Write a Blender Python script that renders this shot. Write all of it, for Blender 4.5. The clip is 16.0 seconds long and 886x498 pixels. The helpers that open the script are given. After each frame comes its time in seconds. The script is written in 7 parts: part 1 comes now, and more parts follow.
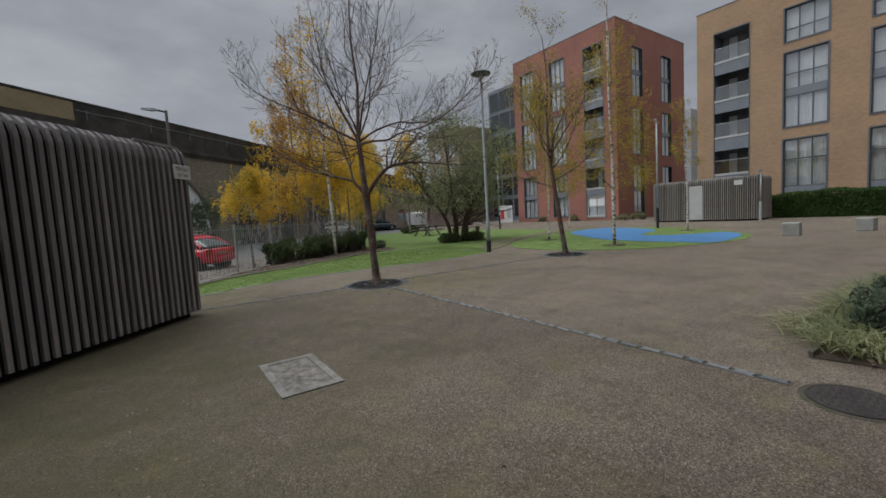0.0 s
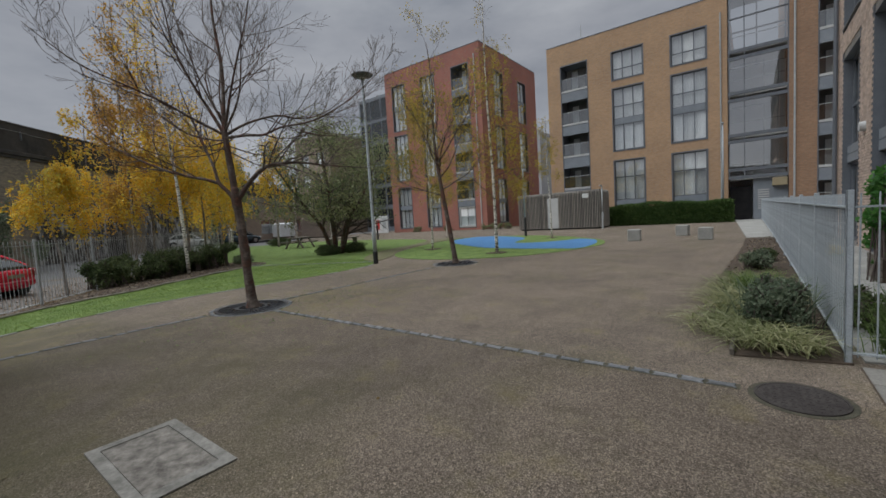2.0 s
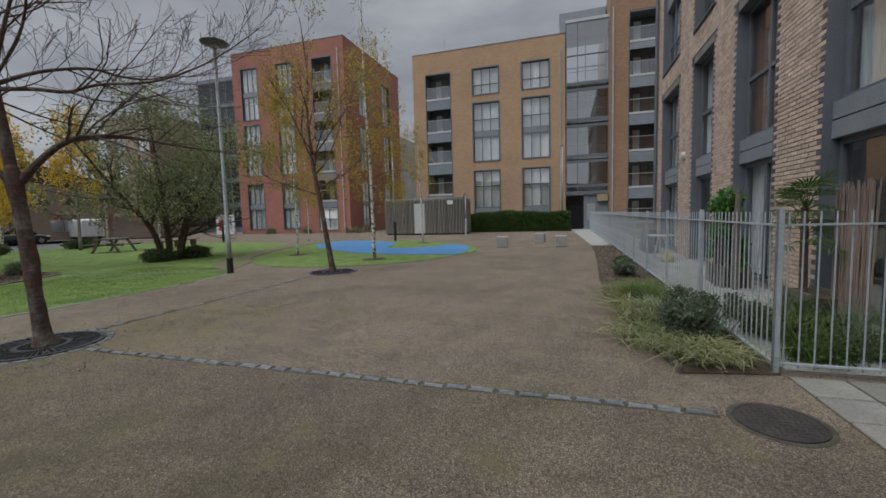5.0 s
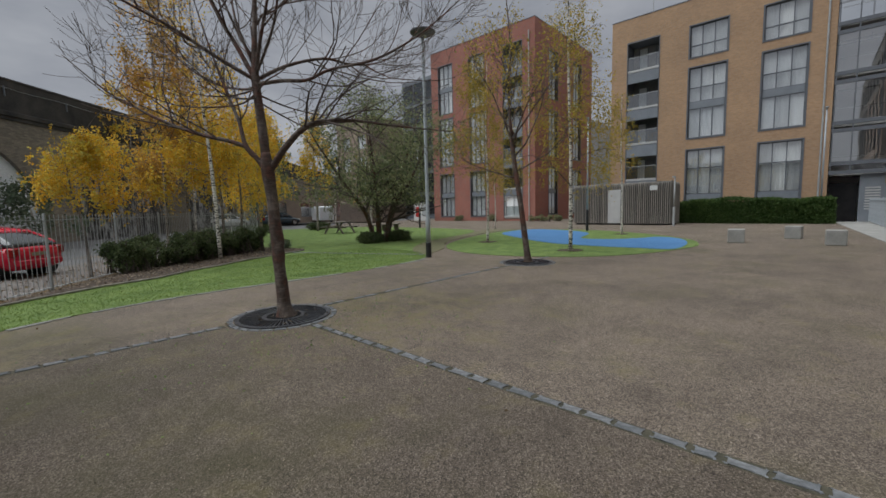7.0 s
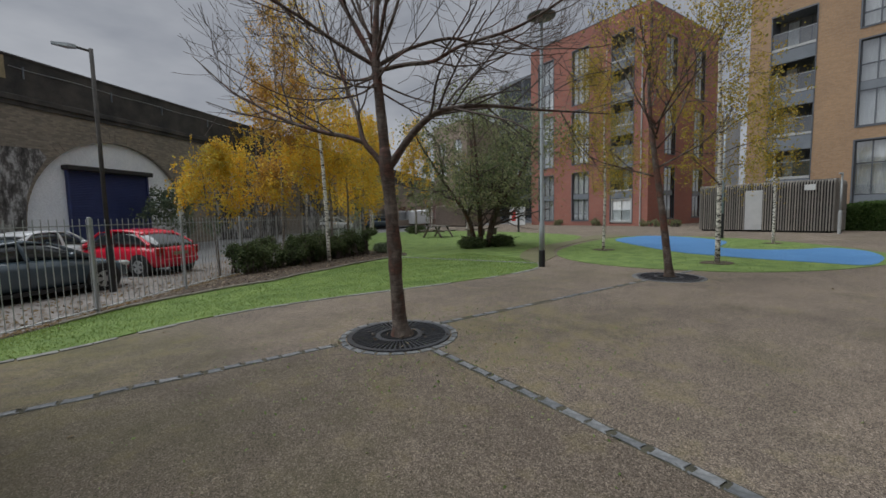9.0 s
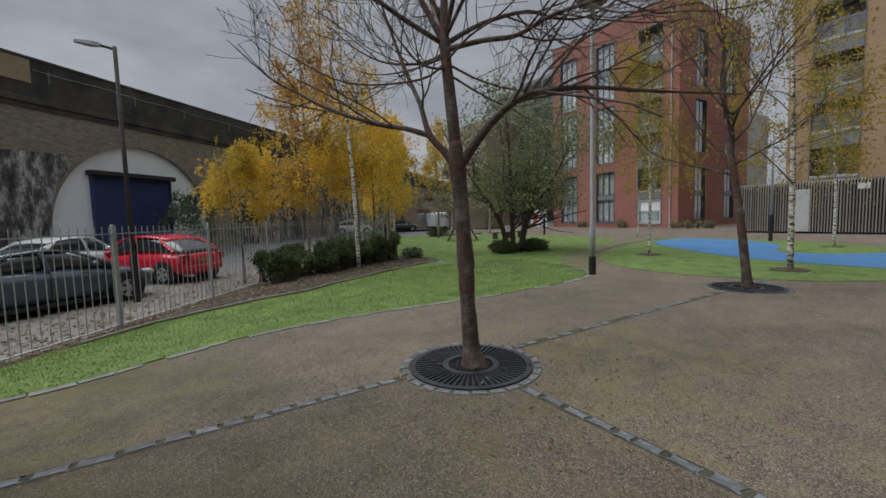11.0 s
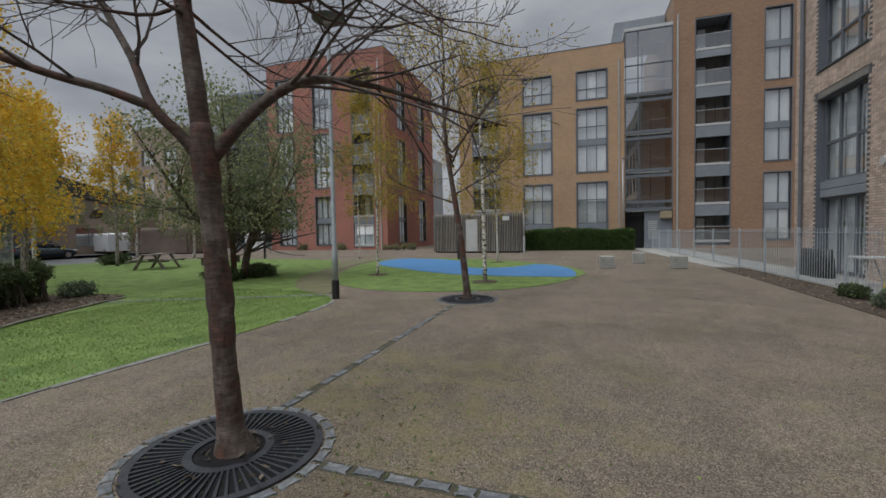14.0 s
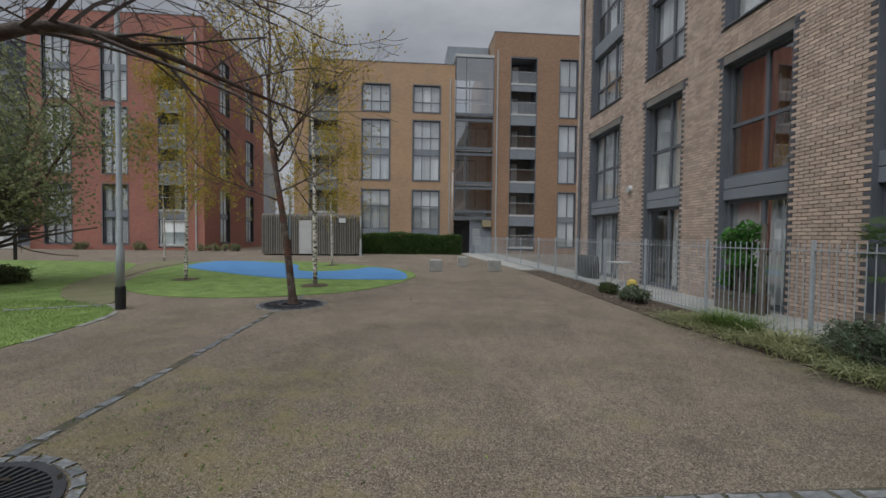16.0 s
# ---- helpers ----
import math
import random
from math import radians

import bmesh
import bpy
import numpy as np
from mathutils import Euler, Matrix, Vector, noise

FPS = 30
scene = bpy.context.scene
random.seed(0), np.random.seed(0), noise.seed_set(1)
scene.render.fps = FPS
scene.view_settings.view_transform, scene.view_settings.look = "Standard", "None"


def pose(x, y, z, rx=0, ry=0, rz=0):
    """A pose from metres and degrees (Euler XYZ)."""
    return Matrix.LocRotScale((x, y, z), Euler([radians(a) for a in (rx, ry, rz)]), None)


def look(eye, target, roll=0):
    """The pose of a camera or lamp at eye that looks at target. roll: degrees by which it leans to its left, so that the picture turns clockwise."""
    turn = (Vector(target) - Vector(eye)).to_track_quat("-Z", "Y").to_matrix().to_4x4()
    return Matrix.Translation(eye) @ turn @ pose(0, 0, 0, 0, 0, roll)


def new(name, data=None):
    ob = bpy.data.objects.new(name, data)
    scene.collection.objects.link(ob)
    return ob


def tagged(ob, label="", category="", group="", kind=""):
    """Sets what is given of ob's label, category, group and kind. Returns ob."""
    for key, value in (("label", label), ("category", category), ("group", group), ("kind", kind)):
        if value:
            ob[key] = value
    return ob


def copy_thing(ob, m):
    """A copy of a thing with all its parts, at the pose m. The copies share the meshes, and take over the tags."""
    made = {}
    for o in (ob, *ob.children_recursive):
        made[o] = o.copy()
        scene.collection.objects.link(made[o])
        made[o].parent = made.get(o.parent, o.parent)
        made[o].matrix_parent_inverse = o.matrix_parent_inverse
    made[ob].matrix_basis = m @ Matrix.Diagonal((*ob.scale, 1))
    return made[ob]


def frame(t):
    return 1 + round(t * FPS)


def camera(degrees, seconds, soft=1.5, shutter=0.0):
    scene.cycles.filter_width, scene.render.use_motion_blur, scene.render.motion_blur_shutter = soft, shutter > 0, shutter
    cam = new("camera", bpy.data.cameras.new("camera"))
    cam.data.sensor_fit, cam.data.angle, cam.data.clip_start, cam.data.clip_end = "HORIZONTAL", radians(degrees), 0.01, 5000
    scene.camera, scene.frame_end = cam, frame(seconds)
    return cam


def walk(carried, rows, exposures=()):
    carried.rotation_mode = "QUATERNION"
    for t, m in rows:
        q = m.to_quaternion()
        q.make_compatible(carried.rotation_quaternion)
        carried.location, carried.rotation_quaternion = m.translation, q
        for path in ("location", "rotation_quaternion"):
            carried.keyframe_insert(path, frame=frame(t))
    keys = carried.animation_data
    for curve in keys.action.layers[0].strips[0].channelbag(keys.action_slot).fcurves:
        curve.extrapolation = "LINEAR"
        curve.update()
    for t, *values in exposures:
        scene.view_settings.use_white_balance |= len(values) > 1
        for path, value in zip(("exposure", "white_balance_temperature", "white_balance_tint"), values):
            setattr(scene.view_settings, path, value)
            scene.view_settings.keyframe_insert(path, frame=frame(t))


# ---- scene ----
cam = camera(95.1, 16.0, soft=1.6)
PATH = [
    (0, (0.277, 0.422, 1.435), (1.405, 2.065, 1.27), -3.3),
    (0.5, (0.309, 0.653, 1.431), (1.51, 2.243, 1.266), -3.2),
    (1, (0.284, 0.87, 1.433), (1.616, 2.351, 1.26), -3.3),
    (1.5, (0.303, 1.126, 1.426), (1.767, 2.477, 1.257), -3.6),
    (2, (0.396, 1.328, 1.418), (1.979, 2.541, 1.268), -3.5),
    (2.5, (0.491, 1.536, 1.421), (2.2, 2.565, 1.285), -3.1),
    (3, (0.516, 1.742, 1.428), (2.344, 2.541, 1.282), -2.9),
    (5.5, (1.065, 2.686, 1.474), (2.968, 3.279, 1.309), -1.6),
    (6, (1.281, 2.983, 1.426), (3.107, 3.782, 1.255), -1.4),
    (6.5, (1.428, 3.143, 1.441), (3.093, 4.236, 1.259), -1.5),
    (7, (1.527, 3.365, 1.411), (3.0, 4.703, 1.214), -1.4),
    (7.5, (1.639, 3.688, 1.396), (2.929, 5.202, 1.186), -1.2),
    (8, (1.776, 3.985, 1.409), (2.923, 5.611, 1.21), -0.9),
    (10.5, (1.809, 5.177, 1.462), (2.955, 6.81, 1.318), -1.7),
    (11, (1.716, 5.467, 1.485), (2.802, 7.139, 1.329), -1.7),
    (11.5, (1.711, 5.688, 1.472), (2.782, 7.368, 1.302), -1.8),
    (12, (1.781, 5.95, 1.47), (2.959, 7.558, 1.308), -1.6),
    (12.5, (1.811, 6.111, 1.48), (3.186, 7.557, 1.347), -1.8),
    (13, (1.848, 6.363, 1.452), (3.437, 7.573, 1.355), -2.1),
    (13.5, (1.827, 6.411, 1.475), (3.59, 7.352, 1.385), -1.6),
    (14, (1.953, 6.402, 1.463), (3.852, 7.023, 1.386), -1.1),
    (14.5, (1.958, 6.327, 1.527), (3.937, 6.61, 1.453), -1.0),
    (15, (2.023, 6.304, 1.487), (4.021, 6.336, 1.419), -0.7),
    (15.5, (1.996, 6.233, 1.507), (3.992, 6.134, 1.429), -0.1),
    (16, (2.027, 6.224, 1.446), (4.02, 6.072, 1.383), 0.7),
]
walk(cam, [(t, look(eye, target, roll)) for t, eye, target, roll in PATH], exposures=[(0, 0.40)])

# ---- sky and sun: a dull overcast afternoon ----
world = bpy.data.worlds.new("overcast_sky")
scene.world = world
world.use_nodes = True
wn, wl = world.node_tree.nodes, world.node_tree.links
wn.clear()


def wnode(kind, **values):
    n = wn.new(kind)
    for k, v in values.items():
        n.inputs[k].default_value = v
    return n


sky = wn.new("ShaderNodeTexSky")
sky.sky_type, sky.sun_disc = "NISHITA", False
sky.sun_elevation, sky.sun_rotation = radians(63.4), radians(-53.1)
wcoord = wn.new("ShaderNodeTexCoord")
wmap = wnode("ShaderNodeMapping", Scale=(1.0, 1.0, 2.6))
wl.new(wcoord.outputs["Generated"], wmap.inputs["Vector"])
cloud = wnode("ShaderNodeTexNoise", Scale=1.9, Detail=6.0, Roughness=0.55)
wl.new(wmap.outputs[0], cloud.inputs["Vector"])
cloud_ramp = wn.new("ShaderNodeValToRGB")
cloud_ramp.color_ramp.elements[0].position, cloud_ramp.color_ramp.elements[0].color = 0.35, (0.170, 0.183, 0.210, 1)
cloud_ramp.color_ramp.elements[1].position, cloud_ramp.color_ramp.elements[1].color = 0.70, (0.338, 0.348, 0.370, 1)
wl.new(cloud.outputs["Fac"], cloud_ramp.inputs["Fac"])
# an overcast dome grows brighter towards the zenith
wsep = wn.new("ShaderNodeSeparateXYZ")
wl.new(wcoord.outputs["Generated"], wsep.inputs[0])
dome = wnode("ShaderNodeMapRange")
for k, v in ((1, 0.40), (2, 1.0), (3, 1.0), (4, 2.4)):
    dome.inputs[k].default_value = v
wl.new(wsep.outputs["Z"], dome.inputs[0])
warm = wnode("ShaderNodeMapRange")
for k, v in ((1, 0.40), (2, 0.75), (3, 1.0), (4, 0.93)):
    warm.inputs[k].default_value = v
wl.new(wsep.outputs["Z"], warm.inputs[0])
tint = wn.new("ShaderNodeCombineColor")
tint.inputs[0].default_value = tint.inputs[1].default_value = 1.0
wl.new(warm.outputs[0], tint.inputs[2])
toned = wn.new("ShaderNodeVectorMath")
toned.operation = "MULTIPLY"
wl.new(cloud_ramp.outputs["Color"], toned.inputs[0])
wl.new(tint.outputs[0], toned.inputs[1])
lift = wn.new("ShaderNodeVectorMath")
lift.operation = "SCALE"
wl.new(toned.outputs[0], lift.inputs[0])
wl.new(dome.outputs[0], lift.inputs["Scale"])
sky_bg, cloud_bg = wnode("ShaderNodeBackground", Strength=0.06), wnode("ShaderNodeBackground", Strength=1.0)
wl.new(sky.outputs[0], sky_bg.inputs["Color"])
wl.new(lift.outputs[0], cloud_bg.inputs["Color"])
wmix = wnode("ShaderNodeMixShader", Fac=0.93)
wl.new(sky_bg.outputs[0], wmix.inputs[1])
wl.new(cloud_bg.outputs[0], wmix.inputs[2])
wout = wn.new("ShaderNodeOutputWorld")
wl.new(wmix.outputs[0], wout.inputs["Surface"])

sun = new("sun", bpy.data.lights.new("sun", "SUN"))
sun.data.energy, sun.data.angle, sun.data.color = 2.0, radians(72), (0.955, 1.0, 1.04)
sun.matrix_world = look((-8, 6, 20), (0, 0, 0))

# ---- materials ----
def ramp(nt, fac, stops):
    r = nt.nodes.new("ShaderNodeValToRGB")
    els = r.color_ramp.elements
    while len(els) < len(stops):
        els.new(0.5)
    for e, (p, c) in zip(els, stops):
        e.position, e.color = p, (*c, 1)
    nt.links.new(fac, r.inputs["Fac"])
    return r.outputs["Color"]


def tex(nt, kind, co, **values):
    n = nt.nodes.new(kind)
    for k, v in values.items():
        n.inputs[k].default_value = v
    nt.links.new(co, n.inputs["Vector"])
    return n


def mixc(nt, mode, fac, a, b):
    m = nt.nodes.new("ShaderNodeMix")
    m.data_type, m.blend_type = "RGBA", mode
    for sock, v in ((m.inputs[0], fac), (m.inputs[6], a), (m.inputs[7], b)):
        if isinstance(v, (int, float)):
            sock.default_value = v
        elif isinstance(v, tuple):
            sock.default_value = (*v, 1)
        else:
            nt.links.new(v, sock)
    return m.outputs[2]


def begin(name):
    m = bpy.data.materials.new(name)
    m.use_nodes = True
    nt = m.node_tree
    co = nt.nodes.new("ShaderNodeTexCoord").outputs["Object"]
    return m, nt, nt.nodes["Principled BSDF"], co


def bump(nt, bsdf, height, strength, distance=0.01):
    b = nt.nodes.new("ShaderNodeBump")
    b.inputs["Strength"].default_value, b.inputs["Distance"].default_value = strength, distance
    nt.links.new(height, b.inputs["Height"])
    nt.links.new(b.outputs[0], bsdf.inputs["Normal"])


def mat(name, c1, c2, scale=2.0, fine=40.0, rough=0.8, relief=0.25, metal=0.0, rand=0.0, island=0.0, stretch=(1, 1, 1), spec=0.4):
    """Two tones mixed by a broad noise, broken up by a fine one, with relief; rand and island vary it from piece to piece."""
    m, nt, bsdf, co = begin(name)
    mp = nt.nodes.new("ShaderNodeMapping")
    mp.inputs["Scale"].default_value = stretch
    nt.links.new(co, mp.inputs["Vector"])
    n1 = tex(nt, "ShaderNodeTexNoise", mp.outputs[0], Scale=scale, Detail=5.0, Roughness=0.6)
    n2 = tex(nt, "ShaderNodeTexNoise", mp.outputs[0], Scale=fine, Detail=4.0, Roughness=0.65)
    col = ramp(nt, n1.outputs["Fac"], [(0.32, c1), (0.68, c2)])
    grain = ramp(nt, n2.outputs["Fac"], [(0.3, (0.72, 0.72, 0.72)), (0.7, (1.2, 1.2, 1.2))])
    col = mixc(nt, "MULTIPLY", 0.8, col, grain)
    if rand or island:
        src = nt.nodes.new("ShaderNodeObjectInfo").outputs["Random"] if rand else nt.nodes.new("ShaderNodeNewGeometry").outputs["Random Per Island"]
        a = rand or island
        col = mixc(nt, "MULTIPLY", 1.0, col, ramp(nt, src, [(0.0, (1 - a, 1 - a, 1 - a)), (0.5, (1, 1, 1)), (1.0, (1 + a, 1 + 0.9 * a, 1 + 0.75 * a))]))
    nt.links.new(col, bsdf.inputs["Base Color"])
    bsdf.inputs["Roughness"].default_value, bsdf.inputs["Metallic"].default_value = rough, metal
    bsdf.inputs["Specular IOR Level"].default_value = spec
    if relief:
        bump(nt, bsdf, n2.outputs["Fac"], relief)
    return m


def brick_mat(name, c1, c2, mortar, turn):
    """Coursed brick for walls that stay far off: turn maps the wall's own axes."""
    m, nt, bsdf, co = begin(name)
    mp = nt.nodes.new("ShaderNodeMapping")
    mp.inputs["Rotation"].default_value = turn
    nt.links.new(co, mp.inputs["Vector"])
    b = tex(nt, "ShaderNodeTexBrick", mp.outputs[0], Scale=1.0)
    b.inputs["Color1"].default_value, b.inputs["Color2"].default_value, b.inputs["Mortar"].default_value = (*c1, 1), (*c2, 1), (*mortar, 1)
    for k, v in (("Mortar Size", 0.008), ("Brick Width", 0.225), ("Row Height", 0.075), ("Bias", 0.0)):
        b.inputs[k].default_value = v
    n1 = tex(nt, "ShaderNodeTexNoise", co, Scale=0.35, Detail=5.0, Roughness=0.6)
    n2 = tex(nt, "ShaderNodeTexNoise", co, Scale=9.0, Detail=4.0, Roughness=0.7)
    col = mixc(nt, "MULTIPLY", 0.9, b.outputs["Color"], ramp(nt, n1.outputs["Fac"], [(0.3, (0.84, 0.84, 0.86)), (0.7, (1.12, 1.1, 1.06))]))
    col = mixc(nt, "MULTIPLY", 0.6, col, ramp(nt, n2.outputs["Fac"], [(0.3, (0.8, 0.78, 0.76)), (0.7, (1.15, 1.15, 1.15))]))
    nt.links.new(col, bsdf.inputs["Base Color"])
    bsdf.inputs["Roughness"].default_value = 0.88
    bump(nt, bsdf, b.outputs["Fac"], -0.35, 0.006)
    return m


def gravel_mat():
    m, nt, bsdf, co = begin("resin_bound_gravel")
    peb = tex(nt, "ShaderNodeTexVoronoi", co, Scale=145.0)
    peb2 = tex(nt, "ShaderNodeTexVoronoi", co, Scale=38.0)
    big = tex(nt, "ShaderNodeTexNoise", co, Scale=0.33, Detail=6.0, Roughness=0.62)
    mid = tex(nt, "ShaderNodeTexNoise", co, Scale=2.3, Detail=6.0, Roughness=0.7)
    damp = tex(nt, "ShaderNodeTexNoise", co, Scale=0.85, Detail=8.0, Roughness=0.66, Distortion=0.6)
    moss = tex(nt, "ShaderNodeTexNoise", co, Scale=0.55, Detail=9.0, Roughness=0.74)
    col = ramp(nt, peb.outputs["Color"], [(0.0, (0.028, 0.022, 0.018)), (0.35, (0.098, 0.081, 0.067)), (0.7, (0.195, 0.163, 0.136)), (1.0, (0.37, 0.325, 0.28))])
    col = mixc(nt, "MULTIPLY", 0.3, col, ramp(nt, peb2.outputs["Color"], [(0.1, (0.72, 0.70, 0.68)), (0.9, (1.26, 1.24, 1.2))]))
    col = mixc(nt, "MULTIPLY", 0.7, col, ramp(nt, big.outputs["Fac"], [(0.3, (0.64, 0.63, 0.63)), (0.7, (1.22, 1.19, 1.16))]))
    col = mixc(nt, "MULTIPLY", 0.8, col, ramp(nt, mid.outputs["Fac"], [(0.3, (0.78, 0.77, 0.75)), (0.62, (1.08, 1.08, 1.07))]))
    col = mixc(nt, "MULTIPLY", 0.5, col, ramp(nt, damp.outputs["Fac"], [(0.36, (0.70, 0.68, 0.67)), (0.47, (0.98, 0.97, 0.96)), (0.66, (1.13, 1.11, 1.08))]))
    # moss by the store and round the tree; by the store its colour also carries shade
    sep = nt.nodes.new("ShaderNodeSeparateXYZ")
    nt.links.new(co, sep.inputs[0])
    side = nt.nodes.new("ShaderNodeMapRange")
    for k, v in ((1, 3.4), (2, -0.4), (3, 0.0), (4, 0.27)):
        side.inputs[k].default_value = v
    nt.links.new(sep.outputs["X"], side.inputs[0])
    dist = nt.nodes.new("ShaderNodeVectorMath")
    dist.operation = "DISTANCE"
    dist.inputs[1].default_value = (4.9, 7.9, 0)
    nt.links.new(co, dist.inputs[0])
    halo = nt.nodes.new("ShaderNodeMapRange")
    for k, v in ((1, 2.6), (2, 0.7), (3, 0.0), (4, 0.13)):
        halo.inputs[k].default_value = v
    nt.links.new(dist.outputs["Value"], halo.inputs[0])
    verge = nt.nodes.new("ShaderNodeVectorMath")
    verge.operation = "DISTANCE"
    verge.inputs[1].default_value = (-0.2, 9.9, 0)
    nt.links.new(co, verge.inputs[0])
    verge_halo = nt.nodes.new("ShaderNodeMapRange")
    for k, v in ((1, 2.6), (2, 0.6), (3, 0.0), (4, 0.16)):
        verge_halo.inputs[k].default_value = v
    nt.links.new(verge.outputs["Value"], verge_halo.inputs[0])
    def total(x, y):
        n = nt.nodes.new("ShaderNodeMath")
        nt.links.new(x, n.inputs[0])
        nt.links.new(y, n.inputs[1])
        return n.outputs[0]

    moss_and_shade = total(moss.outputs["Fac"], side.outputs[0])
    # dark olive: moss plus painted shade towards the store
    col = mixc(nt, "MIX", ramp(nt, moss_and_shade, [(0.50, (0, 0, 0)), (0.78, (0.72, 0.72, 0.72))]), col, (0.066, 0.062, 0.028))
    tufty = total(total(mid.outputs["Fac"], halo.outputs[0]), verge_halo.outputs[0])
    col = mixc(nt, "MIX", ramp(nt, tufty, [(0.54, (0, 0, 0)), (0.78, (0.6, 0.6, 0.6))]), col, (0.150, 0.126, 0.050))
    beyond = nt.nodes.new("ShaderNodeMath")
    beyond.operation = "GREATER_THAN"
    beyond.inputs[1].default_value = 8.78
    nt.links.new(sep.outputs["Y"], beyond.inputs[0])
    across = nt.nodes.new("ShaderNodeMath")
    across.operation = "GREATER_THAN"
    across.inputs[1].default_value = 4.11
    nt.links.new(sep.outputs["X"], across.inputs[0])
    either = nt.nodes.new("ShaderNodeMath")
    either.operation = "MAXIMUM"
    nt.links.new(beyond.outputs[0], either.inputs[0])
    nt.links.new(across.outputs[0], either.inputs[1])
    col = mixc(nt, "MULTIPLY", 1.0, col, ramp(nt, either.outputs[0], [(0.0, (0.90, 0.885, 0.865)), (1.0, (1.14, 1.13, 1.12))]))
    # dark specks of grit
    speck = tex(nt, "ShaderNodeTexNoise", co, Scale=22.0, Detail=5.0, Roughness=0.8)
    col = mixc(nt, "MULTIPLY", 0.9, col, ramp(nt, speck.outputs["Fac"], [(0.30, (0.45, 0.42, 0.40)), (0.42, (1.0, 1.0, 1.0)), (0.75, (1.12, 1.1, 1.06))]))
    nt.links.new(col, bsdf.inputs["Base Color"])
    bsdf.inputs["Roughness"].default_value = 0.82
    bsdf.inputs["Specular IOR Level"].default_value = 0.3
    bump(nt, bsdf, peb.outputs["Distance"], 0.55, 0.006)
    return m


def glass_mat(name, tint, gloss, rough=0.02):
    """A pane: see-through with a mirror share that Fresnel raises at a slant."""
    m, nt, bsdf, co = begin(name)
    nt.nodes.remove(bsdf)
    clear, mirror, mix = (nt.nodes.new("ShaderNodeBsdf" + k) for k in ("Transparent", "Glossy", "Transparent"))
    nt.nodes.remove(mix)
    mix = nt.nodes.new("ShaderNodeMixShader")
    clear.inputs["Color"].default_value = (*tint, 1)
    mirror.inputs["Roughness"].default_value = rough
    wav = tex(nt, "ShaderNodeTexNoise", co, Scale=0.7, Detail=1.0)
    bp = nt.nodes.new("ShaderNodeBump")
    bp.inputs["Strength"].default_value, bp.inputs["Distance"].default_value = 0.06, 0.05
    nt.links.new(wav.outputs["Fac"], bp.inputs["Height"])
    nt.links.new(bp.outputs[0], mirror.inputs["Normal"])
    fr = nt.nodes.new("ShaderNodeFresnel")
    fr.inputs["IOR"].default_value = gloss
    nt.links.new(fr.outputs[0], mix.inputs[0])
    nt.links.new(clear.outputs[0], mix.inputs[1])
    nt.links.new(mirror.outputs[0], mix.inputs[2])
    nt.links.new(mix.outputs[0], nt.nodes["Material Output"].inputs["Surface"])
    return m


def bark_mat(name, c1, c2, ring=0.0):
    m, nt, bsdf, co = begin(name)
    mp = nt.nodes.new("ShaderNodeMapping")
    mp.inputs["Scale"].default_value = (1, 1, 0.22) if not ring else (0.5, 0.5, 3.0)
    nt.links.new(co, mp.inputs["Vector"])
    n1 = tex(nt, "ShaderNodeTexNoise", mp.outputs[0], Scale=26.0, Detail=6.0, Roughness=0.7)
    n2 = tex(nt, "ShaderNodeTexNoise", co, Scale=2.5, Detail=3.0)
    col = ramp(nt, n1.outputs["Fac"], [(0.40, c1), (0.58, c2)])
    col = mixc(nt, "MULTIPLY", 0.7, col, ramp(nt, n2.outputs["Fac"], [(0.3, (0.65, 0.62, 0.6)), (0.7, (1.2, 1.1, 1.05))]))
    nt.links.new(col, bsdf.inputs["Base Color"])
    bsdf.inputs["Roughness"].default_value = 0.9
    bump(nt, bsdf, n1.outputs["Fac"], 0.6, 0.012)
    return m


def young_bark_mat():
    """Smooth grey-brown bark with rings across it and red-brown patches where it peels."""
    m, nt, bsdf, co = begin("ringed_red_brown_bark")
    across = nt.nodes.new("ShaderNodeMapping")
    across.inputs["Scale"].default_value = (2.0, 2.0, 9.0)
    nt.links.new(co, across.inputs["Vector"])
    along = nt.nodes.new("ShaderNodeMapping")
    along.inputs["Scale"].default_value = (1.0, 1.0, 0.3)
    nt.links.new(co, along.inputs["Vector"])
    n1 = tex(nt, "ShaderNodeTexNoise", across.outputs[0], Scale=6.0, Detail=6.0, Roughness=0.65)
    n2 = tex(nt, "ShaderNodeTexNoise", along.outputs[0], Scale=30.0, Detail=5.0, Roughness=0.65)
    n3 = tex(nt, "ShaderNodeTexNoise", co, Scale=4.0, Detail=5.0, Roughness=0.6)
    col = ramp(nt, n3.outputs["Fac"], [(0.38, (0.145, 0.118, 0.100)), (0.50, (0.075, 0.052, 0.041)), (0.62, (0.118, 0.052, 0.036))])
    col = mixc(nt, "MULTIPLY", 0.85, col, ramp(nt, n1.outputs["Fac"], [(0.34, (0.5, 0.47, 0.46)), (0.5, (1.0, 1.0, 1.0)), (0.66, (1.45, 1.42, 1.4))]))
    col = mixc(nt, "MULTIPLY", 0.7, col, ramp(nt, n2.outputs["Fac"], [(0.36, (0.6, 0.58, 0.56)), (0.6, (1.18, 1.16, 1.14))]))
    nt.links.new(col, bsdf.inputs["Base Color"])
    bsdf.inputs["Roughness"].default_value = 0.8
    both = nt.nodes.new("ShaderNodeMath")
    nt.links.new(n1.outputs["Fac"], both.inputs[0])
    nt.links.new(n2.outputs["Fac"], both.inputs[1])
    bump(nt, bsdf, both.outputs[0], 0.5, 0.012)
    return m


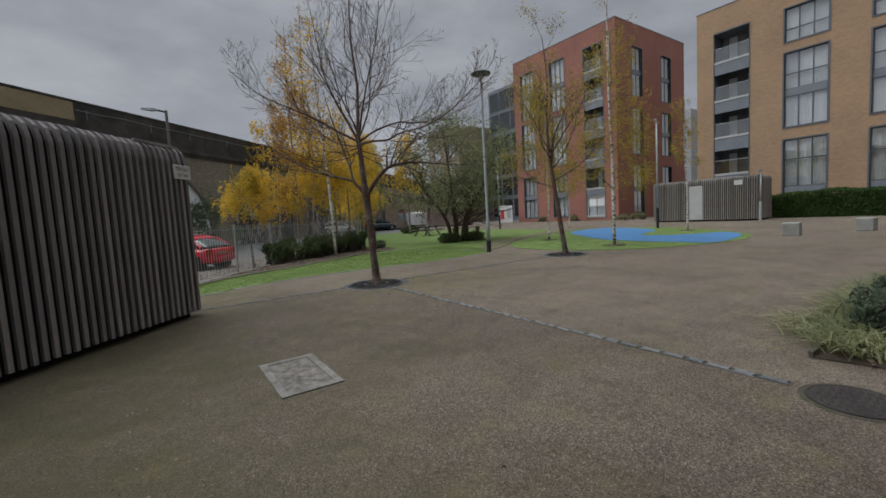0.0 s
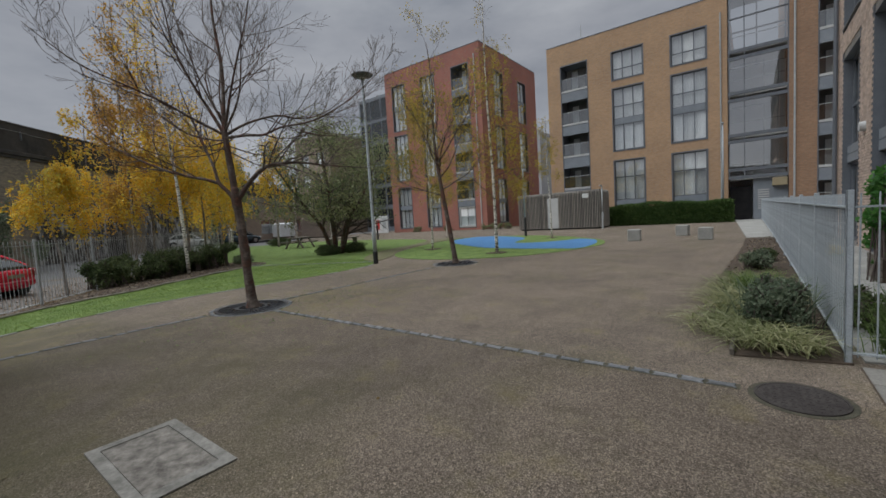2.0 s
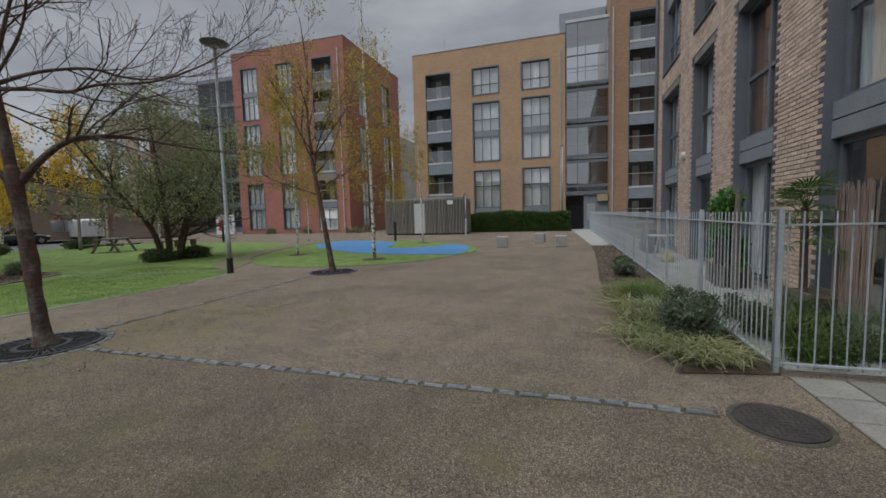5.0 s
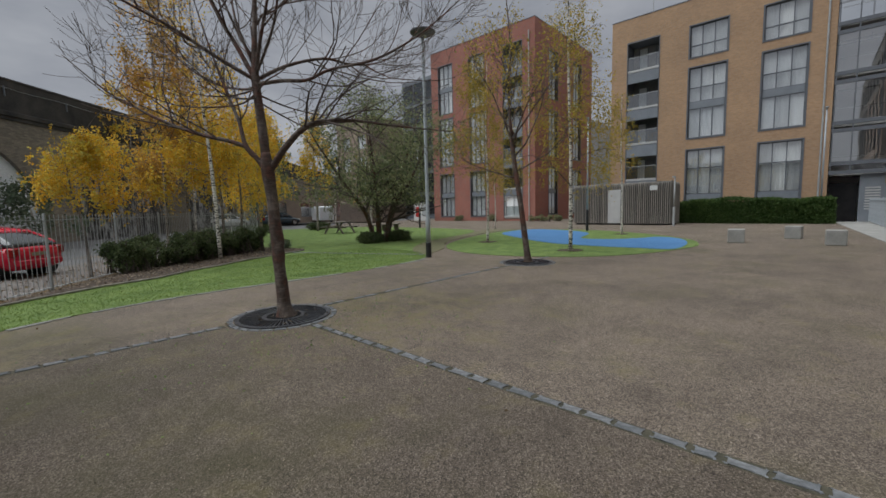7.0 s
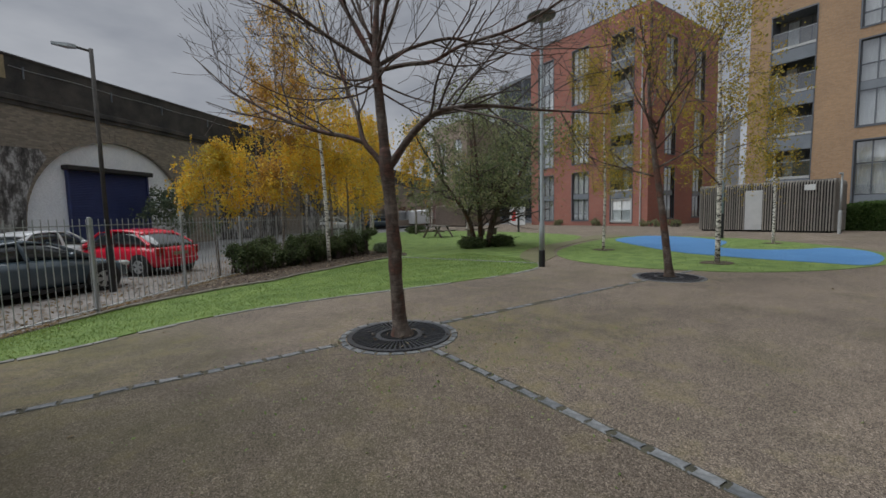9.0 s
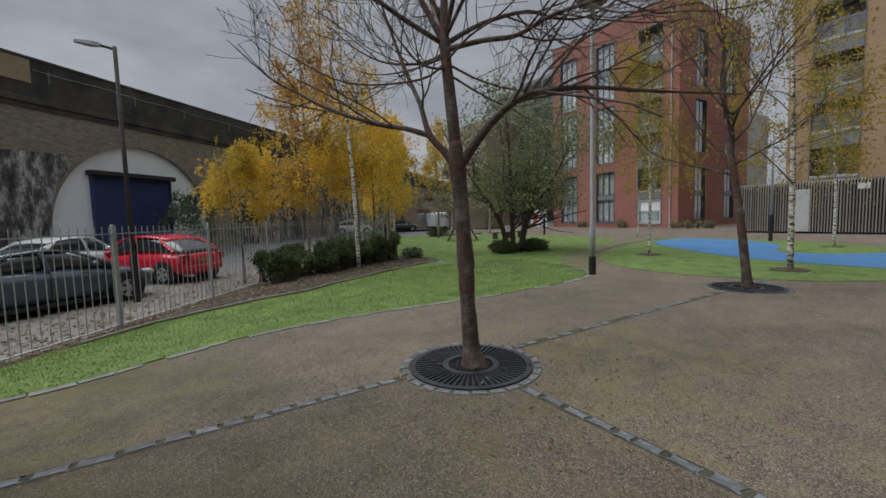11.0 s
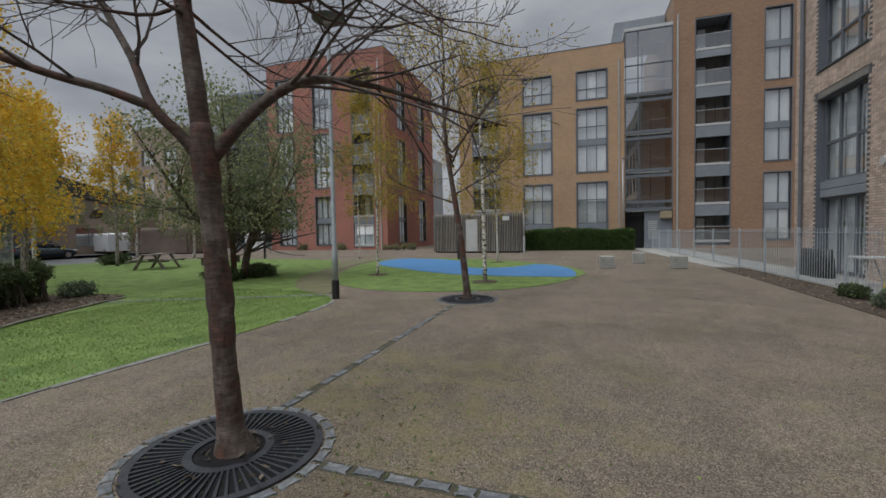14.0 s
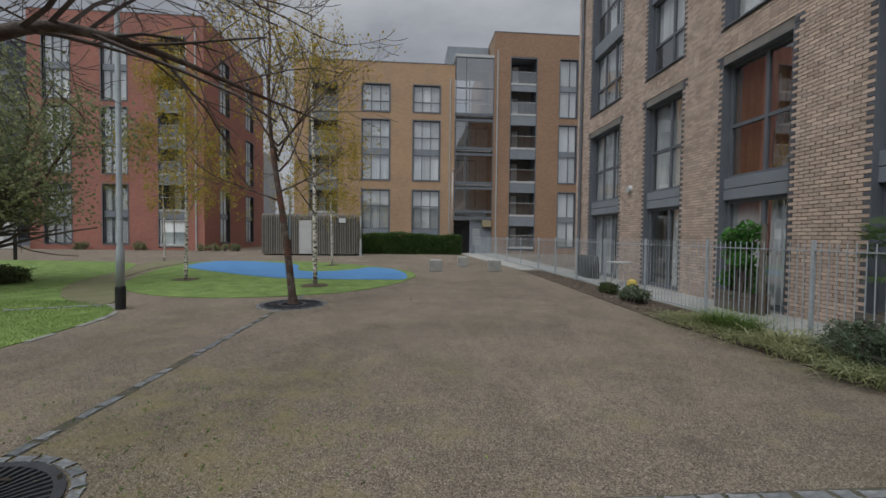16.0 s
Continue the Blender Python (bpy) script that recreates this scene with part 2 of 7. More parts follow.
def birch_mat():
    """White papery bark with dark lens-shaped marks lying across it."""
    m, nt, bsdf, co = begin("white_birch_bark")
    mp = nt.nodes.new("ShaderNodeMapping")
    mp.inputs["Scale"].default_value = (3.0, 3.0, 9.0)
    nt.links.new(co, mp.inputs["Vector"])
    n1 = tex(nt, "ShaderNodeTexNoise", mp.outputs[0], Scale=2.6, Detail=5.0, Roughness=0.68)
    n2 = tex(nt, "ShaderNodeTexNoise", co, Scale=3.0, Detail=4.0)
    col = ramp(nt, n1.outputs["Fac"], [(0.44, (0.045, 0.04, 0.036)), (0.51, (0.66, 0.63, 0.58))])
    col = mixc(nt, "MULTIPLY", 0.8, col, ramp(nt, n2.outputs["Fac"], [(0.3, (0.7, 0.66, 0.62)), (0.65, (1.15, 1.14, 1.12))]))
    nt.links.new(col, bsdf.inputs["Base Color"])
    bsdf.inputs["Roughness"].default_value = 0.8
    bump(nt, bsdf, n1.outputs["Fac"], 0.5, 0.01)
    return m


def wash_mat():
    """Whitewash flaked off black brick in streaks and blotches."""
    m, nt, bsdf, co = begin("flaking_whitewash_brick")
    mp = nt.nodes.new("ShaderNodeMapping")
    mp.inputs["Scale"].default_value = (1.0, 1.0, 0.38)
    nt.links.new(co, mp.inputs["Vector"])
    n1 = tex(nt, "ShaderNodeTexNoise", mp.outputs[0], Scale=2.4, Detail=9.0, Roughness=0.72)
    n2 = tex(nt, "ShaderNodeTexNoise", co, Scale=14.0, Detail=5.0, Roughness=0.7)
    col = ramp(nt, n1.outputs["Fac"], [(0.40, (0.036, 0.034, 0.033)), (0.50, (0.12, 0.114, 0.11)), (0.58, (0.40, 0.395, 0.39)), (0.70, (0.58, 0.58, 0.58))])
    col = mixc(nt, "MULTIPLY", 0.8, col, ramp(nt, n2.outputs["Fac"], [(0.3, (0.6, 0.6, 0.6)), (0.65, (1.15, 1.15, 1.15))]))
    nt.links.new(col, bsdf.inputs["Base Color"])
    bsdf.inputs["Roughness"].default_value = 0.9
    bump(nt, bsdf, n1.outputs["Fac"], 0.6, 0.015)
    return m


def leaf_mat(name, c1, c2, c3):
    m, nt, bsdf, co = begin(name)
    isl = nt.nodes.new("ShaderNodeNewGeometry").outputs["Random Per Island"]
    n1 = tex(nt, "ShaderNodeTexNoise", co, Scale=0.8, Detail=3.0)
    col = ramp(nt, isl, [(0.0, c1), (0.5, c2), (1.0, c3)])
    col = mixc(nt, "MULTIPLY", 0.8, col, ramp(nt, n1.outputs["Fac"], [(0.35, (0.7, 0.75, 0.7)), (0.65, (1.2, 1.15, 1.1))]))
    nt.links.new(col, bsdf.inputs["Base Color"])
    bsdf.inputs["Roughness"].default_value = 0.6
    bsdf.inputs["Specular IOR Level"].default_value = 0.25
    # thin leaves let part of the light through
    tr, mx = nt.nodes.new("ShaderNodeBsdfTranslucent"), nt.nodes.new("ShaderNodeMixShader")
    mx.inputs[0].default_value = 0.45
    nt.links.new(col, tr.inputs["Color"])
    nt.links.new(bsdf.outputs[0], mx.inputs[1])
    nt.links.new(tr.outputs[0], mx.inputs[2])
    nt.links.new(mx.outputs[0], nt.nodes["Material Output"].inputs["Surface"])
    return m


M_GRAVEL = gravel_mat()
M_SOIL = mat("damp_soil_with_bark", (0.046, 0.034, 0.026), (0.111, 0.081, 0.058), 3, 55, 0.95, 0.9)
M_LAWN = mat("mown_turf", (0.080, 0.134, 0.032), (0.172, 0.246, 0.066), 2.0, 45, 0.9, 0.35)
M_WORN = mat("worn_turf", (0.118, 0.122, 0.056), (0.168, 0.150, 0.094), 1.5, 60, 0.92, 0.6)
M_BLADE = leaf_mat("grass_blades", (0.128, 0.20, 0.048), (0.165, 0.246, 0.062), (0.23, 0.285, 0.085))
M_BLUE = mat("blue_rubber_surface", (0.050, 0.162, 0.345), (0.070, 0.20, 0.405), 0.9, 120, 0.75, 0.3)
M_SETT = mat("granite_sett", (0.100, 0.106, 0.112), (0.215, 0.226, 0.240), 9, 45, 0.8, 0.8, rand=0.25)
M_JOINT = mat("mossy_grit_joint", (0.046, 0.044, 0.033), (0.098, 0.090, 0.062), 9, 60, 0.95, 0.8)
M_EDGE = mat("worn_stone_edging", (0.145, 0.143, 0.13), (0.265, 0.262, 0.245), 4, 50, 0.85, 0.5)
M_SLAB = mat("concrete_paving_slab", (0.195, 0.185, 0.17), (0.28, 0.27, 0.248), 1.4, 50, 0.8, 0.25, rand=0.12)
M_CONC = mat("weathered_concrete", (0.25, 0.25, 0.235), (0.36, 0.352, 0.33), 1.6, 40, 0.85, 0.3)
M_IRON = mat("dark_cast_iron", (0.034, 0.036, 0.043), (0.066, 0.069, 0.079), 7, 90, 0.45, 0.35, 0.3)
M_ROAD = mat("wet_asphalt", (0.098, 0.098, 0.104), (0.152, 0.149, 0.149), 0.8, 120, 0.7, 0.5)
M_PATH = mat("leaf_strewn_pavement", (0.135, 0.121, 0.112), (0.24, 0.218, 0.203), 2.0, 30, 0.85, 0.5)
M_ORANGE = brick_mat("orange_stock_brick", (0.365, 0.230, 0.134), (0.445, 0.285, 0.170), (0.335, 0.255, 0.188), (radians(90), 0, 0))
M_RED = brick_mat("red_brick", (0.30, 0.110, 0.085), (0.375, 0.146, 0.112), (0.27, 0.175, 0.145), (radians(90), 0, 0))
M_BROWN = brick_mat("brown_brick", (0.258, 0.150, 0.092), (0.330, 0.196, 0.122), (0.245, 0.185, 0.135), (radians(90), 0, 0))
M_BUFF = mat("buff_pink_brick", (0.435, 0.330, 0.266), (0.58, 0.460, 0.388), 2.2, 60, 0.9, 0.5, island=0.18)
M_BUFF_ONE = mat("buff_pink_brick_single", (0.435, 0.330, 0.266), (0.58, 0.460, 0.388), 2.2, 60, 0.9, 0.5, rand=0.18)
M_MORTAR = mat("dark_recessed_mortar", (0.175, 0.16, 0.145), (0.25, 0.23, 0.21), 3, 70, 0.95, 0.4)
M_DARKBRICK = mat("blue_grey_engineering_brick", (0.085, 0.085, 0.097), (0.135, 0.135, 0.148), 3, 60, 0.7, 0.3, island=0.25)
M_GREY = mat("dark_grey_powder_coat", (0.112, 0.122, 0.140), (0.140, 0.150, 0.168), 2, 60, 0.45, 0.05)
M_PANEL = mat("mid_grey_cladding_panel", (0.18, 0.20, 0.228), (0.222, 0.242, 0.27), 1.2, 40, 0.5, 0.06, rand=0.08)
M_PALE = mat("pale_grey_balcony_edge", (0.42, 0.42, 0.42), (0.5, 0.5, 0.49), 1.5, 40, 0.6, 0.1)
M_CURTAIN = mat("net_curtain", (0.70, 0.72, 0.74), (0.86, 0.87, 0.87), 1.1, 14, 0.9, 0.2, rand=0.2, stretch=(3, 1, 0.15))
M_ROOM = mat("dim_room", (0.15, 0.152, 0.16), (0.30, 0.29, 0.275), 0.5, 10, 0.9, 0.0, rand=0.4)
M_BLIND = mat("brown_wooden_blind", (0.23, 0.118, 0.062), (0.32, 0.165, 0.088), 3, 60, 0.7, 0.1)
M_PANE = glass_mat("window_glass", (0.92, 0.95, 0.95), 4.6)
M_BALU = glass_mat("balustrade_glass", (0.72, 0.78, 0.78), 3.4, 0.10)
M_TOWER = glass_mat("stair_tower_glass", (0.94, 0.98, 0.99), 6.5)
M_GALV = mat("galvanised_steel", (0.33, 0.365, 0.395), (0.44, 0.475, 0.505), 5, 70, 0.5, 0.1, 0.15)
M_GALV2 = mat("dull_painted_steel", (0.31, 0.325, 0.33), (0.44, 0.455, 0.455), 5, 70, 0.55, 0.1, 0.1)
M_SLAT = mat("weathered_grey_timber_slat", (0.175, 0.162, 0.166), (0.325, 0.302, 0.302), 1.2, 40, 0.85, 0.4, rand=0.25, stretch=(3, 3, 0.25))
M_FELT = mat("grey_roofing_felt", (0.11, 0.115, 0.12), (0.17, 0.175, 0.18), 1.5, 60, 0.9, 0.4)
M_SLATFAR = mat("silvered_timber_slat", (0.196, 0.178, 0.161), (0.299, 0.276, 0.247), 1.2, 40, 0.85, 0.4, rand=0.25, stretch=(3, 3, 0.25))
# near-black that stands in for shade behind slats and grate bars; also the tower door
M_VOID = mat("shade_black", (0.015, 0.015, 0.017), (0.027, 0.026, 0.026), 2, 30, 0.95, 0.1, spec=0.05)
M_WHITE = mat("white_painted_render", (0.78, 0.81, 0.86), (0.87, 0.89, 0.92), 0.7, 30, 0.8, 0.15)
M_WASH = wash_mat()
M_SOOT = brick_mat("sooty_stock_brick", (0.185, 0.162, 0.132), (0.31, 0.268, 0.215), (0.225, 0.205, 0.178), (radians(90), 0, 0))
M_PARA = mat("sooty_dark_parapet", (0.032, 0.032, 0.033), (0.098, 0.088, 0.080), 0.9, 16, 0.9, 0.5)
M_SHUTTER = mat("blue_roller_shutter", (0.030, 0.042, 0.125), (0.045, 0.060, 0.165), 1.2, 30, 0.5, 0.05)
M_SAND = mat("patch_of_pale_stone", (0.26, 0.215, 0.135), (0.34, 0.28, 0.18), 1.0, 20, 0.9, 0.3)
M_BARK = young_bark_mat()
M_TWIG = mat("brown_twig", (0.072, 0.056, 0.050), (0.145, 0.115, 0.10), 4, 60, 0.9, 0.2)
M_BIRCH = birch_mat()
M_BIRCHGREY = bark_mat("grey_birch_bark", (0.055, 0.05, 0.045), (0.32, 0.30, 0.27))
M_YELLOW = leaf_mat("yellow_birch_leaves", (0.60, 0.33, 0.03), (0.74, 0.48, 0.055), (0.56, 0.50, 0.11))
M_AMBER = leaf_mat("amber_birch_leaves", (0.42, 0.22, 0.05), (0.56, 0.32, 0.06), (0.48, 0.36, 0.12))
M_OLIVE = leaf_mat("turning_birch_leaves", (0.38, 0.27, 0.05), (0.48, 0.34, 0.065), (0.24, 0.25, 0.07))
M_EVER = leaf_mat("evergreen_leaves", (0.118, 0.150, 0.074), (0.21, 0.236, 0.122), (0.345, 0.345, 0.20))
M_SHRUB = leaf_mat("dark_shrub_leaves", (0.040, 0.060, 0.026), (0.078, 0.108, 0.046), (0.135, 0.165, 0.074))
M_HEDGE = leaf_mat("clipped_hedge_leaves", (0.045, 0.088, 0.024), (0.072, 0.130, 0.036), (0.118, 0.178, 0.054))
M_SAGE = leaf_mat("grey_green_leaves", (0.095, 0.130, 0.085), (0.165, 0.205, 0.140), (0.25, 0.285, 0.20))
M_STRAP = leaf_mat("cream_striped_leaves", (0.15, 0.18, 0.075), (0.31, 0.32, 0.16), (0.54, 0.52, 0.34))
M_FRESH = leaf_mat("bright_green_leaves", (0.05, 0.15, 0.03), (0.075, 0.22, 0.05), (0.14, 0.29, 0.075))
M_TUFT = leaf_mat("green_grass_tuft", (0.085, 0.14, 0.04), (0.145, 0.215, 0.06), (0.22, 0.285, 0.10))
M_LEAFFALL = leaf_mat("fallen_leaves", (0.15, 0.095, 0.045), (0.24, 0.165, 0.08), (0.09, 0.06, 0.04))
M_CHIP = leaf_mat("bark_chips", (0.06, 0.045, 0.034), (0.14, 0.105, 0.08), (0.34, 0.28, 0.22))
M_TIMBER = mat("grey_timber_board", (0.11, 0.095, 0.08), (0.19, 0.165, 0.14), 2, 50, 0.85, 0.4, rand=0.15, stretch=(0.3, 3, 3))
M_BLACK = mat("black_paint", (0.016, 0.016, 0.017), (0.029, 0.029, 0.030), 4, 60, 0.5, 0.1)
M_RUBBER = mat("tyre_rubber", (0.014, 0.014, 0.015), (0.024, 0.024, 0.025), 4, 60, 0.85, 0.2)
M_REDPAINT = mat("red_car_paint", (0.56, 0.012, 0.035), (0.62, 0.018, 0.045), 1, 200, 0.18, 0.0, spec=0.7)
M_DARKPAINT = mat("dark_grey_car_paint", (0.045, 0.068, 0.088), (0.058, 0.082, 0.104), 1, 200, 0.16, 0.0, spec=0.8)
M_BLUEPAINT = mat("blue_car_paint", (0.03, 0.10, 0.30), (0.04, 0.13, 0.36), 1, 200, 0.2, 0.0, spec=0.6)
M_WHITEPAINT = mat("white_car_paint", (0.72, 0.735, 0.755), (0.78, 0.79, 0.81), 1, 200, 0.2, 0.0, spec=0.6)
M_ALLOY = mat("silver_alloy", (0.5, 0.51, 0.52), (0.6, 0.61, 0.62), 3, 60, 0.3, 0.05, 0.8)
M_CARGLASS = mat("tinted_car_glass", (0.02, 0.025, 0.029), (0.034, 0.04, 0.044), 1, 40, 0.06, 0.0, spec=0.9)
M_LAMPRED = mat("red_lamp_lens", (0.28, 0.01, 0.01), (0.35, 0.015, 0.012), 4, 40, 0.2, 0.0)
M_SIGN = mat("white_sign_board", (0.55, 0.56, 0.56), (0.66, 0.66, 0.65), 2, 40, 0.5, 0.05)
M_SIGNRED = mat("red_sign_print", (0.48, 0.03, 0.03), (0.55, 0.05, 0.04), 3, 40, 0.5, 0.05)
M_INK = mat("dark_print", (0.03, 0.03, 0.035), (0.05, 0.05, 0.05), 4, 40, 0.6, 0.0)
M_FARB = brick_mat("pale_brown_brick", (0.25, 0.19, 0.15), (0.31, 0.24, 0.19), (0.26, 0.22, 0.18), (radians(90), 0, 0))
M_FAR = mat("distant_pale_building", (0.30, 0.31, 0.33), (0.40, 0.40, 0.41), 0.2, 3, 0.9, 0.0)
M_REED = mat("reed_screen", (0.19, 0.145, 0.12), (0.32, 0.255, 0.215), 4, 60, 0.9, 0.5, stretch=(4, 4, 0.2))


# ---- mesh helpers ----
def mesh_of(name, verts, faces, material, smooth=False):
    me = bpy.data.meshes.new(name)
    me.from_pydata([tuple(v) for v in verts], [], faces)
    me.materials.append(material)
    if smooth:
        me.polygons.foreach_set("use_smooth", [True] * len(me.polygons))
    me.update()
    return me


class Shape:
    """Gathers boxes, tubes, prisms and lofts into one mesh."""

    def __init__(self):
        self.v, self.f = [], []

    def add(self, verts, faces):
        o = len(self.v)
        self.v += [tuple(p) for p in verts]
        self.f += [[i + o for i in q] for q in faces]
        return self

    def box(self, x0, y0, z0, x1, y1, z1, m=None, chamfer=0.0):
        if chamfer:
            c = chamfer
            lo = [(x0, y0 + c), (x0 + c, y0), (x1 - c, y0), (x1, y0 + c), (x1, y1 - c), (x1 - c, y1), (x0 + c, y1), (x0, y1 - c)]
            cx, cy = (x0 + x1) / 2, (y0 + y1) / 2
            kx, ky = 1 - 2 * c / max(x1 - x0, 1e-6), 1 - 2 * c / max(y1 - y0, 1e-6)
            inn = [(cx + (x - cx) * kx, cy + (y - cy) * ky) for x, y in lo]
            rings = [[(x, y, z0) for x, y in inn], [(x, y, z0 + c) for x, y in lo], [(x, y, z1 - c) for x, y in lo], [(x, y, z1) for x, y in inn]]
            return self.loft(rings, m=m)
        vs = [(x, y, z) for z in (z0, z1) for x, y in ((x0, y0), (x1, y0), (x1, y1), (x0, y1))]
        if m:
            vs = [m @ Vector(p) for p in vs]
        return self.add(vs, [(3, 2, 1, 0), (4, 5, 6, 7), (0, 1, 5, 4), (1, 2, 6, 5), (2, 3, 7, 6), (3, 0, 4, 7)])

    def loft(self, rings, closed=True, caps=True, m=None):
        n = len(rings[0])
        vs = [p for r in rings for p in r]
        if m:
            vs = [m @ Vector(p) for p in vs]
        fs = []
        for k in range(len(rings) - 1):
            for i in range(n if closed else n - 1):
                j = (i + 1) % n
                fs.append((k * n + i, k * n + j, (k + 1) * n + j, (k + 1) * n + i))
        if caps:
            fs.append(tuple(range(n - 1, -1, -1)))
            fs.append(tuple(range((len(rings) - 1) * n, len(rings) * n)))
        return self.add(vs, fs)

    def tube(self, pts, radii, sides=6, cap=True):
        pts = [Vector(p) for p in pts]
        if isinstance(radii, (int, float)):
            radii = [radii] * len(pts)
        rings, side = [], None
        for i, p in enumerate(pts):
            d = (pts[min(i + 1, len(pts) - 1)] - pts[max(i - 1, 0)]).normalized()
            ref = side if side is not None else (Vector((1, 0, 0)) if abs(d.x) < 0.8 else Vector((0, 1, 0)))
            side = (ref - d * ref.dot(d)).normalized()
            up = d.cross(side)
            rings.append([p + radii[i] * (math.cos(a) * side + math.sin(a) * up) for a in (2 * math.pi * k / sides for k in range(sides))])
        return self.loft(rings, caps=cap)

    def lathe(self, profile, sides=24, centre=(0, 0)):
        return self.loft([[(centre[0] + r * math.cos(a), centre[1] + r * math.sin(a), z) for a in (2 * math.pi * k / sides for k in range(sides))] for r, z in profile])

    def prism(self, outline, z0, z1, m=None):
        return self.loft([[(x, y, z0) for x, y in outline], [(x, y, z1) for x, y in outline]], m=m)

    def mesh(self, name, material, smooth=False):
        return mesh_of(name, self.v, self.f, material, smooth)


def part(name, shape, material, parent, label="", smooth=False, at=None):
    me = shape if isinstance(shape, bpy.types.Mesh) else shape.mesh(name, material, smooth)
    ob = new(name, me)
    ob.parent = parent
    if at is not None:
        ob.matrix_basis = at
    return tagged(ob, label)


def thing(name, label, category, m=None, group="", kind=""):
    ob = new(name)
    ob.empty_display_size = 0.2
    if m is not None:
        ob.matrix_basis = m
    return tagged(ob, label, category, group, kind)


def solid(name, shape, material, label, category, kind="", smooth=False, m=None, group=""):
    ob = new(name, shape.mesh(name, material, smooth))
    if m is not None:
        ob.matrix_basis = m
    return tagged(ob, label, category, group, kind)


def smooth_outline(pts, per=6):
    """A closed rounded outline through a few corner points."""
    out, n = [], len(pts)
    for i in range(n):
        p0, p1, p2, p3 = (Vector(pts[(i + k) % n]) for k in (-1, 0, 1, 2))
        for k in range(per):
            t = k / per
            out.append(tuple(0.5 * (2 * p1 + (p2 - p0) * t + (2 * p0 - 5 * p1 + 4 * p2 - p3) * t * t + (3 * p1 - p0 - 3 * p2 + p3) * t ** 3)))
    return out


def inside(p, poly):
    x, y = p
    hit = False
    for (x0, y0), (x1, y1) in zip(poly, poly[1:] + poly[:1]):
        if (y0 > y) != (y1 > y) and x < (x1 - x0) * (y - y0) / (y1 - y0) + x0:
            hit = not hit
    return hit


FENCE_A = radians(52)


def gz(x, y):
    """The ground's height: level, but sinking by a third of a metre beyond the long fence."""
    dx, dy = x - 0.84, y - 13.7
    s, n = dx * math.cos(FENCE_A) + dy * math.sin(FENCE_A), -dx * math.sin(FENCE_A) + dy * math.cos(FENCE_A)
    step = lambda t: (lambda q: q * q * (3 - 2 * q))(min(1, max(0, t)))
    return -0.34 * step((n + 1.3) / 2.6) * step((19 - s) / 8)


def drape(bm):
    """Cuts a flat mesh along the slope and lets it sink."""
    c, s = math.cos(FENCE_A), math.sin(FENCE_A)
    for n in (-1.3, -0.9, -0.5, 0.0, 0.5, 0.9, 1.3):
        bmesh.ops.bisect_plane(bm, geom=bm.verts[:] + bm.edges[:] + bm.faces[:], plane_co=(0.84 - s * n, 13.7 + c * n, 0), plane_no=(-s, c, 0))
    for q in (11, 13, 15, 17, 19):
        bmesh.ops.bisect_plane(bm, geom=bm.verts[:] + bm.edges[:] + bm.faces[:], plane_co=(0.84 + c * q, 13.7 + s * q, 0), plane_no=(c, s, 0))
    for v in bm.verts:
        v.co.z += gz(v.co.x, v.co.y)


def sheet(name, outline, z, material, label, category, thick=0.03):
    bm = bmesh.new()
    f = bm.faces.new([bm.verts.new((x, y, z)) for x, y in outline])
    f.normal_update()
    if f.normal.z < 0:
        f.normal_flip()
    r = bmesh.ops.extrude_face_region(bm, geom=[f])
    bmesh.ops.translate(bm, verts=[v for v in r["geom"] if isinstance(v, bmesh.types.BMVert)], vec=(0, 0, 0))
    for v in f.verts:
        v.co.z -= thick
    bmesh.ops.triangulate(bm, faces=[q for q in bm.faces if len(q.verts) > 4])
    drape(bm)
    me = bpy.data.meshes.new(name)
    bmesh.ops.recalc_face_normals(bm, faces=bm.faces)
    bm.to_mesh(me)
    bm.free()
    me.materials.append(material)
    return tagged(new(name, me), label, category, kind="structure")

# ---- ground ----
# one sheet to the horizon that sinks a little beyond the long fence
bm = bmesh.new()
bm.faces.new([bm.verts.new(p) for p in ((-900, -900, 0), (900, -900, 0), (900, 900, 0), (-900, 900, 0))])
drape(bm)
ground_mesh = bpy.data.meshes.new("ground")
bm.to_mesh(ground_mesh)
bm.free()
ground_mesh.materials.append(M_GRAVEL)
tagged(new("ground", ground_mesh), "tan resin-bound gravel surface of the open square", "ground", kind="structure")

LAWN = smooth_outline([(-4.5, 8.9), (-1.2, 10.1), (0.8, 10.6), (1.9, 11.1), (3.2, 11.4), (4.9, 11.4), (7.2, 11.25), (9.3, 11.45), (10.35, 12.1), (11.6, 13.9), (14.3, 15.6),
                       (18.5, 17.2), (22.5, 20.0), (23.5, 27.0), (22.0, 34.0), (15.0, 36.0), (10.0, 32.0), (8.5, 24.0), (6.8, 20.0), (4.2, 17.2), (2.1, 14.6), (0.2, 12.4), (-3.5, 10.4)], 5)
sheet("lawn", LAWN, 0.012, M_LAWN, "mown green grass lawn with thin worn spots", "lawn")
LAWN2 = smooth_outline([(11.4, 10.6), (12.1, 8.3), (13.7, 6.95), (16.0, 6.2), (17.6, 6.15), (19.8, 7.0), (22.4, 9.4), (24.4, 13.0), (23.8, 16.6), (19.5, 16.4), (14.6, 14.6), (12.2, 12.8)], 5)
sheet("lawn", LAWN2, 0.012, M_LAWN, "small round island of green grass with birches", "lawn")
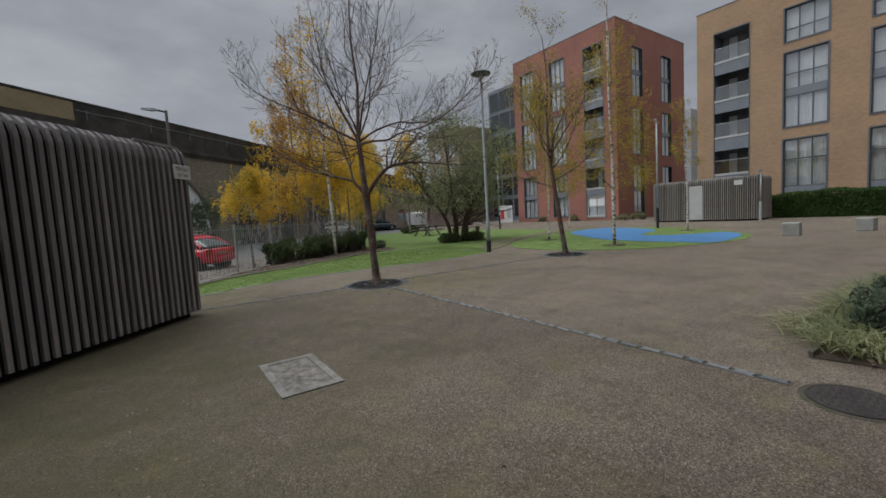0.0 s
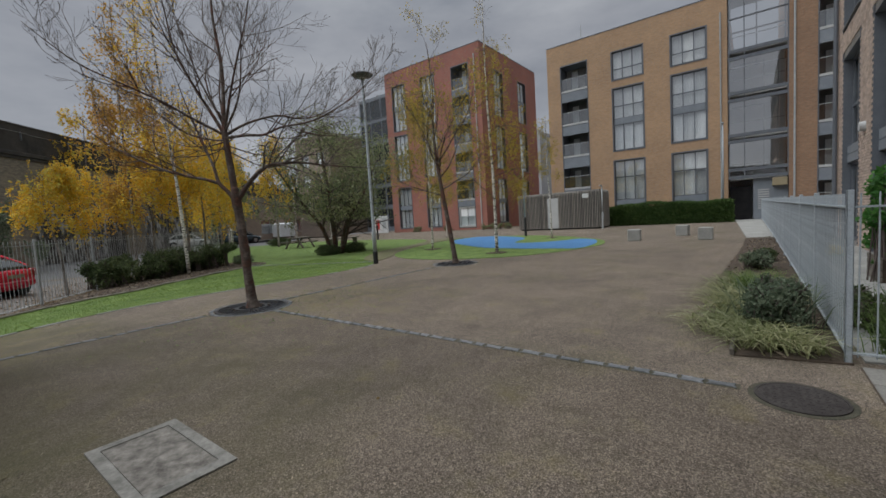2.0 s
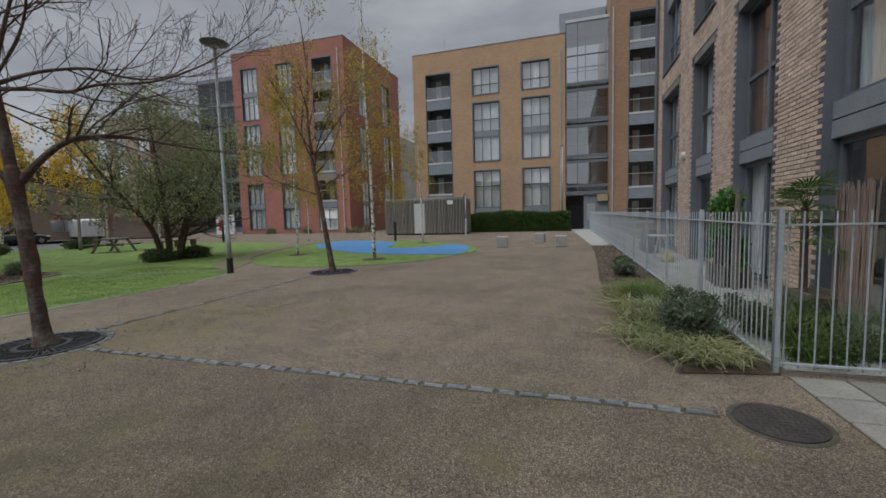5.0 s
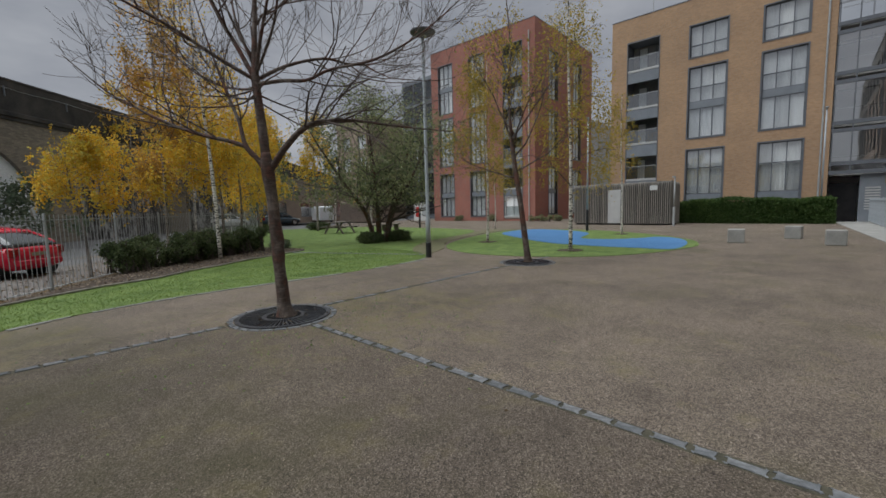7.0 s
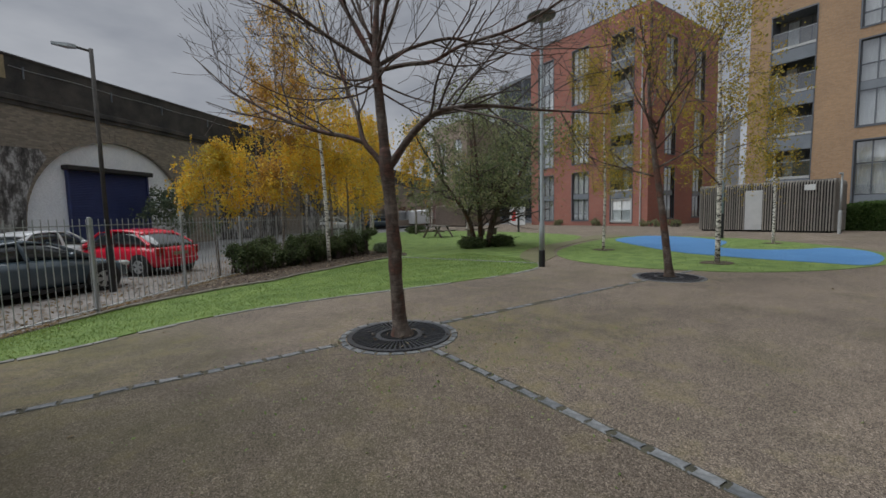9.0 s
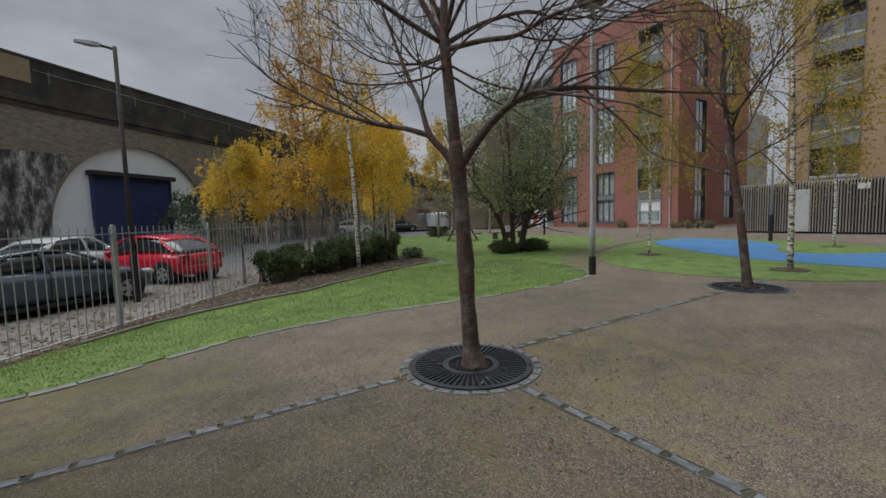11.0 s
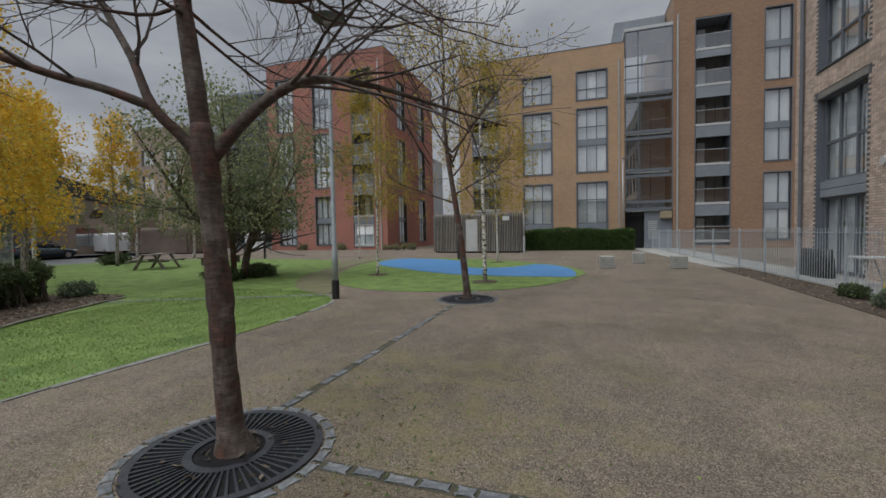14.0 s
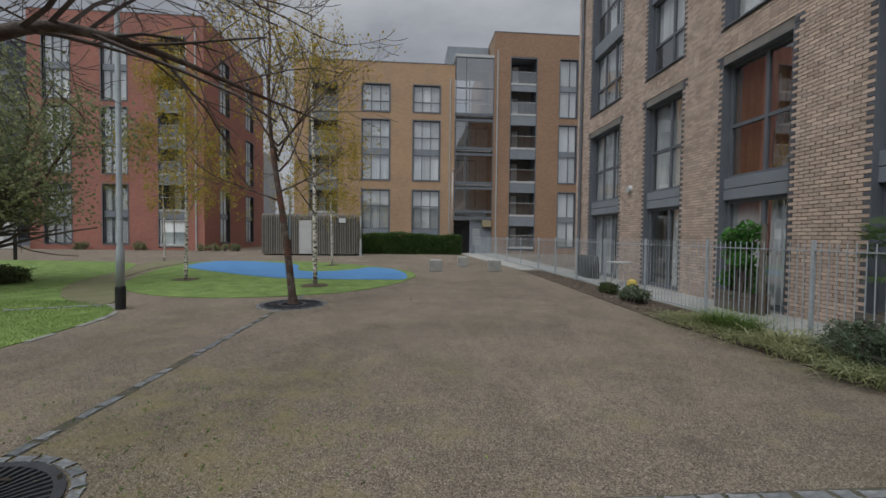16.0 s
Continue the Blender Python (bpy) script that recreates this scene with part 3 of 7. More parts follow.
sheet("worn_path", smooth_outline([(10.5, 12.3), (12.3, 13.1), (14.6, 14.9), (19.5, 16.7), (23.6, 17.2), (22.8, 18.8), (18.5, 17.2), (14.3, 15.8), (11.5, 13.9)], 4), 0.018, M_WORN, "trodden brown path worn across the grass", "path")
BLUE = smooth_outline([(20.2, 15.9), (17.2, 12.8), (15.8, 10.8), (15.5, 9.8), (15.3, 8.6), (15.3, 7.3), (15.4, 6.5), (16.6, 6.4), (18.1, 6.6), (19.7, 7.2), (20.3, 8.1), (19.2, 8.6), (18.3, 9.5), (18.5, 10.7), (21.7, 11.7), (23.6, 14.0), (23.8, 16.2)], 5)
sheet("play_surface", BLUE, 0.020, M_BLUE, "blue rubber play surface with a curved edge", "play surface")

# strip of road and pavement beyond the fence, and the far street
VA = radians(42)
VIA = Matrix.Translation((-2.94, 28.9, 0)) @ Matrix.Rotation(VA, 4, "Z")
FA = FENCE_A
FEN = Matrix.Translation((0.84, 13.7, -0.17)) @ Matrix.Rotation(FA, 4, "Z")


def strip(name, m, s0, s1, n0, n1, z, material, label, category):
    pts = [m @ Vector((s, n, 0)) for s, n in ((s0, n0), (s1, n0), (s1, n1), (s0, n1))]
    return sheet(name, [(p.x, p.y) for p in pts], z, material, label, category, 0.05)


strip("road", VIA, -60, 48, -10.4, 0.4, 0.006, M_ROAD, "dark asphalt car park road below the viaduct", "road")
strip("pavement", FEN, -20, 17, 0.12, 4.2, 0.012, M_PATH, "brown pavement strewn with fallen leaves", "pavement")
sheet("road", [(12, 44), (80, 44), (80, 51), (12, 51)], 0.006, M_ROAD, "dark asphalt street beyond the lawn", "road")
BARK = [(0.4, 12.7), (1.98, 13.45), (3.85, 14.25), (5.5, 15.3), (8.95, 17.15), (9.3, 18.3), (8.6, 20.2), (6.6, 20.3), (4.6, 18.2), (2.9, 15.95), (0.9, 13.5)]
sheet("planting_bed", smooth_outline(BARK, 3), 0.024, M_SOIL, "bed of dark soil and bark chips along the fence", "bed")
BED = [(4.86, 1.46), (5.9, 1.66), (8.8, 1.85), (10.5, 1.78), (14.5, 1.6), (19.6, 1.5), (19.6, 0.66), (5.0, 0.66)]
sheet("planting_bed", BED, 0.014, M_SOIL, "narrow bed of dark soil beside the metal fence", "bed")
sheet("patio", [(5.12, 0.58), (19.3, 0.58), (19.3, -0.9), (5.12, -0.9)], 0.016, M_CONC, "pale concrete patio strip below the flats", "patio")
sheet("path", [(19.3, 1.5), (37, 2.3), (37, -0.9), (19.3, -0.9)], 0.016, M_CONC, "pale concrete path beside the metal fence", "path")

# edging of the lawn: pale stone strip
ed = Shape()
near = [p for p in LAWN if p[1] < 12.4 and p[0] < 10.6]
near = near[-3:] + near[:-3] if near[0][0] > -4.0 else near
line = sorted([p for p in near if inside((p[0], p[1] - 0.3), LAWN) is False], key=lambda p: p[0])
for (xa, ya), (xb, yb) in zip(line, line[1:]):
    a, b = Vector((xa, ya, 0)), Vector((xb, yb, 0))
    d = (b - a)
    steps = max(1, int(d.length / 0.3))
    for k in range(steps):
        p, q = a + d * (k / steps), a + d * ((k + 0.96) / steps)
        n = Vector((d.y, -d.x, 0)).normalized() * random.uniform(0.05, 0.11)
        if random.random() < 0.3:
            continue
        ed.loft([[p - n * 0.1, q - n * 0.1, q + n, p + n], [v + Vector((0, 0, 0.011)) for v in (p - n * 0.1, q - n * 0.1, q + n, p + n)]])
solid("lawn_edging", ed, M_EDGE, "row of pale grey stone edging along the grass", "edging", "structure")
th = Shape()
for k in range(26):
    y = 12.25 + k * 0.19
    x = 10.36 - (y - 12.25) * 0.43
    th.box(x - 0.05, y, 0.0, x + 0.05, y + 0.18, 0.026, chamfer=0.004)
solid("lawn_edging", th, M_SETT, "thin line of pale stone across the grass", "edging", "structure")
lg = Shape()
edge_pts = [(0.5, 12.62), (1.98, 13.35), (3.85, 14.12), (5.5, 15.18), (7.3, 16.25), (9.0, 17.0)]
for (xa, ya), (xb, yb) in zip(edge_pts, edge_pts[1:]):
    lg.tube([(xa, ya, 0.035 + gz(xa, ya)), ((xa + xb) / 2, (ya + yb) / 2 + random.uniform(-0.04, 0.04), 0.05 + gz((xa + xb) / 2, (ya + yb) / 2)), (xb, yb, 0.035 + gz(xb, yb))], 0.022, 7)
solid("bed_edging", lg, M_SLATFAR, "thin timber log edging between bark bed and grass", "edging", "structure")
bd = Shape().box(4.86, 1.46, 0.0, 5.28, 1.5, 0.06, chamfer=0.005)
solid("bed_edging", bd, M_TIMBER, "short timber board at the end of the planting bed", "edging", "structure")


# ---- buildings ----
def wall_shape(u0, u1, z0, z1, openings, thick=0.3, front=0.0):
    """A wall from u0 to u1 in one piece, with openings (u0, u1, z0, z1) cut through; its face is at d = front."""
    us = sorted({u0, u1, *(q for o in openings for q in o[:2] if u0 < q < u1)})
    zs = sorted({z0, z1, *(q for o in openings for q in o[2:4] if z0 < q < z1)})
    solid_at = {(i, k) for i in range(len(us) - 1) for k in range(len(zs) - 1)
                if not any(o[0] <= us[i] and us[i + 1] <= o[1] and o[2] <= zs[k] and zs[k + 1] <= o[3] for o in openings)}
    vs, fs, seen = [], [], {}

    def corner_at(i, k, back):
        if (i, k, back) not in seen:
            seen[(i, k, back)] = len(vs)
            vs.append((us[i], front - thick * back, zs[k]))
        return seen[(i, k, back)]

    for i, k in sorted(solid_at):
        ring = [(i, k), (i + 1, k), (i + 1, k + 1), (i, k + 1)]
        fs.append([corner_at(*q, 0) for q in reversed(ring)])
        fs.append([corner_at(*q, 1) for q in ring])
        for q, r, other in zip(ring, ring[1:] + ring[:1], ((i, k - 1), (i + 1, k), (i, k + 1), (i - 1, k))):
            if other not in solid_at:
                fs.append([corner_at(*q, 0), corner_at(*r, 0), corner_at(*r, 1), corner_at(*q, 1)])
    return Shape().add(vs, fs)


def hoop(s, u0, u1, z0, z1, wide, d0, d1):
    """A rectangular frame in one piece, growing outwards (or inwards when wide is negative) from the rectangle."""
    def loop(g, d):
        return [(u0 - g, d, z0 - g), (u1 + g, d, z0 - g), (u1 + g, d, z1 + g), (u0 - g, d, z1 + g)]
    return s.loft([loop(0, d0), loop(0, d1), loop(wide, d1), loop(wide, d0), loop(0, d0)] if wide < 0 else [loop(wide, d0), loop(wide, d1), loop(0, d1), loop(0, d0), loop(wide, d0)], caps=False)


def window(parent, u0, u1, z0, z1, cols, rows, inset=0.12, curtain=0.5, bar=0.06, panel=None, surround=0.0, blind=None):
    """A framed window: frame with mullions and transoms, panes, and curtains or a dim room behind. cols and rows are shares."""
    fr = Shape()
    d1, d0 = -inset, -inset - 0.07
    w = part("window", hoop(fr, u0, u1, z0, z1, -bar, d0, d1), M_GREY, parent)
    for c in cols:
        u = u0 + (u1 - u0) * c
        part("mullion", Shape().box(u - bar / 2, d0 + 0.004, z0 + bar, u + bar / 2, d1 - 0.004, z1 - bar), M_GREY, w)
    for r in rows:
        z = z0 + (z1 - z0) * r
        part("transom", Shape().box(u0 + bar, d0 + 0.008, z - bar / 2, u1 - bar, d1 - 0.008, z + bar / 2), M_GREY, w)
    if surround:
        part("surround", hoop(Shape(), u0, u1, z0, z1, surround, -inset, 0.035), M_GREY, w)
    if panel:
        part("panel", Shape().box(u0 + bar, d0 - 0.02, panel[0], u1 - bar, d1 + 0.01, panel[1], chamfer=0.008), M_PANEL, w)
    pane = Shape().add([(u0 + bar, d0 + 0.03, z0 + bar), (u1 - bar, d0 + 0.03, z0 + bar), (u1 - bar, d0 + 0.03, z1 - bar), (u0 + bar, d0 + 0.03, z1 - bar)], [(3, 2, 1, 0)])
    p = part("pane", pane, M_PANE, w)
    p.visible_shadow = False
    part("room", Shape().add([(u0, -1.2, z0), (u1, -1.2, z0), (u1, -1.2, z1), (u0, -1.2, z1)], [(3, 2, 1, 0)]), M_ROOM, w)
    for lo, hi in zip([0.0, *rows], [*rows, 1.0]):
        za, zb = z0 + (z1 - z0) * lo + bar, z0 + (z1 - z0) * hi - bar / 2
        for ca, cb in zip([0.0, *cols], [*cols, 1.0]):
            if random.random() < curtain:
                a, b = u0 + (u1 - u0) * ca + 0.02, u0 + (u1 - u0) * cb - 0.02
                n = max(6, int((b - a) / 0.06))
                top = [(a + (b - a) * k / n, d0 - 0.10 - 0.03 * math.sin(k * 2.1 + a), zb) for k in range(n + 1)]
                low = [(x, y, za) for x, y, z in top]
                part("curtain", Shape().add(low + top, [(k + 1, k, n + 1 + k, n + 2 + k) for k in range(n)]), blind or M_CURTAIN, w, smooth=True)
    return w


def shell(parent, u0, u1, depth, z1, material, thick=0.3, side=True):
    """Back, sides and roof of a block behind its front wall."""
    s = Shape()
    s.box(u0, -depth, 0, u0 + thick, -thick, z1).box(u1 - thick, -depth, 0, u1, -thick, z1).box(u0 + thick, -depth, 0, u1 - thick, -depth + thick, z1)
    part("wall", s, material, parent)
    part("roof", Shape().box(u0 + thick, -depth + thick, z1 - 0.7, u1 - thick, -thick, z1 - 0.45), M_CONC, parent)
    part("coping", Shape().box(u0 - 0.02, -0.33, z1, u1 + 0.02, 0.025, z1 + 0.06).box(u0 - 0.02, -depth, z1, u0 + 0.33, -0.33, z1 + 0.06).box(u1 - 0.33, -depth, z1, u1 + 0.02, -0.33, z1 + 0.06), M_GREY, parent)
    # added inner block, nearly full height, that closes off and darkens the rooms
    part("floor", Shape().box(u0 + thick, -depth + thick, 0.02, u1 - thick, -2.9, z1 - 0.8), M_ROOM, parent)


def balcony_stack(parent, u0, u1, levels, depth=1.5):
    """Recessed balconies one above another: dark metal lining, slab edges, glass fronts and a door behind each."""
    lo, hi = levels[0][0], levels[-1][1]
    s = Shape()
    s.box(u0, -depth, lo, u0 + 0.06, 0.04, hi + 0.1).box(u1 - 0.06, -depth, lo, u1, 0.04, hi + 0.1).box(u0 + 0.06, -depth, hi, u1 - 0.06, 0.04, hi + 0.1)
    part("balcony_lining", s, M_GREY, parent)
    for k, (a, b) in enumerate(levels):
        bal = part("balcony", Shape().box(u0 + 0.07, -depth, a - 0.06, u1 - 0.07, 0.02, a + 0.10), M_PALE, parent)
        nxt = levels[k + 1][0] if k + 1 < len(levels) else None
        if nxt:
            part("panel", Shape().box(u0 + 0.07, -0.14, b, u1 - 0.07, 0.0, nxt - 0.08, chamfer=0.008), M_PANEL, bal)
        gl = part("glass_front", Shape().add([(u0 + 0.08, -0.07, a + 0.12), (u1 - 0.08, -0.07, a + 0.12), (u1 - 0.08, -0.07, a + 1.08), (u0 + 0.08, -0.07, a + 1.08)], [(3, 2, 1, 0)]), M_BALU, bal)
        gl.visible_shadow = False
        part("handrail", Shape().box(u0 + 0.07, -0.095, a + 1.08, u1 - 0.07, -0.05, a + 1.12), M_GALV2, bal)
        part("back_wall", Shape().box(u0, -depth - 0.05, a - 0.2, u1, -depth, b + 0.8), M_ROOM, bal)
        ds = Shape()
        for c in (0.25, 0.5, 0.78):
            ds.box(u0 + (u1 - u0) * c, -depth, a + 0.1, u0 + (u1 - u0) * c + 0.06, -depth + 0.05, b - 0.1)
        part("door_frame", ds, M_GREY, bal)
        part("curtain", Shape().box(u0 + (u1 - u0) * 0.55, -depth + 0.005, a + 0.1, u0 + (u1 - u0) * 0.78, -depth + 0.02, b - 0.15), M_CURTAIN, bal)


# orange block beyond the hedge
ORANGE_M = Matrix.Translation((36.78, 0, 0)) @ Matrix.Rotation(radians(90), 4, "Z")
ob = thing("apartment_building", "five-storey block of flats in orange brick with grey windows", "building", ORANGE_M)
wins = []
for a, b in ((3.98, 6.22), (8.22, 10.5)):
    wins += [(a, b, 11.95, 14.15, "top"), (a, b, 6.18, 11.2, "double"), (a, b, 0.5, 5.3, "double")]
holes = [w[:4] for w in wins] + [(12.5, 14.9, 0.3, 14.2)]
part("wall", wall_shape(2.7, 16.09, 0, 16.0, holes), M_ORANGE, ob)
for a, b, c, d, kind in wins:
    if kind == "top":
        window(ob, a, b, c, d, (0.34, 0.67), (0.38,), curtain=1.0, surround=0.09)
    else:
        m = c + (d - c) * (0.47 if c > 5 else 0.27)
        window(ob, a, b, c, d, (0.34, 0.67), ((m - 0.25 - c) / (d - c), (m + 0.25 - c) / (d - c), 0.72), curtain=1.0, panel=(m - 0.24, m + 0.24), surround=0.09)
balcony_stack(ob, 12.5, 14.9, [(0.5, 2.4), (3.35, 5.2), (6.2, 8.1), (9.0, 11.0), (11.9, 14.1)])
shell(ob, 2.7, 16.09, 14, 16.0, M_ORANGE)
part("drainpipe", Shape().tube([(3.1, 0.06, 0), (3.1, 0.06, 14.8)], 0.05, 8), M_GALV2, ob)
part("roof_aerial", Shape().tube([(13.6, -2, 15.4), (13.6, -2, 18.0)], 0.03, 5).box(13.2, -2.4, 15.4, 14.0, -1.6, 16.4), M_GALV2, ob)

# glazed stair tower
tw = thing("stair_tower", "tall glazed stair tower with dark entrance below", "building", ORANGE_M)
fr = Shape()
for z in (2.95, 3.5, 5.5, 5.95, 8.4, 8.9, 11.3, 11.8, 14.1, 16.7):
    fr.box(-0.66, -0.16, z, 2.68, -0.02, z + (0.22 if z < 12.0 else 0.07))
for u in (-0.66, 1.7, 2.58):
    fr.box(u, -0.15, 2.95, u + 0.06, -0.01, 16.7)
part("frame", fr, M_GREY, tw)
for z0, z1 in ((3.5, 5.5), (5.95, 8.4), (8.9, 11.3), (11.8, 14.1), (14.15, 16.7)):
    p = part("pane", Shape().add([(-0.6, -0.09, z0), (2.6, -0.09, z0), (2.6, -0.09, z1), (-0.6, -0.09, z1)], [(3, 2, 1, 0)]), M_TOWER, tw)
    p.visible_shadow = False
for z in (3.0, 6.0, 9.0, 12.0):
    part("landing", Shape().box(-0.6, -4.5, z - 0.12, 2.6, -0.6, z + 0.1), M_PALE, tw)
    part("handrail", Shape().box(-0.5, -0.7, z + 1.0, 2.5, -0.66, z + 1.06), M_GALV2, tw)
part("wall", Shape().box(-0.66, -3.2, 0, 2.68, -2.9, 11.4), M_WHITE, tw)
part("roof", Shape().box(-0.66, -3.2, 16.78, 2.68, -0.05, 17.0), M_PALE, tw)
back = Shape()
for u in (-0.66, 0.98, 2.6):
    back.box(u, -3.2, 11.4, u + 0.08, -3.1, 16.78)
for z in (11.4, 14.1):
    back.box(-0.58, -3.2, z, 2.6, -3.1, z + 0.1)
part("back_frame", back, M_GREY, tw)
for z in (3.6, 6.1, 9.1):
    part("inner_frame", Shape().box(0.6, -1.6, z, 0.66, -1.5, z + 2.2).box(0.66, -1.6, z + 2.1, 2.5, -1.5, z + 2.2), M_GREY, tw)
part("penthouse", Shape().box(-0.6, -6.0, 17.0, 3.2, -2.4, 18.7, chamfer=0.05), M_PANEL, tw)
part("entrance_wall", Shape().box(-0.66, -0.5, 0.0, 1.25, -0.3, 2.9), M_PANEL, tw)
part("door", Shape().box(1.3, -0.7, 0.0, 2.6, -0.62, 2.4).box(1.9, -0.62, 0, 1.96, -0.58, 2.4), M_VOID, tw)
lv = Shape()
for k in range(9):
    lv.box(0.35, -0.3, 0.75 + k * 0.16, 1.0, -0.26, 0.83 + k * 0.16)
part("louvre", lv, M_PALE, tw)
part("sign_box", Shape().box(-0.6, -0.3, 2.3, 0.2, 0.1, 2.85, chamfer=0.02), M_SAND, tw)

# brown block that closes the square
gb = thing("apartment_building", "six-storey brown brick block of flats with stacked balconies", "building", ORANGE_M)
wins = [(-8.0, -6.45, 11.9, 16.85, 0), (-8.0, -6.45, 6.2, 11.2, 1), (-8.0, -6.45, 0.6, 5.35, 2)]
part("wall", wall_shape(-16.0, -0.67, 0, 18.95, [w[:4] for w in wins] + [(-4.42, -2.08, 0.2, 16.95)]), M_BROWN, gb)
for a, b, c, d, k in wins:
    m = c + (d - c) * 0.5
    window(gb, a, b, c, d, (0.42,), ((m - 0.22 - c) / (d - c), (m + 0.22 - c) / (d - c)), curtain=1.0, panel=(m - 0.21, m + 0.21), surround=0.07)
balcony_stack(gb, -4.42, -2.08, [(0.5, 2.4), (3.3, 5.3), (6.2, 8.2), (9.1, 11.1), (12.0, 14.0), (14.6, 16.8)])
shell(gb, -16.0, -0.67, 14, 18.95, M_BROWN)
part("drainpipe", Shape().tube([(-0.95, 0.07, 0), (-0.95, 0.07, 17.4)], 0.06, 8), M_GALV2, gb)

# red block
RED_M = Matrix.Translation((37.6, 0, 0)) @ Matrix.Rotation(radians(90), 4, "Z")
rb = thing("apartment_building", "six-storey block of flats in red brick with balconies", "building", RED_M)
wins = []
for a, b in ((34.15, 36.2), (29.75, 31.7)):
    wins += [(a, b, 12.3, 17.65), (a, b, 6.3, 11.7), (a, b, 0.5, 5.4)]
part("wall", wall_shape(23.66, 37.36, 0, 19.39, wins + [(25.05, 27.35, 0.2, 17.7)]), M_RED, rb)
for a, b, c, d in wins:
    m = c + (d - c) * 0.5
    window(rb, a, b, c, d, (0.34, 0.67), ((m - 0.25 - c) / (d - c), (m + 0.25 - c) / (d - c)), curtain=1.0, panel=(m - 0.24, m + 0.24), surround=0.08)
balcony_stack(rb, 25.05, 27.35, [(0.4, 2.6), (3.3, 5.4), (6.3, 8.4), (9.3, 11.4), (12.2, 14.4), (15.2, 17.6)])
ent = part("entrance", hoop(Shape(), 25.15, 27.25, 0.25, 2.55, -0.12, -0.3, -0.05), M_PALE, rb, "pale framed entrance doors")
for u in (25.3, 26.25):
    part("door_panel", Shape().box(u, -0.22, 0.38, u + 0.86, -0.17, 2.42, chamfer=0.01), M_CURTAIN, ent)
part("roof", Shape().box(24.0, -13.3, 18.7, 37.0, -0.3, 18.95), M_CONC, rb)
part("wall", Shape().box(37.06, -13.6, 0, 37.36, -0.3, 19.39).box(23.96, -13.6, 0, 37.06, -13.3, 19.39), M_RED, rb)
part("coping", Shape().box(23.64, -0.33, 19.39, 37.38, 0.025, 19.45).box(23.64, -13.6, 19.39, 23.97, -0.33, 19.45), M_GREY, rb)
# added block inside that keeps the rooms closed and dim
part("floor", Shape().box(26.8, -13.3, 0.02, 37.0, -2.9, 18.6), M_ROOM, rb)
part("drainpipe", Shape().tube([(24.3, 0.07, 0), (24.3, 0.07, 18.3)], 0.06, 8), M_PALE, rb)
RSIDE_M = Matrix.Translation((37.6, 23.66, 0)) @ Matrix.Rotation(radians(180), 4, "Z")
SIDE = RED_M.inverted() @ RSIDE_M
wins = []
for a, b in ((-4.7, -2.8), (-10.5, -8.5)):
    wins += [(a, b, 12.4, 17.2), (a, b, 6.6, 11.2), (a, b, 0.6, 5.4)]
part("side_wall", wall_shape(-13.6, -0.3, 0, 19.38, wins), M_RED, rb, at=SIDE)
for a, b, c, d in wins:
    m = c + (d - c) * 0.5
    w = window(rb, a, b, c, d, (0.5,), ((m - 0.2 - c) / (d - c), (m + 0.2 - c) / (d - c)), curtain=1.0, panel=(m - 0.19, m + 0.19), surround=0.07)
    w.matrix_basis = SIDE

# glass-fronted and brick blocks behind, towards the street
fb = thing("apartment_building", "grey glass-fronted block of flats behind the red block", "building", Matrix.Translation((46, 0, 0)) @ Matrix.Rotation(radians(90), 4, "Z"))
part("wall", Shape().box(44.5, -12, 0, 52, -0.4, 21.0), M_PANEL, fb)
for k in range(6):
    for j in range(3):
        a = 44.7 + j * 2.4
        f = Shape().box(a, -0.4, 0.6 + k * 3.4, a + 2.2, -0.3, 0.7 + k * 3.4).box(a, -0.4, 3.4 + k * 3.4, a + 2.2, -0.3, 3.5 + k * 3.4).box(a, -0.4, 0.7 + k * 3.4, a + 0.1, -0.3, 3.4 + k * 3.4)
        w = part("window", f, M_GREY, fb)
        part("pane", Shape().box(a + 0.1, -0.39, 0.7 + k * 3.4, a + 2.2, -0.36, 3.4 + k * 3.4), M_CARGLASS, w)
bb = thing("apartment_building", "brown brick block of flats at the far end of the street", "building", Matrix.Translation((40, 0, 0)) @ Matrix.Rotation(radians(90), 4, "Z"))
wins = [(53.5 + 4 * j, 55.5 + 4 * j, 1.2 + 3.2 * k, 3.2 + 3.2 * k) for j in range(2) for k in range(4)]
part("wall", wall_shape(52.2, 61, 0, 15.5, wins, 0.3), M_FARB, bb)
for a, b, c, d in wins:
    window(bb, a, b, c, d, (0.5,), (), curtain=0.9)
part("roof", Shape().box(52.2, -10, 15.1, 61, -0.3, 15.4), M_CONC, bb)
part("wall", Shape().box(52.2, -10, 0, 52.5, -0.3, 15.1).box(52.5, -10, 0, 60.7, -9.7, 15.1).box(60.7, -10, 0, 61, -0.3, 15.1), M_FARB, bb)
# added dim filler block behind the windows
part("floor", Shape().box(52.6, -9.6, 0.02, 60.6, -2.5, 15.0), M_ROOM, bb)
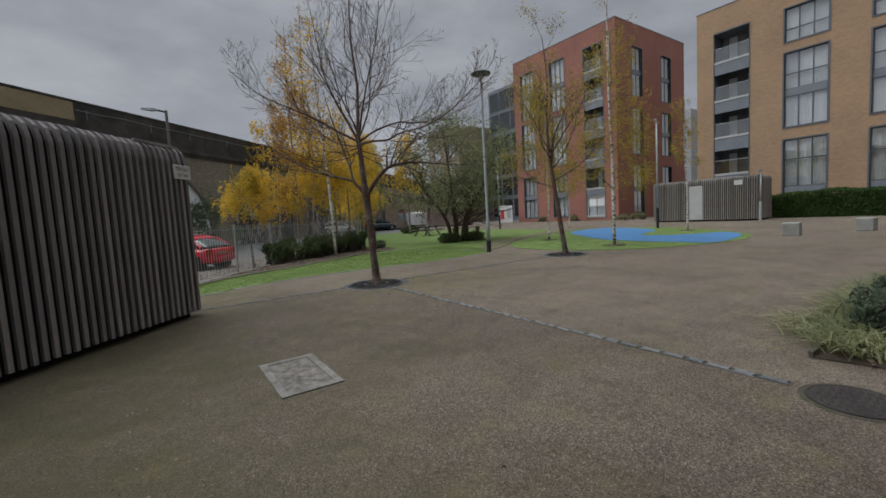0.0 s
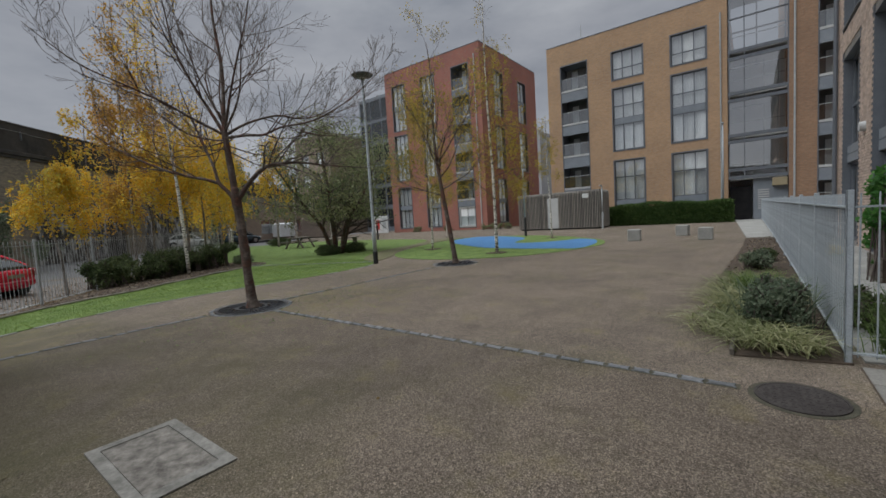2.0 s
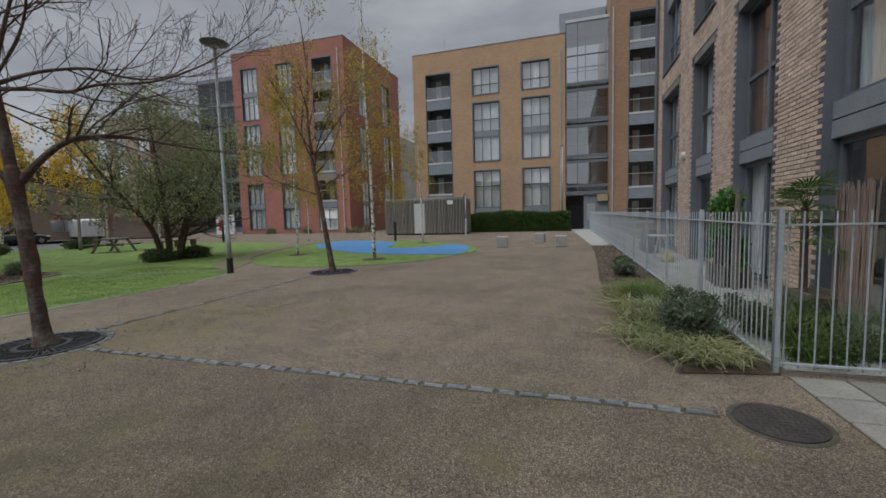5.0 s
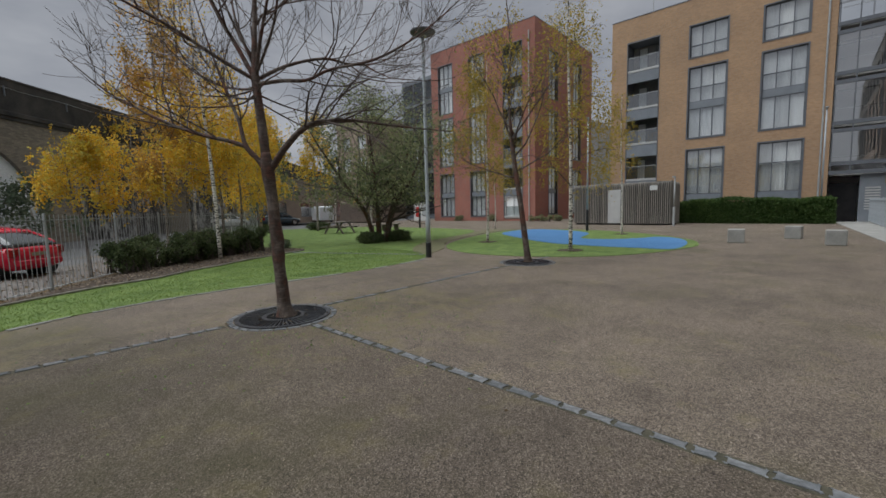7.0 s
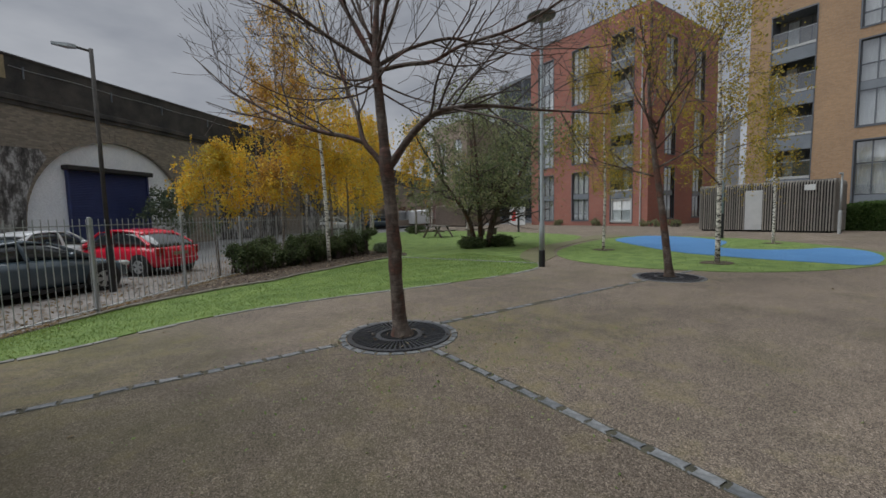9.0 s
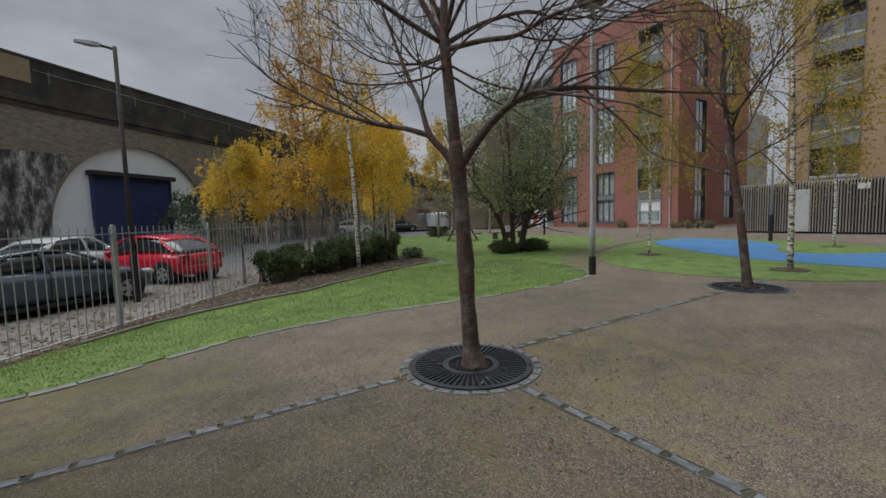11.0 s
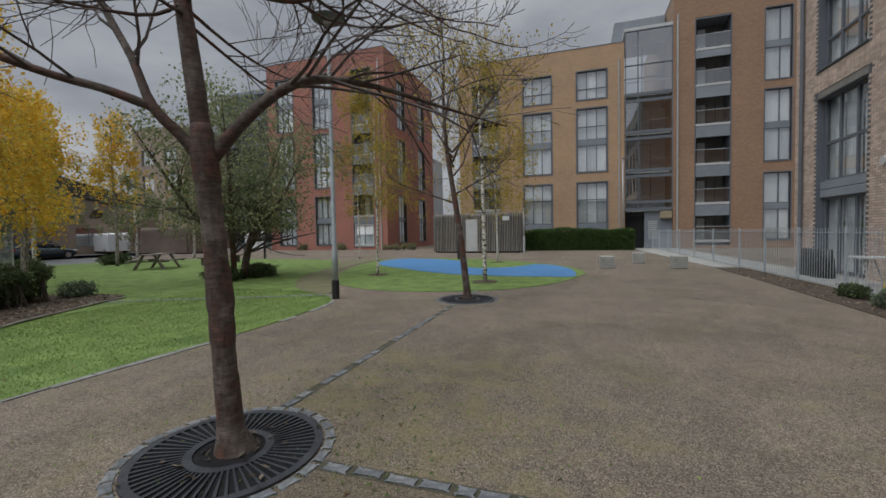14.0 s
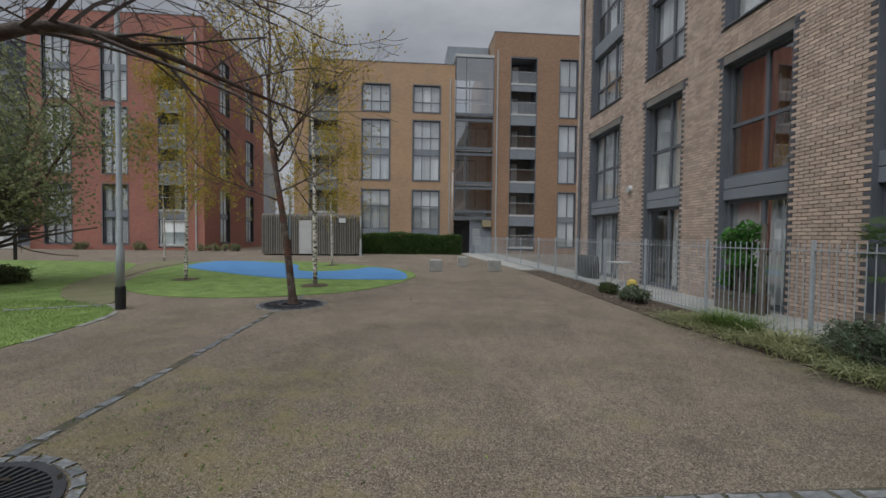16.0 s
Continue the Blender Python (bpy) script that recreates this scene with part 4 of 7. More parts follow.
# long pale terrace along the far street
tr = thing("terrace_row", "long pale low building along the far street", "building", Matrix.Translation((0, 54, 0)) @ Matrix.Rotation(radians(180), 4, "Z"))
wins = [(-36 + 4.4 * j, -33.6 + 4.4 * j, 0.8 + 3.3 * k, 2.7 + 3.3 * k) for j in range(7) for k in range(1)]
part("wall", wall_shape(-38, -6, 0, 3.7, wins), M_FARB, tr)
for a, b, c, d in wins:
    window(tr, a, b, c, d, (0.5,), (), curtain=0.5)
part("roof", Shape().box(-38, -9, 3.3, -6, -0.3, 3.6), M_CONC, tr)
part("wall", Shape().box(-38, -9, 0, -37.7, -0.3, 3.3).box(-6.3, -9, 0, -6, -0.3, 3.3).box(-37.7, -9, 0, -6.3, -8.7, 3.3), M_FARB, tr)
# added dim filler block, as in the other buildings
part("floor", Shape().box(-37.6, -8.6, 0.02, -6.4, -2.5, 3.2), M_ROOM, tr)
# thin tower seen in the gap between the blocks
gp = thing("tower_block", "distant pale tower block with rows of windows", "building", Matrix.Translation((92, 42.5, 0)))
part("wall", Shape().box(-7, -4.6, 0, 7, 4.6, 19), M_FAR, gp)
for k in range(5):
    for j in range(3):
        part("window", Shape().box(-7.06, -3.6 + j * 2.6, 2 + k * 3.3, -6.98, -2.0 + j * 2.6, 4 + k * 3.3), M_CARGLASS, gp)

# near block with real bricks: face at y = -0.9
NEAR_M = Matrix.Translation((0, -0.9, 0))
nb = thing("apartment_building", "near block of flats in buff brick with tall dark windows", "building", NEAR_M)
COLS = [(-3.35, -1.6), (-0.2, 1.55), (2.95, 4.70), (6.10, 7.85), (9.25, 11.0), (12.4, 14.1), (15.62, 18.0)]
NTOP = 16.2
rows_ = [(0.02, 5.45), (6.28, 11.6), (12.4, 14.7)]
nopen = [(a, b, c, d) for a, b in COLS for c, d in rows_]
part("wall", wall_shape(-6.0, 19.3, 0, NTOP, nopen, 0.34, -0.012), M_MORTAR, nb)
part("wall", Shape().box(18.95, -12, 0, 19.29, -0.36, NTOP).box(-6, -12, 0, -5.66, -0.36, NTOP).box(-5.66, -12, 0, 18.95, -11.7, NTOP), M_BROWN, nb)
part("roof", Shape().box(-5.66, -11.7, 15.4, 18.95, -0.36, 15.7), M_CONC, nb)
# added full-height core behind the rooms, to keep them dim
part("floor", Shape().box(-5.5, -11.6, 0.02, 18.9, -2.9, 15.3), M_ROOM, nb)
part("coping", Shape().box(-6.02, -0.36, NTOP, 19.32, 0.03, NTOP + 0.06), M_GREY, nb)
part("drainpipe", Shape().tube([(18.75, 0.09, 0), (18.75, 0.09, 15.8)], 0.06, 8), M_GREY, nb)
part("wall_lamp", Shape().tube([(14.85, 0.0, 3.05), (14.85, 0.12, 3.05)], [0.13, 0.11], 12), M_PALE, nb, "round white bulkhead lamp")
for a, b in COLS:
    mid = 0.5 if b - a < 2 else 0.36
    cs = (0.44,) if b - a < 2 else (0.34, 0.67)
    window(nb, a, b, 2.85, 5.45, cs, (0.46,), inset=0.20, curtain=0.9, bar=0.075, blind=M_BLIND if 9 < a < 10 else None)
    part("panel", Shape().box(a, -0.24, 2.36, b, -0.10, 2.6, chamfer=0.006).box(a, -0.24, 2.615, b, -0.10, 2.85, chamfer=0.006), M_PANEL, nb)
    window(nb, a, b, 0.02, 2.36, cs, (), inset=0.20, curtain=0.9, bar=0.085)
    window(nb, a, b, 6.28, 8.55, cs, (0.42,), inset=0.20, curtain=0.9, bar=0.075)
    part("panel", Shape().box(a, -0.24, 8.55, b, -0.10, 9.05, chamfer=0.006), M_PANEL, nb)
    window(nb, a, b, 9.05, 11.6, cs, (0.42,), inset=0.20, curtain=0.9, bar=0.075)
    window(nb, a, b, 12.4, 14.7, cs, (), inset=0.20, curtain=0.9, bar=0.075)
    for c, d in rows_:
        rev = Shape()
        rev.box(a - 0.002, -0.27, c, a + 0.014, 0.004, d).box(b - 0.014, -0.27, c, b + 0.002, 0.004, d).box(a + 0.014, -0.27, d - 0.014, b - 0.014, 0.004, d + 0.002)
        if c > 1:
            rev.box(a + 0.014, -0.27, c, b - 0.014, 0.05, c + 0.03)
        part("reveal", rev, M_GREY, nb)


def text_mesh(words, size, material):
    """Flat lettering in the built-in font, as a mesh."""
    cu = bpy.data.curves.new("lettering", "FONT")
    cu.body, cu.size = words, size
    ob = bpy.data.objects.new("lettering", cu)
    scene.collection.objects.link(ob)
    bpy.context.view_layer.update()
    me = bpy.data.meshes.new_from_object(ob.evaluated_get(bpy.context.evaluated_depsgraph_get()))
    bpy.data.objects.remove(ob)
    me.materials.clear()
    me.materials.append(material)
    return me


# ---- sheds clad in timber slats ----
def slat_shed(name, label, m, length, depth, height, material, pitch, door=None):
    """A bin store: box coloured near-black for shade, clad with upright slats that bend over a rounded top edge; local
    x along the front, y inwards.
    """
    sh = thing(name, label, "shed", m)
    # the shade between and below the slats is put into this box's and plinth's colour
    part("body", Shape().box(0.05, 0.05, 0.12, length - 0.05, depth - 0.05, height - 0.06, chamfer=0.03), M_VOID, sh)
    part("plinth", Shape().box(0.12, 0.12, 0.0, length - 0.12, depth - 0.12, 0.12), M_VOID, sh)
    part("roof", Shape().box(0.3, 0.3, height - 0.055, length - 0.3, depth - 0.3, height + 0.03, chamfer=0.02), M_FELT, sh)
    w, t, r = pitch * 0.46, 0.045, 0.22
    prof = [(0.0, 0.10), (0.0, height - r), (0.04, height - r * 0.42), (0.11, height - r * 0.12), (r, height), (0.9, height + 0.01)]
    s = Shape()
    rings = []
    for (y, z), (yo, zo) in zip(prof, [(-t, 0.10), (-t, height - r), (-t + 0.035, height - r * 0.3), (0.085, height + 0.02), (r - 0.01, height + t), (0.9, height + t)]):
        rings.append([(0, y, z), (w, y, z), (w, yo, zo), (0, yo, zo)])
    s.loft(rings)
    me = s.mesh("slat", material)
    n = int(length / pitch)
    for k in range(n + 1):
        part("slat", me, None, sh, at=Matrix.Translation((k * pitch, 0, random.uniform(-0.006, 0.006))))
    nd = int(depth / pitch)
    for k in range(nd):
        part("slat", me, None, sh, at=Matrix.Translation((length, 0.05 + k * pitch, 0)) @ Matrix.Rotation(radians(90), 4, "Z"))
        part("slat", me, None, sh, at=Matrix.Translation((0, depth - k * pitch, 0)) @ Matrix.Rotation(radians(-90), 4, "Z"))
    if door:
        d = part("door", Shape().box(door[0], -0.075, 0.12, door[1], -0.05, height * 0.86, chamfer=0.01), M_PALE, sh, "pale grey sheet door")
    return sh


d49 = radians(49)
corner = Vector((0.70, 8.35, 0))
back = corner - 6.1 * Vector((math.cos(d49), math.sin(d49), 0))
near_shed = slat_shed("bin_store", "dark timber-slatted bin store with rounded top", Matrix.Translation(back) @ Matrix.Rotation(d49, 4, "Z"), 6.1, 2.6, 2.74, M_SLAT, 0.113)
sg = part("sign", Shape().box(5.74, -0.062, 2.25, 6.1, -0.047, 2.47, chamfer=0.004), M_SIGN, near_shed, "small white sign with two dark lines")
for words, x, z in (("No ball", 5.80, 2.385), ("games", 5.825, 2.295)):
    part("lettering", text_mesh(words, 0.085, M_INK), None, sg, at=Matrix.Translation((x, -0.0635, z)) @ Matrix.Rotation(radians(90), 4, "X"))
far_shed = slat_shed("bin_store", "silvered timber-slatted bin store near the hedge", Matrix.Translation((30.7, 16.5, 0)) @ Matrix.Rotation(radians(-90), 4, "Z"), 6.4, 2.5, 2.82, M_SLATFAR, 0.12, (2.5, 3.35))
part("sign", Shape().box(5.2, -0.07, 2.3, 5.65, -0.05, 2.6), M_SIGN, far_shed)
third_shed = slat_shed("bin_store", "brown timber-slatted store at the far side of the lawn", Matrix.Translation((30.5, 46.8, 0)) @ Matrix.Rotation(radians(-90), 4, "Z"), 6.0, 2.5, 2.5, M_REED, 0.14)

# ---- granite setts, grates and covers ----
sett_rows = thing("sett_line", "lines of grey granite setts set in the gravel", "paving", kind="structure")
def worn_block(ln, wide, r):
    """A stone with knocked-off corners and a slightly domed, uneven top."""
    x, y = ln / 2, wide / 2
    out = []
    for sx, sy in ((-1, -1), (1, -1), (1, 1), (-1, 1)):
        c1, c2 = r.uniform(0.008, 0.03), r.uniform(0.006, 0.02)
        p, q = (sx * (x - c1), sy * (y - r.uniform(0, 0.006))), (sx * (x - r.uniform(0, 0.006)), sy * (y - c2))
        out += [p, q] if sx * sy > 0 else [q, p]
    rings = [[(u, v, -0.05) for u, v in out], [(u, v, 0.001 + r.uniform(-0.001, 0.002)) for u, v in out], [(u * 0.95, v * 0.9, 0.006 + r.uniform(-0.002, 0.002)) for u, v in out]]
    return Shape().loft(rings)


sett_mesh = []
for k in range(10):
    ln = (0.17, 0.20, 0.22, 0.19, 0.15, 0.21, 0.18, 0.2, 0.13, 0.19)[k]
    sett_mesh.append((ln, worn_block(ln, (0.102, 0.092, 0.108, 0.097, 0.1, 0.088, 0.105, 0.094, 0.1, 0.11)[k], random.Random(70 + k)).mesh("sett", M_SETT)))


def sett_line(a, b, gap=0.018, lost=0.0):
    a, b = Vector((*a, 0)), Vector((*b, 0))
    d = (b - a).normalized()
    ang, s = math.atan2(d.y, d.x), 0.0
    while s < (b - a).length - 0.1:
        ln, me = random.choice(sett_mesh)
        p = a + d * (s + ln / 2)
        if random.random() >= lost:
            part("sett", me, None, sett_rows, at=Matrix.Translation((p.x + random.uniform(-0.009, 0.009), p.y + random.uniform(-0.009, 0.009), random.uniform(0.0, 0.004))) @ Matrix.Rotation(ang + random.uniform(-0.05, 0.05), 4, "Z"))
        s += ln + gap * random.uniform(0.2, 1.1)


for x0, y0, x1, y1 in ((4.055, 1.4, 4.165, 8.0), (-1.6, 8.725, 3.36, 8.835), (4.78, 8.725, 9.95, 8.835)):
    part("joint_bed", Shape().box(x0, y0, -0.02, x1, y1, 0.0015), M_JOINT, sett_rows)
sett_line((4.11, 1.42), (4.11, 8.0))
sett_line((-1.6, 8.78), (3.36, 8.78))
sett_line((4.78, 8.78), (9.95, 8.78), lost=0.22)
sett_line((11.2, 8.78), (12.0, 8.78))
for cx, cy in ((4.08, 8.66), (10.57, 8.68)):
    part("joint_bed", Shape().lathe([(0.60, -0.02), (0.60, 0.0015), (0.718, 0.0015), (0.718, -0.02)], 40), M_JOINT, sett_rows)
    for k in range(27):
        a = 2 * math.pi * k / 27
        part("sett", sett_mesh[4][1], None, sett_rows, at=Matrix.Translation((cx + 0.662 * math.cos(a), cy + 0.662 * math.sin(a), random.uniform(0.0, 0.004))) @ Matrix.Rotation(a + math.pi / 2 + random.uniform(-0.05, 0.05), 4, "Z") @ Matrix.Diagonal((0.98, 0.88, 1, 1)))


def ring(s, r0, r1, z0, z1, n=56):
    s.loft([[(r * math.cos(a), r * math.sin(a), z) for a in (2 * math.pi * k / n for k in range(n))] for r, z in ((r0, z0), (r0, z1), (r1, z1), (r1, z0), (r0, z0))], caps=False)
    return s


grate = thing("tree_grate", "round black cast-iron tree grate with radial slots", "tree grate", Matrix.Translation((4.08, 8.66, 0)), "tree grates")
part("outer_ring", ring(Shape(), 0.555, 0.61, 0.0, 0.017), M_IRON, grate)
part("inner_ring", ring(Shape(), 0.225, 0.28, 0.0, 0.017), M_IRON, grate)
bar_me = Shape().loft([[(0.275, -0.0055, 0.004), (0.275, 0.0055, 0.004), (0.275, 0.0055, 0.016), (0.275, -0.0055, 0.016)], [(0.56, -0.0095, 0.004), (0.56, 0.0095, 0.004), (0.56, 0.0095, 0.016), (0.56, -0.0095, 0.016)]]).mesh("bar", M_IRON)
for k in range(58):
    part("bar", bar_me, None, grate, at=Matrix.Rotation(2 * math.pi * k / 58, 4, "Z"))
# flat near-black discs: the hole's depth shade is coloured in, over soil and slots
part("pit", Shape().lathe([(0.0, 0.0), (0.57, 0.0), (0.57, 0.0035), (0.0, 0.004)], 40), M_VOID, grate)
part("soil", Shape().lathe([(0.0, 0.004), (0.22, 0.004), (0.20, 0.012), (0.0, 0.016)], 28), M_VOID, grate)
copy_thing(grate, Matrix.Translation((10.57, 8.68, 0)))

mh = thing("manhole_cover", "round dark iron manhole cover in the gravel", "manhole", Matrix.Translation((4.07, 1.06, 0)))
part("collar", ring(Shape(), 0.262, 0.30, -0.01, 0.003, 48), M_JOINT, mh)
M_RUST = mat("worn_brown_iron", (0.036, 0.031, 0.030), (0.068, 0.060, 0.056), 6, 60, 0.8, 0.4, spec=0.2)
part("frame_ring", ring(Shape(), 0.245, 0.262, 0.0, 0.012, 48), M_RUST, mh)
lid = part("lid", Shape().lathe([(0.0, 0.0), (0.243, 0.0), (0.243, 0.010), (0.0, 0.0101)], 48), M_RUST, mh)
stud = Shape().box(-0.018, -0.008, 0.0, 0.018, 0.008, 0.0125).mesh("stud", M_RUST)
for i in range(-6, 7):
    for j in range(-6, 7):
        if i * i + j * j < 22:
            part("stud", stud, None, lid, at=Matrix.Translation((i * 0.047, j * 0.047, 0)) @ Matrix.Rotation(radians(90 * ((i + j) % 2)), 4, "Z"))
cv = thing("inspection_cover", "square concrete inspection cover with worn infill", "manhole", Matrix.Translation((1.225, 4.37, 0)))
part("frame", Shape().box(-0.27, -0.49, -0.02, -0.20, 0.49, 0.012).box(0.20, -0.49, -0.02, 0.27, 0.49, 0.012).box(-0.20, -0.49, -0.02, 0.20, -0.40, 0.012).box(-0.20, 0.42, -0.02, 0.20, 0.49, 0.012), mat("worn_concrete_frame", (0.13, 0.123, 0.110), (0.245, 0.235, 0.215), 5, 40, 0.85, 0.5), cv)
part("infill", Shape().box(-0.195, -0.395, -0.02, 0.195, 0.415, 0.008), mat("speckled_infill", (0.070, 0.061, 0.053), (0.25, 0.23, 0.205), 11, 60, 0.85, 0.5), cv)

# paving slabs by the gate
slabs = thing("paving", "grey concrete slabs with dark joints beside the fence", "paving", kind="structure")
part("joint_bed", Shape().box(-2.22, -1.2, -0.03, 4.97, 0.63, 0.003), M_SOIL, slabs)
slab_me = Shape().box(-0.189, -0.189, -0.04, 0.189, 0.189, 0.014, chamfer=0.005).mesh("slab", M_SLAB)
for i in range(18):
    for j in range(4):
        x, y = 4.77 - i * 0.4, 0.43 - j * 0.4
        part("slab", slab_me, None, slabs, at=Matrix.Translation((x, y, random.uniform(-0.003, 0.002))))

# ---- fences ----
def bar_fence(name, label, m, posts, s0, s1, height, material, pitch, group="", drop=0.0, skip=1):
    """Upright flat-topped bar railing; local x along it."""
    f = thing(name, label, "fence", m, group)
    me_bar = Shape().box(-0.0055, -0.0055, 0.06, 0.0055, 0.0055, height, chamfer=0.002).mesh("bar", material)
    me_post = Shape().box(-0.024, -0.024, 0.0, 0.024, 0.024, height + 0.03, chamfer=0.006).mesh("post", material)
    for s in posts:
        part("post", me_post, None, f, at=Matrix.Translation((s, 0, 0)))
    part("top_rail", Shape().box(s0, -0.022, height - 0.12, s1, 0.022, height - 0.105), material, f)
    part("bottom_rail", Shape().box(s0, -0.022, 0.085, s1, 0.022, 0.10), material, f)
    n = int((s1 - s0) / pitch)
    for k in range(n):
        s = s0 + (k + 0.5) * pitch
        if min(abs(s - p) for p in posts) > 0.05:
            part("bar", me_bar, None, f, at=Matrix.Translation((s, 0, 0)) @ Matrix.Rotation(random.uniform(-0.006, 0.006), 4, "Y"))
    return f


bar_fence("railing", "galvanised steel bar railing along the planting bed", Matrix.Translation((5.05, 0.69, 0)), [0, 2.17, 4.19, 6.21, 8.23, 10.25, 12.27, 14.4], 0.0, 14.4, 1.42, M_GALV, 0.112, "railings")
bar_fence("railing", "galvanised steel bar railing closing the patio", Matrix.Translation((5.05, 0.69, 0)) @ Matrix.Rotation(radians(-90), 4, "Z"), [0.0, 1.55], 0.0, 1.55, 1.42, M_GALV, 0.112, "railings")
bar_fence("railing", "galvanised steel bar railing beside the far path", Matrix.Translation((19.45, 0.69, 0)) @ Matrix.Rotation(radians(0.3), 4, "Z"), [0, 2.9, 5.8, 8.7, 11.6, 14.5, 17.2], 0.0, 17.2, 1.42, M_GALV, 0.14, "railings")
bar_fence("railing", "pale grey steel bar railing beside the leaf-strewn pavement", FEN, [-11.5, -9.2, -6.9, -4.6, -2.3, 0.0, 2.28, 4.7, 7.0, 9.3, 11.6, 13.9, 16.2, 18.5], -11.5, 18.5, 1.66, M_GALV2, 0.125, "railings")

# ---- hedge and blocks ----
def leafy(name, centres, radii, count, size, material, label="", category="", parent=None, flat=0.0):
    """A crown of many small leaves scattered through blobs, denser towards their skin."""
    vs, fs = [], []
    rng = np.random.default_rng(len(name) * 7 + count)
    tot = sum(r[0] * r[1] + r[1] * r[2] + r[0] * r[2] for r in radii)
    for c, r in zip(centres, radii):
        n = max(4, int(count * (r[0] * r[1] + r[1] * r[2] + r[0] * r[2]) / tot))
        d = rng.normal(size=(n, 3))
        d /= np.linalg.norm(d, axis=1)[:, None]
        k = rng.uniform(0.45, 1.05, n) ** 0.6
        lump = 0.82 + 0.3 * np.sin(d[:, 0] * 5 + c[0]) * np.sin(d[:, 1] * 6 + c[1]) * np.cos(d[:, 2] * 5)
        pos = np.array(c) + d * (k * lump)[:, None] * np.array(r)
        a = rng.normal(size=(n, 3))
        a[:, 2] -= flat
        a /= np.linalg.norm(a, axis=1)[:, None]
        b = np.cross(a, rng.normal(size=(n, 3)))
        b /= np.linalg.norm(b, axis=1)[:, None] + 1e-9
        s = size * rng.uniform(0.6, 1.35, n)[:, None]
        o = len(vs)
        quad = np.stack([pos, pos + a * s * 0.5 + b * s * 0.3, pos + a * s, pos + a * s * 0.5 - b * s * 0.3], 1).reshape(-1, 3)
        vs += quad.tolist()
        fs += [(o + 4 * i, o + 4 * i + 1, o + 4 * i + 2, o + 4 * i + 3) for i in range(n)]
    me = mesh_of(name, vs, fs, material)
    ob = new(name, me)
    if parent:
        ob.parent = parent
        ob["kind"] = "stuff"
        return tagged(ob, label)
    return tagged(ob, label, category)


hd = thing("hedge", "clipped dark green hedge in front of the orange flats", "hedge", Matrix.Translation((34.4, 6.7, 0)))
rngs = np.random.default_rng(5)
hv, hf = [], []
for k in range(30000):
    face = rngs.integers(0, 4)
    u, w = rngs.uniform(-1, 1), rngs.uniform(0, 1)
    x = -0.55 + rngs.normal() * 0.05 if face < 2 else rngs.uniform(-0.55, 0.6)
    y = u * 4.25 if face != 3 else (4.25 if u > 0 else -4.25) + rngs.normal() * 0.05
    top = 1.52 + 0.09 * math.sin(y * 0.9 + 1) + 0.04 * math.sin(y * 3.1)
    z = w * top if face != 2 else top + rngs.normal() * 0.04
    a, b = rngs.normal(size=3), rngs.normal(size=3)
    a, b = a / np.linalg.norm(a) * 0.11, b / np.linalg.norm(b) * 0.045
    o = len(hv)
    p = np.array((x, y, z))
    hv += [p.tolist(), (p + a / 2 + b).tolist(), (p + a).tolist(), (p + a / 2 - b).tolist()]
    hf.append((o, o + 1, o + 2, o + 3))
leaves = part("leaves", mesh_of("leaves", hv, hf, M_HEDGE), None, hd)
leaves["kind"] = "stuff"
part("twiggy_core", Shape().box(-0.48, -4.15, 0.0, 0.5, 4.15, 1.42, chamfer=0.08), M_SHRUB, hd)
for x, y in ((18.75, 5.25), (21.35, 3.8), (18.95, 2.75)):
    cube = thing("stone_seat", "pale concrete cube seat on the gravel", "seat", Matrix.Translation((x, y, 0)) @ Matrix.Rotation(random.uniform(-0.1, 0.1), 4, "Z"), "cube seats")
    part("block", Shape().box(-0.24, -0.24, 0.0, 0.24, 0.24, 0.47, chamfer=0.02), M_CONC, cube)

# ---- lamp posts ----
def disc_lamp(label, x, y, h):
    lp = thing("street_lamp", label, "street lamp", Matrix.Translation((x, y, 0)))
    part("base", Shape().lathe([(0.085, 0), (0.085, 0.42), (0.075, 0.44)], 14), M_BLACK, lp, "black-painted post base")
    part("column", Shape().lathe([(0.07, 0.42), (0.07, 1.1), (0.05, 1.2), (0.042, h - 0.35), (0.042, h - 0.12)], 14), M_GALV, lp, smooth=True)
    part("head", Shape().lathe([(0.05, h - 0.14), (0.12, h - 0.10), (0.35, h - 0.03), (0.36, h + 0.0), (0.22, h + 0.06), (0.05, h + 0.09)], 28), M_GREY, lp, "flat dark disc head", True)
    part("lens", Shape().lathe([(0.0, h - 0.15), (0.10, h - 0.15), (0.12, h - 0.11), (0.0, h - 0.11)], 16), M_PALE, lp)
    return lp


